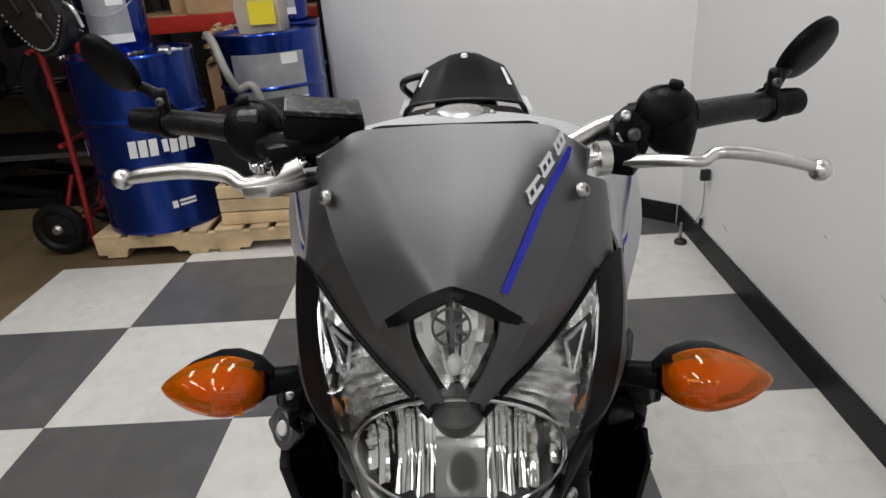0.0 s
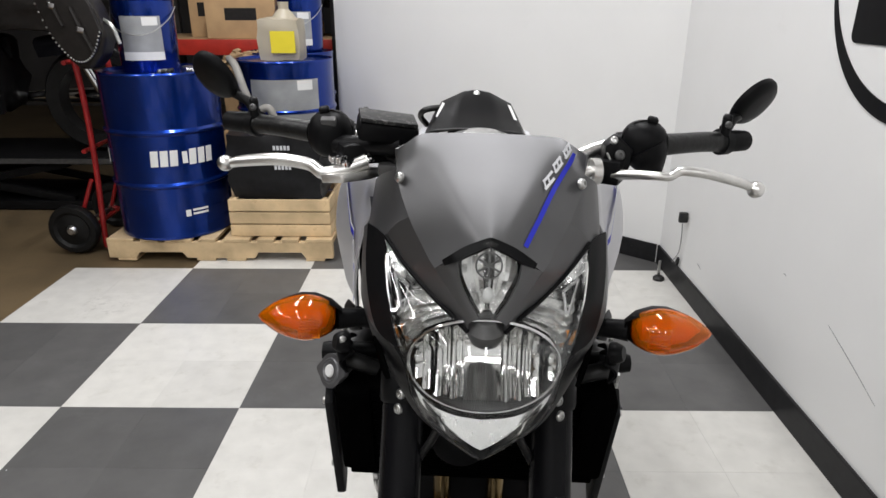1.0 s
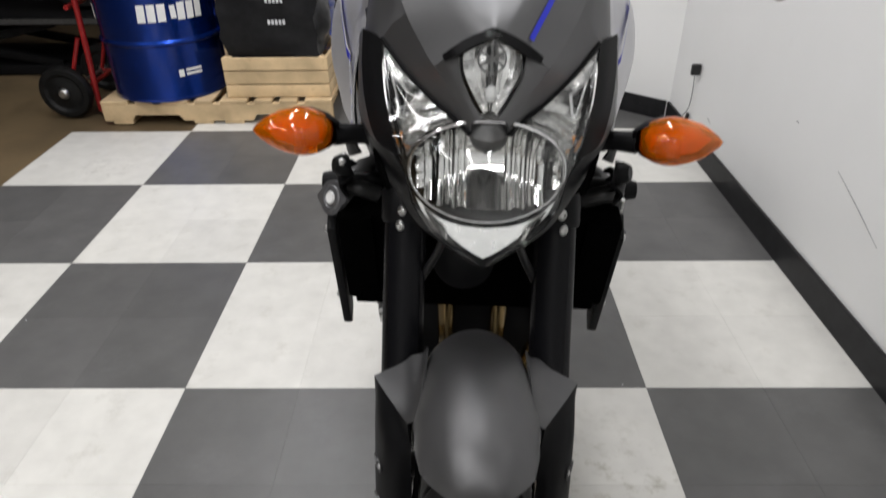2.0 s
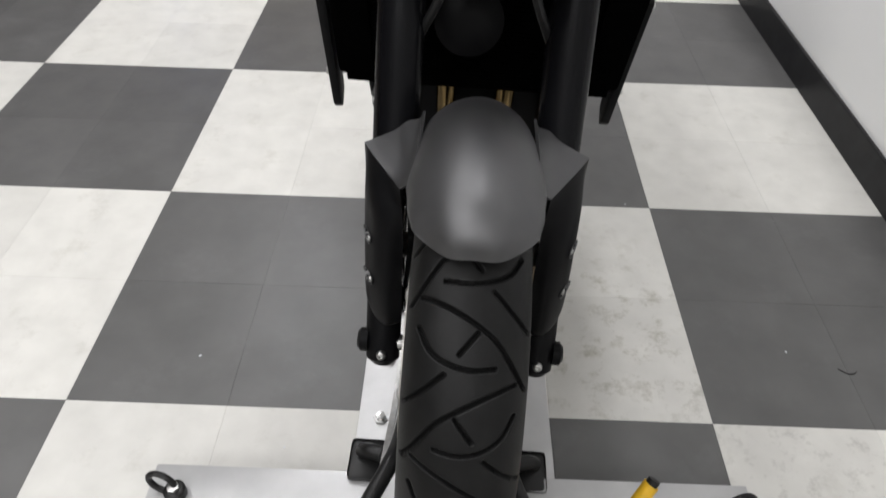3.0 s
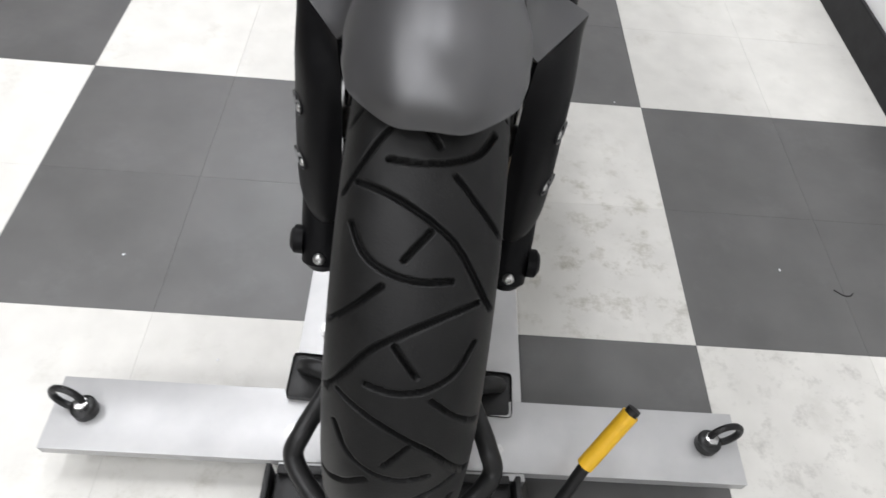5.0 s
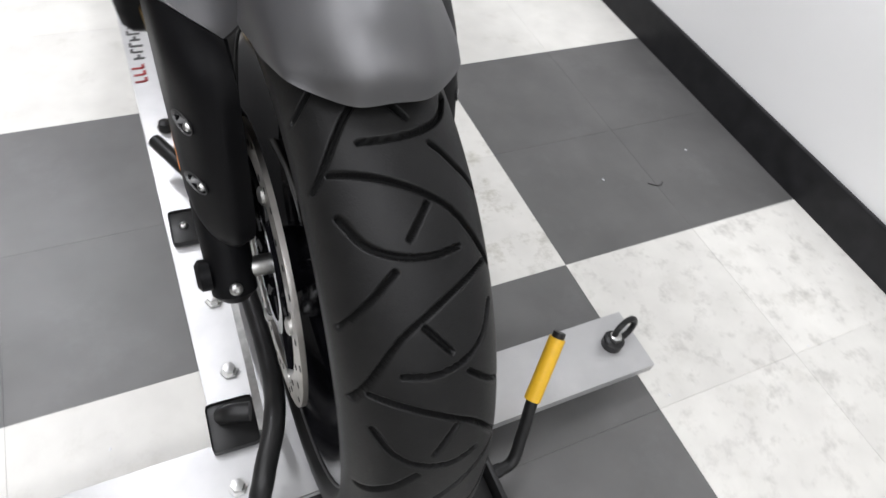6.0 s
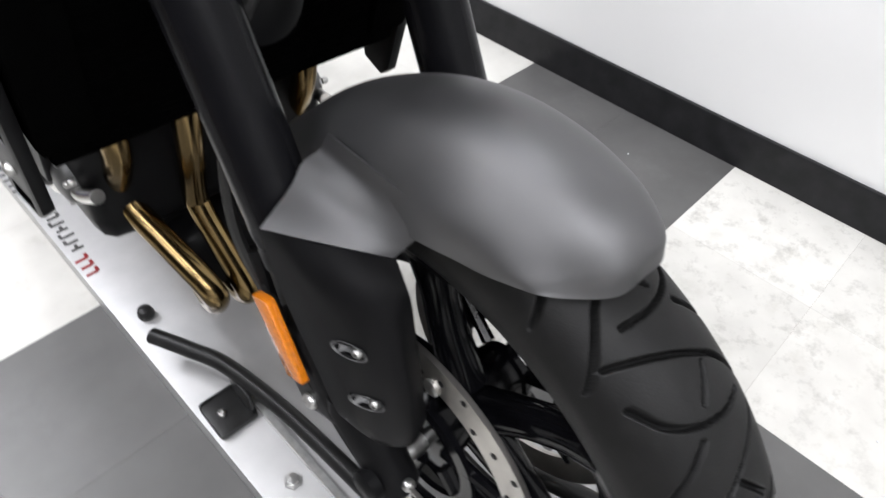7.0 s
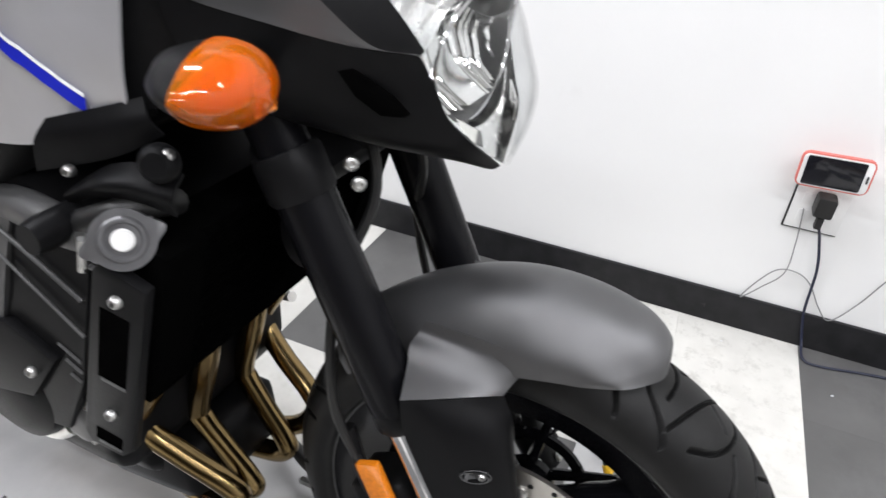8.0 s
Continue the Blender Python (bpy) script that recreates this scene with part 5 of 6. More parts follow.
    part("chin_reflector", surf(chin, 7, 8, 0.002), M_SATIN, lamp, "chrome chin reflector", angle=8)
    part("chin_step", surf([[(sx * 0.046, 0.085, 0.862), (sx * 0.052, 0.089, 0.866), (sx * 0.066, 0.100, 0.876)], [(sx * 0.040, 0.084, 0.846), (sx * 0.046, 0.087, 0.849), (sx * 0.056, 0.094, 0.858)]], 5, 6, 0.002), M_MIRROR, lamp, "small stepped chrome facet")
pl = [[(-0.004, 0.102, 1.0655), (0, 0.100, 1.0665), (0.004, 0.102, 1.0655)], [(-0.024, 0.105, 1.052), (0, 0.096, 1.052), (0.022, 0.105, 1.052)], [(-0.0315, 0.103, 1.038), (0, 0.091, 1.037), (0.029, 0.103, 1.038)], [(-0.029, 0.099, 1.020), (0, 0.086, 1.020), (0.028, 0.099, 1.020)], [(-0.018, 0.094, 1.000), (0, 0.083, 1.000), (0.017, 0.094, 1.000)], [(-0.007, 0.087, 0.984), (0, 0.081, 0.984), (0.007, 0.087, 0.984)]]
pos = part("position_lamp", surf(pl, 24, 16, 0.002), M_GLASS, bike, "clear position lamp with a round emblem")
for sx in (-1, 1):
    part("position_reflector", jitter(surf([[(sx * (0.2 + 0.72 * f) * abs(r[0][0]), r[0][1] * f + r[1][1] * (1 - f) + 0.030 - 0.016 * f * f, r[0][2]) for f in (0, 0.5, 1)] for r in pl], 12, 5, 0.0), 0.0016, 8 + sx), M_SATIN, pos, "faceted chrome reflector", angle=4)
part("position_back", jitter(surf([[(x * 0.25, y + 0.028, z) for x, y, z in r] for r in pl], 9, 5, 0.0), 0.0012, 4), M_MIRROR, pos, "faceted chrome back", angle=4)
part("position_bulb", blob(0.006, 0.006, 0.009, Matrix.Translation((0, 0.105, 1.004)), 1.0, 14), M_WHITE, pos, "small white bulb")
em = Matrix.Translation((-0.001, 0.096, 1.0415)) @ Euler((radians(72), 0, 0)).to_matrix().to_4x4()
part("emblem_ring", lathem([(0.0125, -0.001), (0.0142, -0.001), (0.0142, 0.001), (0.0125, 0.001)], em, 32, True), M_GREYP, pos, "grey round emblem")
for k in range(6):
    a = k * math.pi / 3 + math.pi / 6
    part("emblem_spoke", boxm(0.0024, 0.012, 0.001, em @ Matrix.Translation((0.0063 * math.cos(a), 0.0063 * math.sin(a), 0)) @ Matrix.Rotation(a - math.pi / 2, 4, "Z")), M_GREYP, pos, smooth=False)


# indicators
def half_lathe(profile, m, a0, a1, n=20, squash=1.0):
    bm = bmesh.new()
    rows = []
    for r, h in profile:
        rows.append([bm.verts.new(m @ Vector((r * math.cos(radians(a0 + (a1 - a0) * k / n)), r * squash * math.sin(radians(a0 + (a1 - a0) * k / n)), h))) for k in range(n + 1)])
    for a, b in zip(rows, rows[1:]):
        for k in range(n):
            bm.faces.new((a[k], a[k + 1], b[k + 1], b[k]))
    bmesh.ops.remove_doubles(bm, verts=bm.verts, dist=1e-6)
    return bm


for sx in (-1, 1):
    d = Vector((sx * 0.97, -0.16, 0.06)).normalized()
    zax = d
    xax = Vector((0, -1, 0.0))
    xax = (xax - zax * xax.dot(zax)).normalized()
    yax = zax.cross(xax)
    m = Matrix((xax, yax, zax)).transposed().to_4x4()
    m.translation = Vector((sx * 0.178, 0.205, 0.919))
    ind = part("indicator", half_lathe([(0.001, -0.002), (0.012, -0.002), (0.024, 0.012), (0.031, 0.032), (0.031, 0.050), (0.022, 0.074), (0.008, 0.094), (0.0008, 0.0985)], m @ Matrix.Diagonal((1.5, 1, 1, 1)), 80, 280, 24, 0.82), M_DARK, bike, "indicator with amber lens and black housing")
    lens = half_lathe([*zip(*[[q[k] for q in spline([(0.001, 0.006, 0), (0.013, 0.007, 0), (0.025, 0.016, 0), (0.0325, 0.034, 0), (0.032, 0.052, 0), (0.023, 0.076, 0), (0.009, 0.094, 0), (0.0008, 0.100, 0)], 40)] for k in (0, 1)])], m, -98, 98, 44, 0.86)
    shell(lens, 0.002)
    part("amber_lens", lens, M_ORANGE, ind, "glossy amber lens")
    part("inner_reflector", half_lathe([(0.001, 0.012), (0.020, 0.018), (0.026, 0.036), (0.026, 0.050), (0.018, 0.072), (0.001, 0.088)], m @ Matrix.Translation((-0.008, 0, 0)), -80, 80, 12, 0.8), M_AMBER, ind)
    for k in range(7):
        part("lens_rib", tubem([m @ Vector((0.0262, -0.015 + 0.004 * k, 0.024)), m @ Vector((0.0268, -0.015 + 0.004 * k, 0.050))], 0.0011, 5), M_REFLECT, ind)
        part("lens_rib", tubem([m @ Vector((0.0262, -0.016, 0.025 + 0.004 * k)), m @ Vector((0.0262, 0.010, 0.025 + 0.004 * k))], 0.0011, 5), M_REFLECT, ind)
    part("indicator_stalk", tubem([(sx * 0.135, 0.235, 0.905), (sx * 0.16, 0.225, 0.909), (sx * 0.185, 0.214, 0.912)], [0.017, 0.0125, 0.0125, 0.014], 18, 10), M_DARK, bike, "black rubber indicator stalk")

# handlebar and controls
def swept(x, y, z):
    """Sweeps the outer ends of the bar back, the brake side a little further."""
    k = max(0.0, abs(x) - 0.262)
    return (x, y + (0.012 if x < -0.2 else 0.0) + (0.17 if x < 0 else 0.08) * k, z - 0.01 * k)


bar_pts = [swept(-0.398, 0.475, 1.105), swept(-0.25, 0.418, 1.108), (-0.17, 0.42, 1.100), (-0.10, 0.395, 1.078), (0, 0.385, 1.07), (0.10, 0.395, 1.078), (0.17, 0.42, 1.100), (0.25, 0.418, 1.108), swept(0.392, 0.475, 1.105)]
hb = part("handlebar", tubem(bar_pts, 0.0112, 16, 80), M_ALU, bike, "silver tubular handlebar")
for sx in (-1, 1):
    part("grip", tubem([swept(sx * 0.250, 0.4185, 1.107), swept(sx * 0.26, 0.4215, 1.107), swept(sx * 0.32, 0.445, 1.1075), swept(sx * 0.352, 0.458, 1.106), swept(sx * 0.356, 0.4595, 1.106)], [0.0175, 0.016, 0.0150, 0.0150, 0.016, 0.0175], 20, 20), M_GRIP, hb, "black rubber grip")
    part("bar_end", tubem([swept(sx * 0.358, 0.460, 1.106), swept(sx * 0.372, 0.4655, 1.106), swept(sx * 0.374, 0.4665, 1.106), swept(sx * 0.3765, 0.467, 1.106), swept(sx * (0.398 if sx > 0 else 0.41), 0.477, 1.105)], [0.011, 0.016, 0.0150, 0.0165, 0.0165, 0.0155], 18), M_BLACK, hb)
    sw = part("switch_housing", blob(0.033, 0.031, 0.034, pose(sx * 0.224, 0.410, 1.109, 0, 0, -sx * 12), 0.88), M_DARK, hb, "black switch housing")
    part("switch_button", boxm(0.015, 0.011, 0.010, pose(sx * 0.231, 0.402, 1.144, 20, sx * 14, 0), 0.004, 3), M_BLACK, sw)
    part("housing_seam", tubem([(sx * 0.224 + 0.0335 * math.cos(radians(a)), 0.404, 1.109 + 0.0345 * math.sin(radians(a))) for a in range(0, 360, 20)], 0.0009, 6, None, False, True), M_SHADE_BLACK, sw)
    part("switch_collar", tubem([(sx * 0.190, 0.419, 1.104), (sx * 0.204, 0.4185, 1.106)], 0.019, 16), M_BLACK, sw)
    # bar-end mirror
    mirror_c = Vector((0.410, 0.50, 1.158)) if sx > 0 else Vector((-0.424, 0.50, 1.173))
    nrm = Vector((0.50, -0.70, -0.50) if sx > 0 else (-0.45, -0.74, -0.48)).normalized()
    mm = Matrix.Translation(mirror_c) @ nrm.to_track_quat("Z", "Y").to_matrix().to_4x4()
    mir = part("bar_end_mirror", lathem([(0.0008, 0.0075), (0.022, 0.0065), (0.035, 0.004), (0.0395, -0.001), (0.0405, -0.003), (0.0405, -0.009), (0.0375, -0.0095), (0.0375, -0.007), (0.0008, -0.007)], mm, 44), M_DARK, hb, "round black bar-end mirror")
    part("mirror_glass", lathem([(0.0008, -0.0078), (0.0372, -0.0078), (0.0372, -0.0072), (0.0008, -0.0072)], mm, 36), M_MIRROR, mir, "mirror glass")
    part("mirror_stem", tubem([swept(sx * 0.359, 0.462, 1.124), swept(sx * 0.374, 0.474, 1.138), tuple(mirror_c + Vector((-sx * 0.014, 0.01, -0.02)))], [0.009, 0.0075, 0.006], 12, 10), M_BLACK, mir)
    part("mirror_clamp", tubem([swept(sx * 0.352, 0.458, 1.106), swept(sx * 0.364, 0.463, 1.106)], 0.0200, 18), M_BLACK, mir)
    part("clamp_ear", boxm(0.014, 0.022, 0.036, pose(*swept(sx * 0.358, 0.456, 1.130), 0, 0, -sx * 20), 0.0065, 3), M_BLACK, mir)
    bolt(mir, "clamp_bolt", swept(sx * 0.356, 0.4445, 1.134), (0.1 * sx, -1, 0.1), 0.0055, 0.004, M_CAP)
# levers
lv = part("clutch_lever", tubem([(0.175, 0.372, 1.072), (0.205, 0.352, 1.078), (0.228, 0.340, 1.0805), (0.246, 0.338, 1.0805), (0.258, 0.341, 1.087), (0.272, 0.340, 1.088), (0.30, 0.338, 1.085), (0.345, 0.345, 1.073), (0.362, 0.349, 1.066)], [0.0078, 0.0066, 0.0060, 0.0060, 0.0064, 0.0066, 0.0068, 0.0066, 0.0058], 12, 48), M_ALU, hb, "polished aluminium clutch lever")
part("lever_ball", lathem([(0.0005, -0.0115), (0.0045, -0.0106), (0.0085, -0.008), (0.011, -0.004), (0.0117, 0), (0.011, 0.004), (0.0085, 0.008), (0.0045, 0.0106), (0.0005, 0.0115)], pose(0.367, 0.349, 1.064), 16), M_ALU, lv)
part("lever_perch", boxm(0.045, 0.042, 0.034, pose(0.172, 0.388, 1.075, 0, 0, -25), 0.005), M_DARK, hb)
part("adjuster_wheel", lathem([(0.004, -0.006), (0.0185, -0.006), (0.0185, 0.006), (0.004, 0.006)], Matrix.Translation((0.152, 0.372, 1.076)) @ Euler((0, radians(90), radians(10))).to_matrix().to_4x4(), 24), M_ALU, hb, "silver knurled cable adjuster")
part("adjuster_barrel", tubem([(0.12, 0.366, 1.073), (0.152, 0.372, 1.076)], 0.008, 12), M_ALU, hb)
part("clutch_cable", tubem([(0.125, 0.367, 1.073), (0.09, 0.35, 1.06), (0.07, 0.33, 1.0), (0.08, 0.36, 0.9)], 0.0045, 8, 20), M_CABLE, hb)
lv2 = part("brake_lever", tubem([(-0.165, 0.362, 1.082), (-0.20, 0.352, 1.070), (-0.225, 0.350, 1.066), (-0.245, 0.356, 1.076), (-0.29, 0.362, 1.080), (-0.34, 0.372, 1.074), (-0.362, 0.377, 1.069)], [0.0105, 0.0105, 0.0092, 0.0088, 0.0088, 0.0082, 0.007], 12, 40), M_ALU, hb, "polished aluminium brake lever")
part("lever_ball", lathem([(0.0005, -0.0115), (0.0045, -0.0106), (0.0085, -0.008), (0.011, -0.004), (0.0117, 0), (0.011, 0.004), (0.0085, 0.008), (0.0045, 0.0106), (0.0005, 0.0115)], pose(-0.371, 0.378, 1.068), 16), M_ALU, lv2)
part("lever_perch", boxm(0.075, 0.042, 0.030, pose(-0.172, 0.385, 1.090, 0, 0, 25), 0.008), M_BLACK, hb)
part("lever_adjuster", lathem([(0.001, -0.009), (0.011, -0.009), (0.011, 0.009), (0.001, 0.009)], pose(-0.192, 0.355, 1.077, 15, 0, 0), 16), M_CHROME, lv2)
mc = part("brake_reservoir", boxm(0.082, 0.052, 0.026, pose(-0.138, 0.372, 1.125, 8, 8, 14), 0.006), M_DARK, hb, "black brake fluid reservoir with a worn printed lid")
part("lid", boxm(0.078, 0.048, 0.006, pose(-0.1365, 0.370, 1.141, 8, 8, 14), 0.002), M_LID, mc, "worn black printed lid")
for dx, dy in ((-0.033, 0.018), (0.033, -0.018)):
    bolt(mc, "lid_screw", (-0.1365 + dx, 0.370 + dy, 1.1435 + dx * -0.12 + dy * 0.14), (0, -0.1, 1), 0.004, 0.002, M_CAP)
knuckle = part("lever_knuckle", plate([(-0.226, 0.340), (-0.196, 0.334), (-0.160, 0.350), (-0.146, 0.366), (-0.158, 0.378), (-0.185, 0.372), (-0.222, 0.360)], 0.013, pose(0, 0, 1.076, 0, -4, 0), 0.003), M_ALU, lv2, "polished lever knuckle")
bolt(knuckle, "pivot_bolt", (-0.163, 0.362, 1.083), (0, -0.15, 1), 0.009, 0.008, M_CHROME)
part("adjuster_star", plate([(0.011 * (1 + 0.16 * math.cos(6 * a)) * math.cos(a), 0.011 * (1 + 0.16 * math.cos(6 * a)) * math.sin(a)) for a in [k * math.pi / 18 for k in range(36)]], 0.009, pose(-0.203, 0.347, 1.088, 8, 0, 0), 0.0015), M_CHROME, knuckle, "chrome star adjuster")
part("perch_plate", plate([(-0.150, 0.358), (-0.112, 0.352), (-0.098, 0.372), (-0.125, 0.392), (-0.152, 0.384)], 0.016, pose(0, 0, 1.070), 0.003), M_GREYP, hb, "grey lever perch")
part("switch_clamp", tubem([(-0.196, 0.4205, 1.104), (-0.204, 0.4195, 1.106), (-0.214, 0.4175, 1.107)], [0.022, 0.0245, 0.023], 20), M_BLACK, hb)
part("switch_rocker", boxm(0.022, 0.012, 0.018, pose(-0.222, 0.388, 1.128, 25, 0, 0), 0.004), M_GREYP, hb)
perch = part("perch_block", plate([(0.160, 1.068), (0.196, 1.064), (0.202, 1.082), (0.206, 1.104), (0.182, 1.124), (0.166, 1.110)], 0.030, Matrix.Translation((0, 0.397, 0)) @ Matrix(((1, 0, 0, 0), (0, 0, -1, 0), (0, 1, 0, 0), (0, 0, 0, 1))), 0.004), M_BLACK, hb, "black clutch lever perch")
bolt(perch, "perch_bolt", (0.186, 0.381, 1.098), (0.1, -1, 0.2), 0.0075, 0.004, M_CAP)
bolt(perch, "perch_bolt", (0.176, 0.382, 1.118), (-0.2, -1, 0.5), 0.006, 0.004, M_STEEL)
part("cover_strip", boxm(0.003, 0.004, 0.034, pose(0.176, 0.379, 1.086, 0, -28, 0), 0.001), M_STEEL, perch)
part("switch_skirt", tubem([(0.225, 0.403, 1.104), (0.234, 0.400, 1.088), (0.242, 0.398, 1.074), (0.246, 0.397, 1.067)], [0.031, 0.026, 0.0135, 0.0065], 20, 12), M_DARK, hb, "pointed skirt of the switch housing")
part("master_cylinder", tubem([(-0.215, 0.392, 1.098), (-0.115, 0.36, 1.105)], [0.013, 0.015], 14), M_BLACK, hb)
for k, (x0, y0) in enumerate(((-0.12, 0.37), (-0.14, 0.39), (-0.19, 0.41))):
    part("control_cable", tubem([(x0, y0, 1.10), (x0 * 0.8, y0 - 0.02, 1.09), (-0.09 + 0.01 * k, 0.33, 1.05), (-0.06, 0.33, 0.96)], 0.0055, 8, 24), M_CABLE, hb)
part("instrument_pod", boxm(0.17, 0.05, 0.09, pose(0, 0.315, 1.085, -35, 0, 0), 0.015), M_DARK, bike, "black instrument pod behind the flyscreen")

# tank, seat and tail
tank_rows = [
    [(0, 0.345, 1.020), (0.09, 0.340, 1.022), (0.150, 0.332, 1.020), (0.172, 0.326, 0.975), (0.182, 0.330, 0.905), (0.181, 0.334, 0.866)],
    [(0, 0.45, 1.060), (0.09, 0.45, 1.060), (0.165, 0.45, 1.045), (0.186, 0.45, 1.000), (0.200, 0.45, 0.90), (0.200, 0.453, 0.813)],
    [(0, 0.62, 1.072), (0.09, 0.62, 1.068), (0.172, 0.62, 1.048), (0.236, 0.62, 1.005), (0.258, 0.62, 0.92), (0.244, 0.62, 0.835)],
    [(0, 0.86, 1.020), (0.06, 0.86, 1.012), (0.105, 0.86, 0.99), (0.135, 0.86, 0.95), (0.145, 0.86, 0.89), (0.140, 0.86, 0.83)],
]
tank = part("fuel_tank", surf(tank_rows, 30, 45, 0.003, True), M_SILVER, bike, "silver grey fuel tank with blue stripes")
part("filler_cap", lathem([(0.001, 0.012), (0.03, 0.012), (0.038, 0.010), (0.05, 0.010), (0.056, 0.005), (0.058, 0)], pose(0, 0.63, 1.061, 2, 0, 0), 40), M_CAP, tank, "round dark metal filler cap")
part("cap_lid", lathem([(0.001, 0.017), (0.030, 0.017), (0.034, 0.014), (0.034, 0.010)], pose(0, 0.63, 1.061, 2, 0, 0), 32), M_STEEL, tank, "bright lid of the filler cap")
for k in range(6):
    bolt(tank, "cap_bolt", (0.046 * math.cos(k * math.pi / 3), 0.63 + 0.046 * math.sin(k * math.pi / 3), 1.071), (0, 0, 1), 0.004, 0.003)
for sx in (-1, 1):
    pts = [p for r in [spline(c, 60) for c in zip(*[spline(r, 60) for r in tank_rows])] for p in r]
    line = []
    for yy, zz in spline([(0.368, 0.863), (0.407, 0.884), (0.439, 0.905), (0.468, 0.940), (0.505, 0.980), (0.545, 1.010)], 22):
        q = min(pts, key=lambda p: (p[1] - yy) ** 2 + (p[2] - zz) ** 2 - (0.0 if p[0] > 0.1 else -1))
        line.append(Vector((sx * q[0], yy, zz)))
    for mm, dz, wd in ((M_BLUE, 0.0, 0.0125), (M_LETTER, 0.0085, 0.003)):
        bm = bmesh.new()
        rows = [(bm.verts.new(p + Vector((sx * 0.0045, 0, dz - wd / 2))), bm.verts.new(p + Vector((sx * 0.0035, 0, dz + wd / 2)))) for p in line]
        for a, b in zip(rows, rows[1:]):
            bm.faces.new((a[0], a[1], b[1], b[0]))
        part("tank_stripe", bm, mm, tank, "bright blue stripe" if mm is M_BLUE else "pale stripe")
    part("intake_cover", surf([[(sx * 0.172, 0.325, 0.875), (sx * 0.186, 0.345, 0.868), (sx * 0.205, 0.40, 0.850)], [(sx * 0.178, 0.315, 0.86), (sx * 0.194, 0.345, 0.85), (sx * 0.213, 0.41, 0.83)], [(sx * 0.170, 0.310, 0.845), (sx * 0.192, 0.345, 0.825), (sx * 0.210, 0.42, 0.80)]], 12, 12, 0.003), M_DARK, bike, "black intake cover under the tank")
for sx in (-1, 1):
    part("inner_panel", surf([[(sx * 0.130, 0.27, 1.055), (sx * 0.150, 0.33, 1.040), (sx * 0.17, 0.40, 1.02)], [(sx * 0.145, 0.27, 0.97), (sx * 0.165, 0.33, 0.95), (sx * 0.185, 0.40, 0.93)], [(sx * 0.135, 0.27, 0.88), (sx * 0.160, 0.33, 0.86), (sx * 0.180, 0.40, 0.85)]], 12, 12, 0.003), M_BLACK, bike, "black inner panel behind the headlight")
seat_rows = [[(0, y, z), (w * 0.6, y, z - 0.008), (w, y, z - 0.05), (w * 0.9, y, z - 0.12)] for y, z, w in ((0.84, 0.90, 0.12), (1.0, 0.86, 0.15), (1.2, 0.88, 0.16), (1.28, 0.93, 0.155))]
part("rider_seat", surf(seat_rows, 16, 25, 0.004, True), M_LEATHER, bike, "black rider seat")
cowl_rows = [
    [(0, 1.22, 0.972), (0.07, 1.22, 0.968), (0.13, 1.24, 0.954), (0.150, 1.25, 0.92), (0.152, 1.25, 0.86)],
    [(0, 1.32, 0.998), (0.06, 1.32, 0.993), (0.122, 1.33, 0.972), (0.145, 1.34, 0.935), (0.155, 1.34, 0.87)],
    [(0, 1.43, 1.040), (0.045, 1.43, 1.034), (0.106, 1.44, 1.004), (0.130, 1.45, 0.962), (0.154, 1.46, 0.885)],
    [(0, 1.48, 1.043), (0.040, 1.49, 1.035), (0.100, 1.50, 1.005), (0.126, 1.51, 0.962), (0.150, 1.52, 0.89)],
    [(0, 1.72, 1.012), (0.03, 1.72, 1.008), (0.06, 1.72, 0.99), (0.08, 1.72, 0.96), (0.10, 1.72, 0.92)],
]
cowl = part("seat_cowl", surf(cowl_rows, 24, 41, 0.003, True, True), M_DARK, bike, "dark grey pillion seat cowl with pale plates")
bolt(cowl, "cowl_badge", (0, 1.428, 1.039), (0, -0.8, 0.6), 0.010, 0.005, M_STEEL)
# Black tube drawn for the shaded gap between cowl and seat.
part("cowl_gap_line", tubem([(-0.152, 1.248, 0.915), (-0.132, 1.236, 0.955), (-0.07, 1.217, 0.969), (0, 1.214, 0.973), (0.07, 1.217, 0.969), (0.132, 1.236, 0.955), (0.152, 1.248, 0.915)], 0.004, 8, 40), M_CABLE, cowl, "black line standing for the gap under the cowl")
part("seat_hump", surf([[(0, 1.205, 0.962), (0.07, 1.208, 0.958), (0.128, 1.226, 0.944), (0.146, 1.240, 0.91)], [(0, 1.19, 0.935), (0.08, 1.193, 0.932), (0.138, 1.212, 0.918), (0.155, 1.225, 0.88)], [(0, 1.16, 0.90), (0.08, 1.165, 0.895), (0.14, 1.19, 0.88), (0.16, 1.20, 0.85)]], 14, 25, 0.003, True), M_LEATHER, bike, "black padded seat hump")
for sx in (-1, 1):
    part("flank_mark", ribbon([Vector((sx * (0.150 + 0.012 * k / 4), 1.400 - 0.06 * k / 4, 0.935 - 0.025 * k / 4)) + Vector((0, -0.004, 0.004)) for k in range(5)], 0.016), M_LETTER, cowl, "pale mark on the tail flank")
for sx in (-1, 1):
    part("pale_plate", ribbon([Vector((sx * (0.096 + 0.016 * k / 4), 1.425 - 0.075 * k / 4, 1.004 - 0.030 * k / 4)) + Vector((0, -0.004, 0.004)) for k in range(5)], 0.011), M_WHITE, cowl, "small pale plate")
part("grab_loop", tubem([(-0.15, 1.5, 0.93), (-0.165, 1.44, 0.965), (-0.15, 1.40, 0.99), (-0.11, 1.42, 0.995), (-0.09, 1.5, 0.98)], 0.009, 10, 30), M_CABLE, bike, "black cable loop beside the tail")
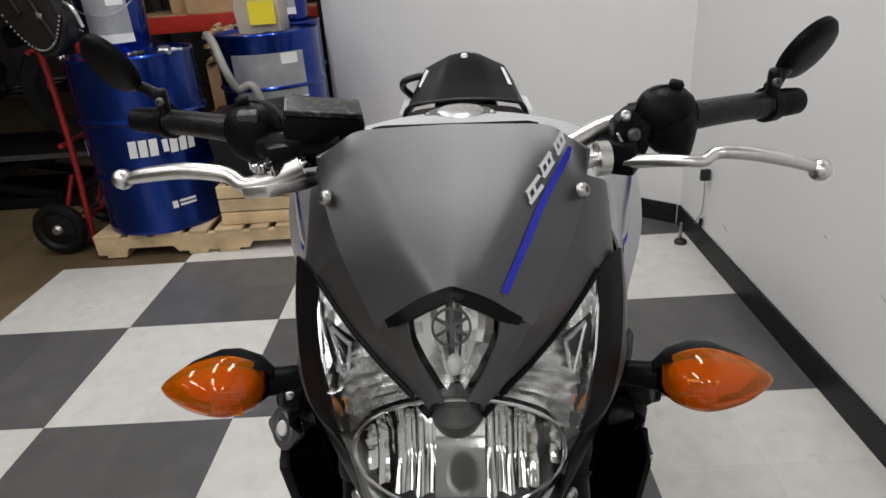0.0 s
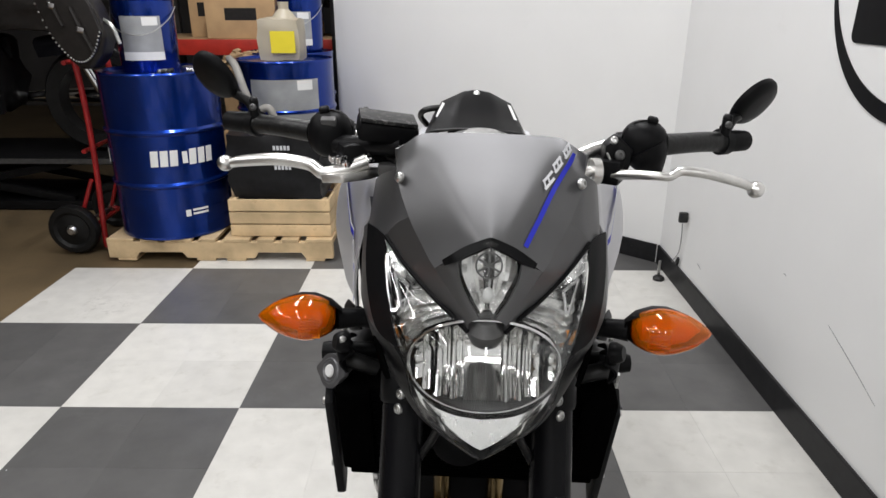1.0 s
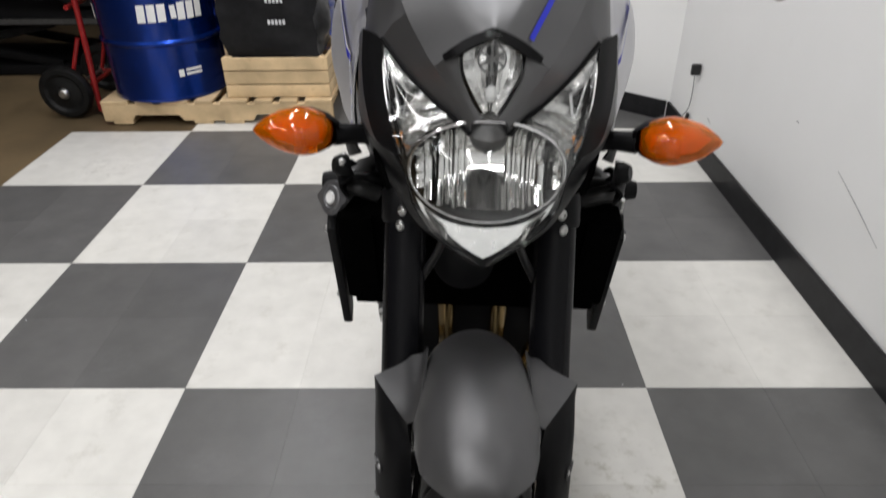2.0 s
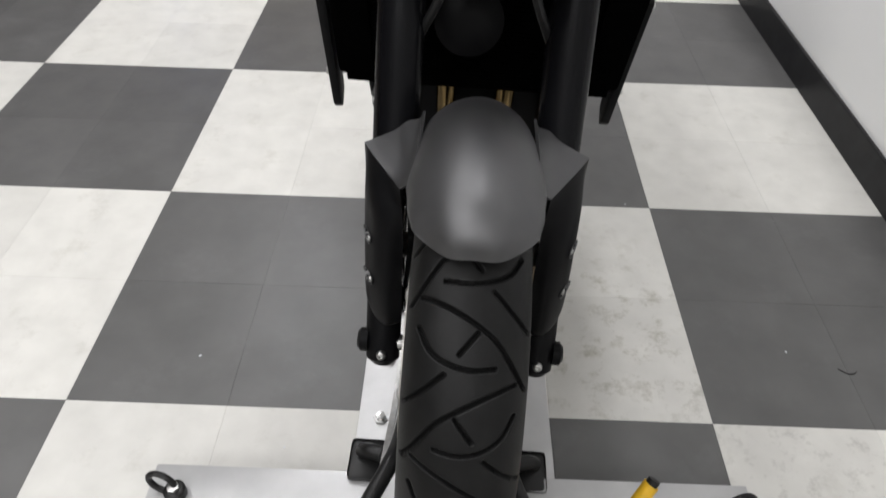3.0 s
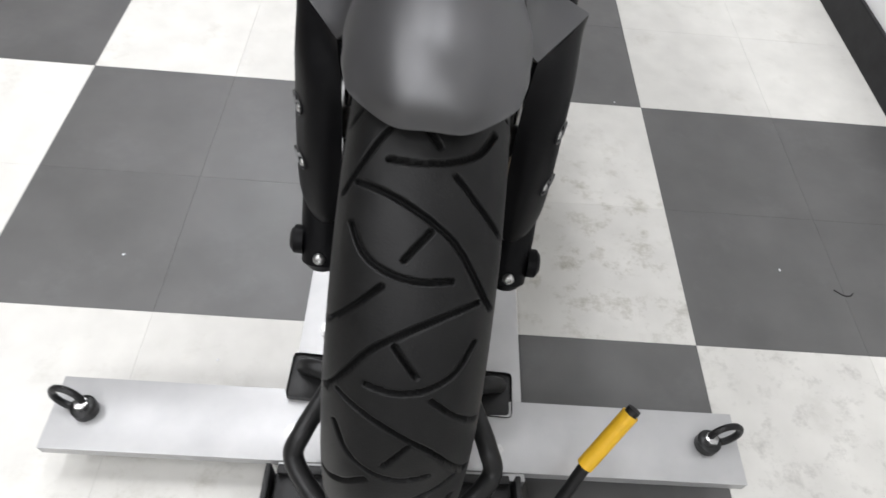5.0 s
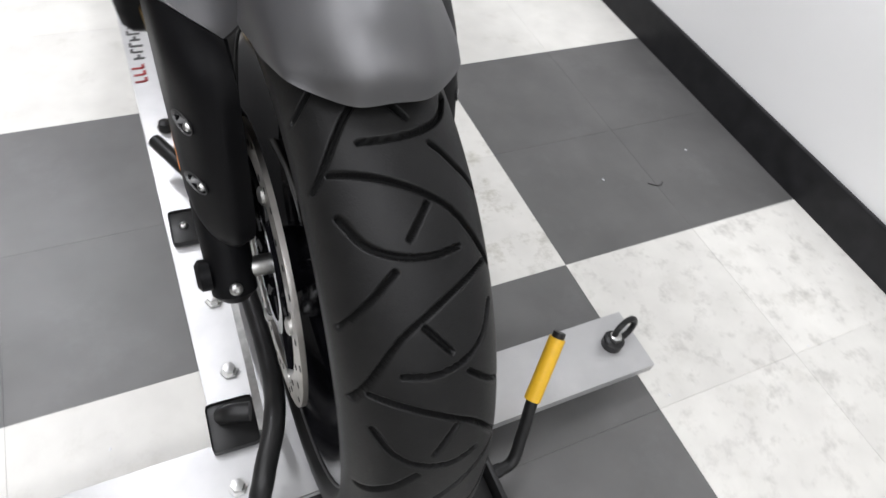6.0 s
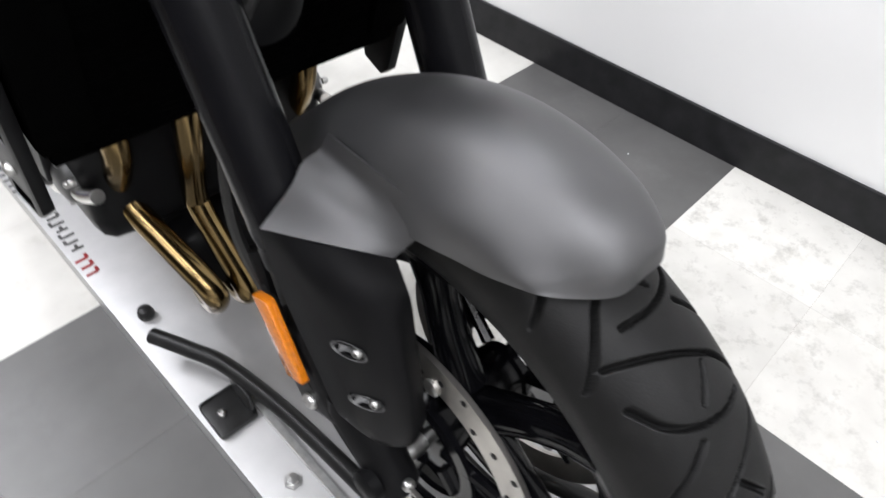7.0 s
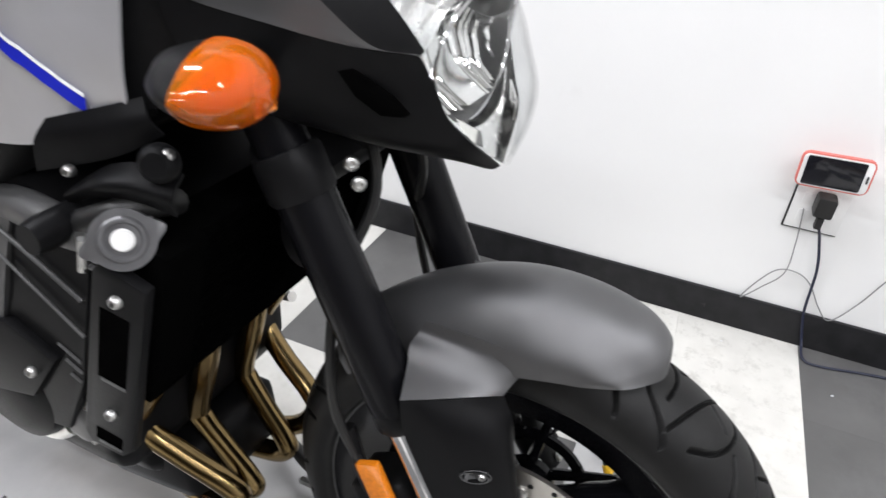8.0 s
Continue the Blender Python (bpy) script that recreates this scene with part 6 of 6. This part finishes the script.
part("rear_tyre", lathem([(0.22, -0.07), (0.28, -0.09), (0.315, -0.05), (0.32, 0), (0.315, 0.05), (0.28, 0.09), (0.22, 0.07)], Matrix.Translation((0, 1.46, 0.32)) @ Euler((0, radians(90), 0)).to_matrix().to_4x4(), 48, True), M_RUBBER, bike)
part("rear_rim", lathem([(0.225, -0.07), (0.19, -0.03), (0.03, -0.03), (0.03, 0.03), (0.19, 0.03), (0.225, 0.07)], Matrix.Translation((0, 1.46, 0.32)) @ Euler((0, radians(90), 0)).to_matrix().to_4x4(), 40), M_GLOSS, bike)
part("swingarm", boxm(0.24, 0.62, 0.07, pose(0, 1.18, 0.36, 4, 0, 0), 0.02), M_BLACK, bike)
part("subframe", surf([[(0, 0.9, 0.80), (0.10, 0.9, 0.80), (0.12, 0.9, 0.70)], [(0, 1.3, 0.86), (0.10, 1.3, 0.86), (0.12, 1.3, 0.78)], [(0, 1.7, 0.95), (0.06, 1.7, 0.94), (0.08, 1.7, 0.9)]], 10, 13, 0.006, True), M_BLACK, bike)

# engine, radiator and exhaust
# Hidden block added under the tank to stop light from behind.
part("light_block", boxm(0.24, 0.40, 0.20, pose(0, 0.60, 0.90), 0.03, 3), M_BLACK, bike, "unseen black block under the tank that stops light")
eng = part("engine", boxm(0.34, 0.40, 0.26, pose(0, 0.66, 0.46), 0.04, 3), M_BLACK, bike, "black engine block")
part("cylinder_head", boxm(0.36, 0.22, 0.24, pose(0, 0.56, 0.66, 30, 0, 0), 0.02), M_BLACK, eng)
for sx in (-1, 1):
    part("engine_cover", lathem([(0.001, 0.03), (0.05, 0.03), (0.075, 0.02), (0.085, 0.0)], Matrix.Translation((sx * 0.17, 0.62, 0.44)) @ Euler((0, radians(90 * sx), 0)).to_matrix().to_4x4(), 32), M_BLACK, eng)
    part("frame_spar", surf([[(sx * 0.10, 0.33, 0.93), (sx * 0.13, 0.36, 0.88), (sx * 0.11, 0.38, 0.83)], [(sx * 0.19, 0.52, 0.86), (sx * 0.205, 0.53, 0.80), (sx * 0.19, 0.54, 0.74)], [(sx * 0.20, 0.75, 0.78), (sx * 0.21, 0.74, 0.70), (sx * 0.20, 0.73, 0.62)], [(sx * 0.17, 0.95, 0.6), (sx * 0.18, 0.92, 0.52), (sx * 0.17, 0.88, 0.45)]], 16, 10, 0.012), M_BLACK, bike, "black frame spar")
    part("engine_hanger", surf([[(sx * 0.192, 0.50, 0.74), (sx * 0.195, 0.56, 0.74)], [(sx * 0.197, 0.55, 0.62), (sx * 0.20, 0.62, 0.62)], [(sx * 0.190, 0.60, 0.52), (sx * 0.195, 0.66, 0.52)]], 10, 4, 0.012), M_GREYP, bike)
for sx in (-1, 1):
    part("hose_arch", surf([[(sx * 0.200, 0.40, 0.770), (sx * 0.205, 0.36, 0.790), (sx * 0.200, 0.32, 0.795), (sx * 0.190, 0.288, 0.785)], [(sx * 0.208, 0.395, 0.784), (sx * 0.213, 0.355, 0.805), (sx * 0.208, 0.315, 0.812), (sx * 0.198, 0.282, 0.806)], [(sx * 0.190, 0.385, 0.797), (sx * 0.192, 0.35, 0.818), (sx * 0.188, 0.315, 0.826), (sx * 0.180, 0.285, 0.822)]], 12, 20, 0.004), M_DARK, bike, "black plastic hose cover")
    part("plate_edge", tubem([(sx * 0.196, 0.56, 0.720), (sx * 0.196, 0.50, 0.692), (sx * 0.195, 0.428, 0.651)], 0.0028, 8, 12), M_GREYP, bike, "thin grey line along the frame plate edge")
    part("plate_edge", tubem([(sx * 0.196, 0.58, 0.70), (sx * 0.196, 0.53, 0.665), (sx * 0.195, 0.439, 0.601)], 0.0022, 8, 12), M_GREYP, bike, "thin grey line along the frame plate edge")
    part("lower_cover", side_plate([(0.49, 0.55), (0.56, 0.58), (0.66, 0.54), (0.66, 0.44), (0.55, 0.47)], sx * 0.196, 0.014, 0.005), M_DARK, bike, "black crankcase side cover")
    for yy, zz, rr in ((0.529, 0.523, 0.007), (0.383, 0.809, 0.0055), (0.50, 0.455, 0.005), (0.47, 0.445, 0.005), (0.56, 0.475, 0.005)):
        bolt(bike, "engine_bolt", (sx * (0.205 if zz > 0.5 else 0.172), yy, zz), (sx, -0.2, 0.1), rr, 0.008)
    part("coolant_pipe", tubem([(sx * 0.162, 0.515, 0.430), (sx * 0.170, 0.48, 0.42), (sx * 0.160, 0.445, 0.432)], 0.009, 12, 12), M_ALU, bike, "bare metal pipe stub")
for sx in (-1, 1):
    part("frame_plate", side_plate([(0.40, 0.73), (0.47, 0.75), (0.78, 0.66), (0.80, 0.48), (0.62, 0.40), (0.52, 0.42), (0.47, 0.52)], sx * 0.185, 0.01, 0.003), M_BLACK, bike, "black frame side plate")
# radiator core leaning forward at the top
RAD = Matrix.Translation((0, 0.352, 0.632)) @ Euler((radians(16), 0, 0)).to_matrix().to_4x4()
rad = part("radiator", boxm(0.40, 0.04, 0.215, RAD @ pose(0, 0, 0.0275), 0.004), M_SHADE_BLACK, bike, "black radiator with fine fins")
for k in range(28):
    part("radiator_fin", boxm(0.34, 0.003, 0.0022, RAD @ pose(0, -0.0205, -0.072 + k * 0.0072)), M_SHADE_BLACK, rad, smooth=False)
for sx in (-1, 1):
    def on_side(dy, dz, dx=0.0):
        return RAD @ Matrix.Translation((sx * (0.212 + dx) - (0.010 if sx < 0 else 0), dy, dz)) @ Euler((0, 0, radians(-6 * sx))).to_matrix().to_4x4()
    frame_pts = [(-0.026, 0.105), (0.022, 0.112), (0.028, 0.10), (0.034, -0.135), (0.026, -0.150), (-0.014, -0.148), (-0.026, -0.13)]
    sh = part("radiator_shroud", plate(frame_pts, 0.014, on_side(0, 0) @ YZ, 0.004), M_BLACK, rad, "black slotted radiator side plate")
    for dz, hh in ((0.015, 0.095), (-0.126, 0.020)):
        # Near-black blocks stand in for the shaded depth of the slots.
        part("slot_shade", boxm(0.004, 0.032, hh, on_side(0.002, dz, 0.0058), 0.0012), M_SHADE_BLACK, sh)
        part("slot_lip", boxm(0.003, 0.028, 0.004, on_side(0, dz - hh / 2 - 0.002, 0.0066), 0.001), M_CAP, sh)
    for dz in (0.080, -0.082):
        bolt(sh, "plate_bolt", on_side(0.0, dz, 0.006).translation, (sx, -0.1, 0), 0.0065, 0.008)
    part("radiator_tank", boxm(0.055, 0.05, 0.19, RAD @ pose(sx * 0.182, -0.006, 0.04), 0.01), M_SHADE_BLACK, rad, "black radiator end tank")
    part("frame_slider", tubem([(sx * 0.15, 0.40, 0.76), (sx * 0.235, 0.398, 0.757), (sx * 0.247, 0.398, 0.757)], [0.015, 0.0165, 0.0165, 0.014], 18), M_DARK, bike, "black frame slider")
    part("hose", tubem([(sx * 0.15, 0.33, 0.77), (sx * 0.185, 0.325, 0.785), (sx * 0.205, 0.35, 0.775), (sx * 0.2, 0.42, 0.74)], 0.013, 12, 24), M_CABLE, bike, "black coolant hose")
cap_d = Vector((-0.66, -0.66, 0.36)).normalized()
cm = Matrix.Translation((-0.217, 0.322, 0.767)) @ cap_d.to_track_quat("Z", "Y").to_matrix().to_4x4()
star = [(r * math.cos(a), r * math.sin(a)) for a, r in [(k * 2 * math.pi / 72, 0.0262 * (1 + 0.34 * max(0, math.cos(2 * (k * 2 * math.pi / 72) - 0.5)) ** 7)) for k in range(72)]]
part("radiator_cap", plate(star, 0.008, cm, 0.0015), M_PRESS, bike, "grey pressed metal radiator cap")
part("cap_ridge", lathem([(0.013, 0.0035), (0.0155, 0.0062), (0.018, 0.0062), (0.0205, 0.0035)], cm, 32, True), M_PRESS, bike)
part("cap_disc", lathem([(0.0005, 0.0075), (0.0085, 0.0075), (0.0098, 0.005), (0.0005, 0.005)], cm, 20), M_WHITE, bike)
part("filler_neck", tubem([cm @ Vector((0, 0, -0.006)), cm @ Vector((0, 0, -0.03)), cm @ Vector((0.0, 0.0, -0.06))], [0.021, 0.017, 0.017], 16), M_GREYP, bike)
for sx in (-1, 1):
    part("filler_hose", tubem([(sx * 0.196, 0.345, 0.757), (sx * 0.203, 0.387, 0.745), (sx * 0.203, 0.425, 0.746), (sx * 0.196, 0.47, 0.744), (sx * 0.18, 0.53, 0.73)], [0.0165, 0.017, 0.018, 0.018, 0.017], 18, 24), M_GREYP, bike, "grey rubber coolant hose")
    clamp = part("hose_clamp", lathem([(0.0178, -0.006), (0.0192, -0.006), (0.0192, 0.006), (0.0178, 0.006)], Matrix.Translation((sx * 0.200, 0.372, 0.7475)) @ Vector((0, 0.95, -0.2)).to_track_quat("Z", "Y").to_matrix().to_4x4(), 28, True), M_STEEL, bike, "zinc hose clamp")
    part("clamp_screw", tubem([(sx * 0.2215, 0.366, 0.756), (sx * 0.2225, 0.374, 0.722)], 0.0045, 10), M_STEEL, clamp)
    part("clamp_band", boxm(0.006, 0.010, 0.012, pose(sx * 0.222, 0.370, 0.733, 12, 0, 0), 0.0015), M_STEEL, clamp)
    part("shroud_lip", tubem([(sx * 0.2205, 0.368, 0.7275), (sx * 0.2205, 0.342, 0.7265), (sx * 0.2205, 0.3185, 0.7245)], 0.0026, 8, 10), M_PRESS, bike, "thin grey metal lip of the side plate")
    part("frame_mount", lathem([(0.0005, 0.010), (0.010, 0.010), (0.012, 0.008), (0.014, 0.004), (0.016, 0.0), (0.016, -0.008)], Matrix.Translation((sx * 0.196, 0.293, 0.834)) @ Vector((sx * 0.85, -0.45, 0.25)).to_track_quat("Z", "Y").to_matrix().to_4x4(), 24), M_BLACK, bike, "black rubber frame mount")
    part("case_cover", lathem([(0.0005, 0.020), (0.016, 0.020), (0.030, 0.016), (0.036, 0.008), (0.038, 0.0), (0.038, -0.02)], Matrix.Translation((sx * 0.165, 0.515, 0.425)) @ Euler((0, radians(90 * sx), 0)).to_matrix().to_4x4(), 28), M_CAP, bike, "grey metal case cover")
    for k in range(5):
        a = radians(72 * k + 20)
        bolt(bike, "case_bolt", (sx * 0.176, 0.515 + 0.031 * math.cos(a), 0.425 + 0.031 * math.sin(a)), (sx, 0, 0), 0.0045, 0.006)
    part("water_pipe", tubem([(sx * 0.17, 0.545, 0.395), (sx * 0.172, 0.575, 0.372), (sx * 0.17, 0.62, 0.362), (sx * 0.165, 0.68, 0.360)], 0.011, 14, 20), M_ALU, bike, "polished water pipe")
    for y0, z0, ln in ((0.478, 0.560, 0.030), (0.476, 0.542, 0.022), (0.478, 0.524, 0.014)):
        part("cast_rib", tubem([(sx * 0.1905, y0 - ln / 2, z0 - ln * 0.25), (sx * 0.1905, y0 + ln / 2, z0 + ln * 0.25)], 0.0022, 6), M_GREYP, bike)
for k, hx in enumerate((-0.125, -0.048, 0.048, 0.125)):
    if abs(hx) > 0.1:
        path = [(hx, 0.47, 0.60), (hx, 0.435, 0.56), (hx, 0.442, 0.48), (hx * 1.02, 0.478, 0.412), (hx, 0.472, 0.382), (hx * 0.9, 0.428, 0.345), (hx * 0.8, 0.374, 0.310), (hx * 0.74, 0.358, 0.28), (hx * 0.66, 0.42, 0.225), (hx * 0.4, 0.62, 0.21)]
    else:
        path = [(hx, 0.46, 0.60), (hx, 0.415, 0.565), (hx, 0.425, 0.48), (hx, 0.456, 0.372), (hx, 0.450, 0.342), (hx * 0.95, 0.420, 0.300), (hx * 0.9, 0.386, 0.256), (hx * 0.85, 0.380, 0.230), (hx * 0.8, 0.43, 0.210), (hx * 0.4, 0.62, 0.21)]
    part("header_pipe", tubem(path, 0.0165, 18, 60), M_GOLD, bike, "heat-tinted bronze exhaust header")
part("collector", tubem([(0, 0.58, 0.22), (0, 0.9, 0.21)], [0.07, 0.08], 20), M_GOLD, bike)
part("oil_filter", lathem([(0.001, 0), (0.034, 0), (0.036, 0.006), (0.036, 0.07), (0.001, 0.07)], Matrix.Translation((0, 0.48, 0.40)) @ Euler((radians(-80), 0, 0)).to_matrix().to_4x4(), 24), M_BLACK, eng)
part("oil_pan", boxm(0.19, 0.20, 0.11, pose(0, 0.525, 0.255, -8, 0, 0), 0.03, 3), M_BLACK, eng)
part("sump", boxm(0.22, 0.34, 0.10, pose(0, 0.66, 0.30), 0.03, 3), M_BLACK, eng)
part("horn", lathem([(0.001, 0.012), (0.03, 0.012), (0.045, 0.004), (0.045, -0.01), (0.001, -0.012)], Matrix.Translation((-0.02, 0.27, 0.70)) @ Euler((radians(70), 0, 0)).to_matrix().to_4x4(), 28), M_BLACK, bike)
bolt(bike, "frame_bolt", (-0.19, 0.288, 0.840), (-0.8, -0.5, 0.2), 0.0065, 0.009)



# ---- wheel chock stand under the front wheel ----
RAIL_Z = 0.062
stand = thing("wheel_chock", pose(0, 0, 0), "silver wheel chock stand with a black tube cradle", "wheel chock")


def channel(sx, sy, top, lip, m, th=0.004):
    """A folded channel, open below."""
    bm = bmesh.new()
    box(bm, sx, sy, th, m @ pose(0, 0, top - th / 2), 0.0015, 2)
    for s in (-1, 1):
        box(bm, sx, th, lip, m @ pose(0, s * (sy / 2 - th / 2), top - lip / 2 - 0.001), 0.0015, 1)
    return bm


rail = part("rail", channel(2.5, 0.336, RAIL_Z, 0.058, pose(0.1225, 0.985, 0, 0, 0, 90)), M_RAIL, stand, "silver powder-coated base rail")
cross = part("cross_bar", channel(0.968, 0.104, RAIL_Z + 0.004, 0.018, pose(0.119, -0.203, 0)), M_RAIL, stand, "silver cross bar with tie-down eyes")
part("cross_bar_foot", boxm(0.80, 0.062, 0.046, pose(0.119, -0.190, 0.023), 0.003), M_RAIL, stand)
for ex in (-0.318, 0.555):
    s = -1 if ex < 0 else 1
    u, n = Vector((s * 0.87, 0.10, 0.48)).normalized(), Vector((-s * 0.17, 0.97, -0.18)).normalized()
    v = n.cross(u).normalized()
    u = v.cross(n)
    mid_eye = Vector((ex + s * 0.004, -0.198, RAIL_Z + 0.022)) + u * 0.017
    e = part("tie_down_eye", tubem([mid_eye + u * 0.022 * math.cos(a) + v * 0.0195 * math.sin(a) for a in [k * 2 * math.pi / 28 for k in range(28)]], 0.0050, 8, closed=True), M_STAND, stand, "black steel tie-down eye")
    part("eye_hub", lathem([(0.001, 0.0), (0.017, 0), (0.017, 0.014), (0.013, 0.017), (0.001, 0.017)], pose(ex, -0.200, RAIL_Z + 0.004), 20), M_STAND, e)
    part("eye_bolt", lathem([(0.001, 0.0), (0.0095, 0), (0.0095, 0.008), (0.004, 0.010), (0.001, 0.010)], pose(ex, -0.200, RAIL_Z + 0.021), 6), M_STEEL, e, "zinc hex bolt")


def bl(p):
    return BIKE @ Vector(p)


half = [(-0.158, 0.495, 0.115), (-0.128, 0.43, 0.118), (-0.104, 0.37, 0.12), (-0.084, 0.25, 0.125), (-0.075, 0.10, 0.140), (-0.076, -0.02, 0.165), (-0.088, -0.09, 0.192), (-0.112, -0.145, 0.182), (-0.120, -0.172, 0.160), (-0.085, -0.215, 0.150), (-0.045, -0.243, 0.147)]
full = half + [(0, -0.252, 0.147)] + [(-x, y, z) for x, y, z in half[::-1]]
part("cradle_tube", tubem([bl(p) for p in full], 0.0125, 14, 150), M_STAND, stand, "glossy black steel cradle tube")
for sx in (-1, 1):
    part("side_strap", tubem([bl((sx * 0.098, 0.40, 0.085)), bl((sx * 0.096, 0.1, 0.10)), bl((sx * 0.10, -0.08, 0.15))], 0.007, 4, 20), M_STEEL, stand, "perforated steel strap")
    for yy, zz in ((-0.022, 0.0), (0.335, 0.0)):
        br = part("bracket_plate", boxm(0.062, 0.07, 0.006, BIKE @ pose(sx * 0.132, yy, RAIL_Z + 0.006 + zz), 0.008, 2), M_STAND, stand, "black bracket plate")
        if yy < 0:
            part("bracket_tube", tubem([bl((sx * 0.145, yy + 0.012, RAIL_Z + 0.014)), bl((sx * 0.130, yy + 0.004, RAIL_Z + 0.030)), bl((sx * 0.108, yy - 0.002, RAIL_Z + 0.034))], [0.011, 0.013, 0.013], 12, 8), M_STAND, br)
        else:
            bolt(br, "bracket_bolt", bl((sx * 0.142, yy, RAIL_Z + 0.009)), (0, 0, 1), 0.007, 0.006)
            part("bracket_web", boxm(0.006, 0.06, 0.05, BIKE @ pose(sx * 0.106, yy, RAIL_Z + 0.03), 0.002), M_STAND, br)
    for yy in (0.06, -0.105, 0.184):
        part("rail_bolt", lathem([(0.001, 0.0), (0.0125, 0), (0.0125, 0.003), (0.0085, 0.003), (0.0085, 0.011), (0.001, 0.012)], BIKE @ pose(sx * (0.122 if yy > -0.1 else 0.142), yy, RAIL_Z), 6), M_STEEL, stand)
    part("rail_knob", lathem([(0.001, 0.0), (0.013, 0), (0.014, 0.006), (0.011, 0.016), (0.005, 0.019), (0.001, 0.019)], BIKE @ pose(sx * 0.138, 0.585, RAIL_Z), 12), M_STAND, stand, "black rail end bolt")
# front hinge box and foot lever
fb = part("hinge_box", boxm(0.318, 0.13, 0.062, pose(0.112, -0.335, 0.033), 0.004), M_STAND, stand, "black steel hinge box")
part("hinge_lip", boxm(0.31, 0.012, 0.012, pose(0.112, -0.268, 0.07), 0.002), M_STAND, fb)
for sx in (-1, 1):
    part("hinge_cheek", boxm(0.008, 0.12, 0.085, pose(0.112 + sx * 0.165, -0.325, 0.045), 0.003), M_STAND, fb)
    part("cheek_bolt", lathem([(0.001, 0), (0.010, 0), (0.010, 0.016), (0.001, 0.016)], Matrix.Translation((0.112 + sx * 0.169, -0.315, 0.062)) @ Euler((0, radians(90 * sx), 0)).to_matrix().to_4x4(), 6), M_STAND, fb)
    part("cradle_foot", surf([[bl((sx * 0.10, -0.20, 0.15)), bl((sx * 0.085, -0.22, 0.148))], [bl((sx * 0.10, -0.215, 0.09)), bl((sx * 0.09, -0.235, 0.09))], [bl((sx * 0.098, -0.215, 0.05)), bl((sx * 0.095, -0.225, 0.05))]], 8, 4, 0.006), M_STAND, fb)
lever = part("foot_lever", tubem([(0.285, -0.315, 0.062), (0.315, -0.312, 0.066), (0.335, -0.290, 0.095), (0.352, -0.268, 0.125), (0.362, -0.256, 0.140)], 0.0085, 12, 24), M_STAND, stand, "black bent foot lever")
part("lever_grip", tubem([(0.356, -0.262, 0.131), (0.403, -0.216, 0.195)], [0.0115, 0.0115], 14), M_YELLOW, lever, "yellow rubber grip")
part("lever_tip", tubem([(0.402, -0.217, 0.194), (0.407, -0.212, 0.201)], 0.009, 10), M_STAND, lever)
# print on the rail
for yy, n, mm, xx in ((0.625, 3, M_RED, -0.030), (0.70, 9, M_GREYP, -0.022), (0.91, 4, M_RED, -0.008), (0.93, 5, M_GREYP, -0.036)):
    rnd = random.Random(n)
    for k in range(n):
        part("print_mark", boxm(0.026 * rnd.uniform(0.7, 1), 0.006, 0.0008, pose(xx, yy + k * 0.0215, RAIL_Z + 0.0006)), mm, stand, smooth=False)
        part("print_mark", boxm(0.006, 0.013, 0.0008, pose(xx + rnd.choice((-0.011, 0.0, 0.011)), yy + k * 0.0215 + 0.006, RAIL_Z + 0.0006)), mm, stand, smooth=False)

# ---- crumbs and a hair on the floor ----
crumbs = bmesh.new()
rnd = random.Random(3)
for x, y, r in ((-0.387, 0.11, 0.003), (0.805, 0.172, 0.0028), (-0.18, -0.08, 0.0022), (1.028, -0.679, 0.004), (0.64, -0.29, 0.002), (-0.732, 0.381, 0.002), (0.55, 0.62, 0.002), (-1.2, 0.9, 0.0025), (0.95, -0.3, 0.002), (1.12, -0.42, 0.003), (1.05, 0.2, 0.0025), (0.72, -0.5, 0.002)):
    bmesh.ops.create_icosphere(crumbs, subdivisions=1, radius=r, matrix=pose(x, y, r * 0.5, 0, 0, rnd.uniform(0, 180)) @ Matrix.Diagonal((1.2, 0.8, 0.5, 1)))
tagged(part("crumbs", crumbs, M_LETTER), "pale grit and crumbs lying on the floor tiles", "grit", kind="stuff")
tagged(part("loose_thread", tubem([(0.897, 0.135, 0.001), (0.912, 0.124, 0.001), (0.925, 0.124, 0.001), (0.932, 0.130, 0.001)], 0.0012, 6, 14), M_CABLE), "short black thread lying on a dark tile", "thread")

# ---- vinyl floor tiles ----
def tile_mesh(name, material):
    bm = boxm(T - 0.0003, T - 0.0003, 0.006, pose(0, 0, -0.003), 0.0002, 1)
    me = bpy.data.meshes.new(name)
    bm.to_mesh(me)
    bm.free()
    me.materials.append(material)
    return me


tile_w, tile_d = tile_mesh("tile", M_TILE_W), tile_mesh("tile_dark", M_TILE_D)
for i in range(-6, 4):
    # Southern rows lie out of view, added so the paint reflects neutral checks.
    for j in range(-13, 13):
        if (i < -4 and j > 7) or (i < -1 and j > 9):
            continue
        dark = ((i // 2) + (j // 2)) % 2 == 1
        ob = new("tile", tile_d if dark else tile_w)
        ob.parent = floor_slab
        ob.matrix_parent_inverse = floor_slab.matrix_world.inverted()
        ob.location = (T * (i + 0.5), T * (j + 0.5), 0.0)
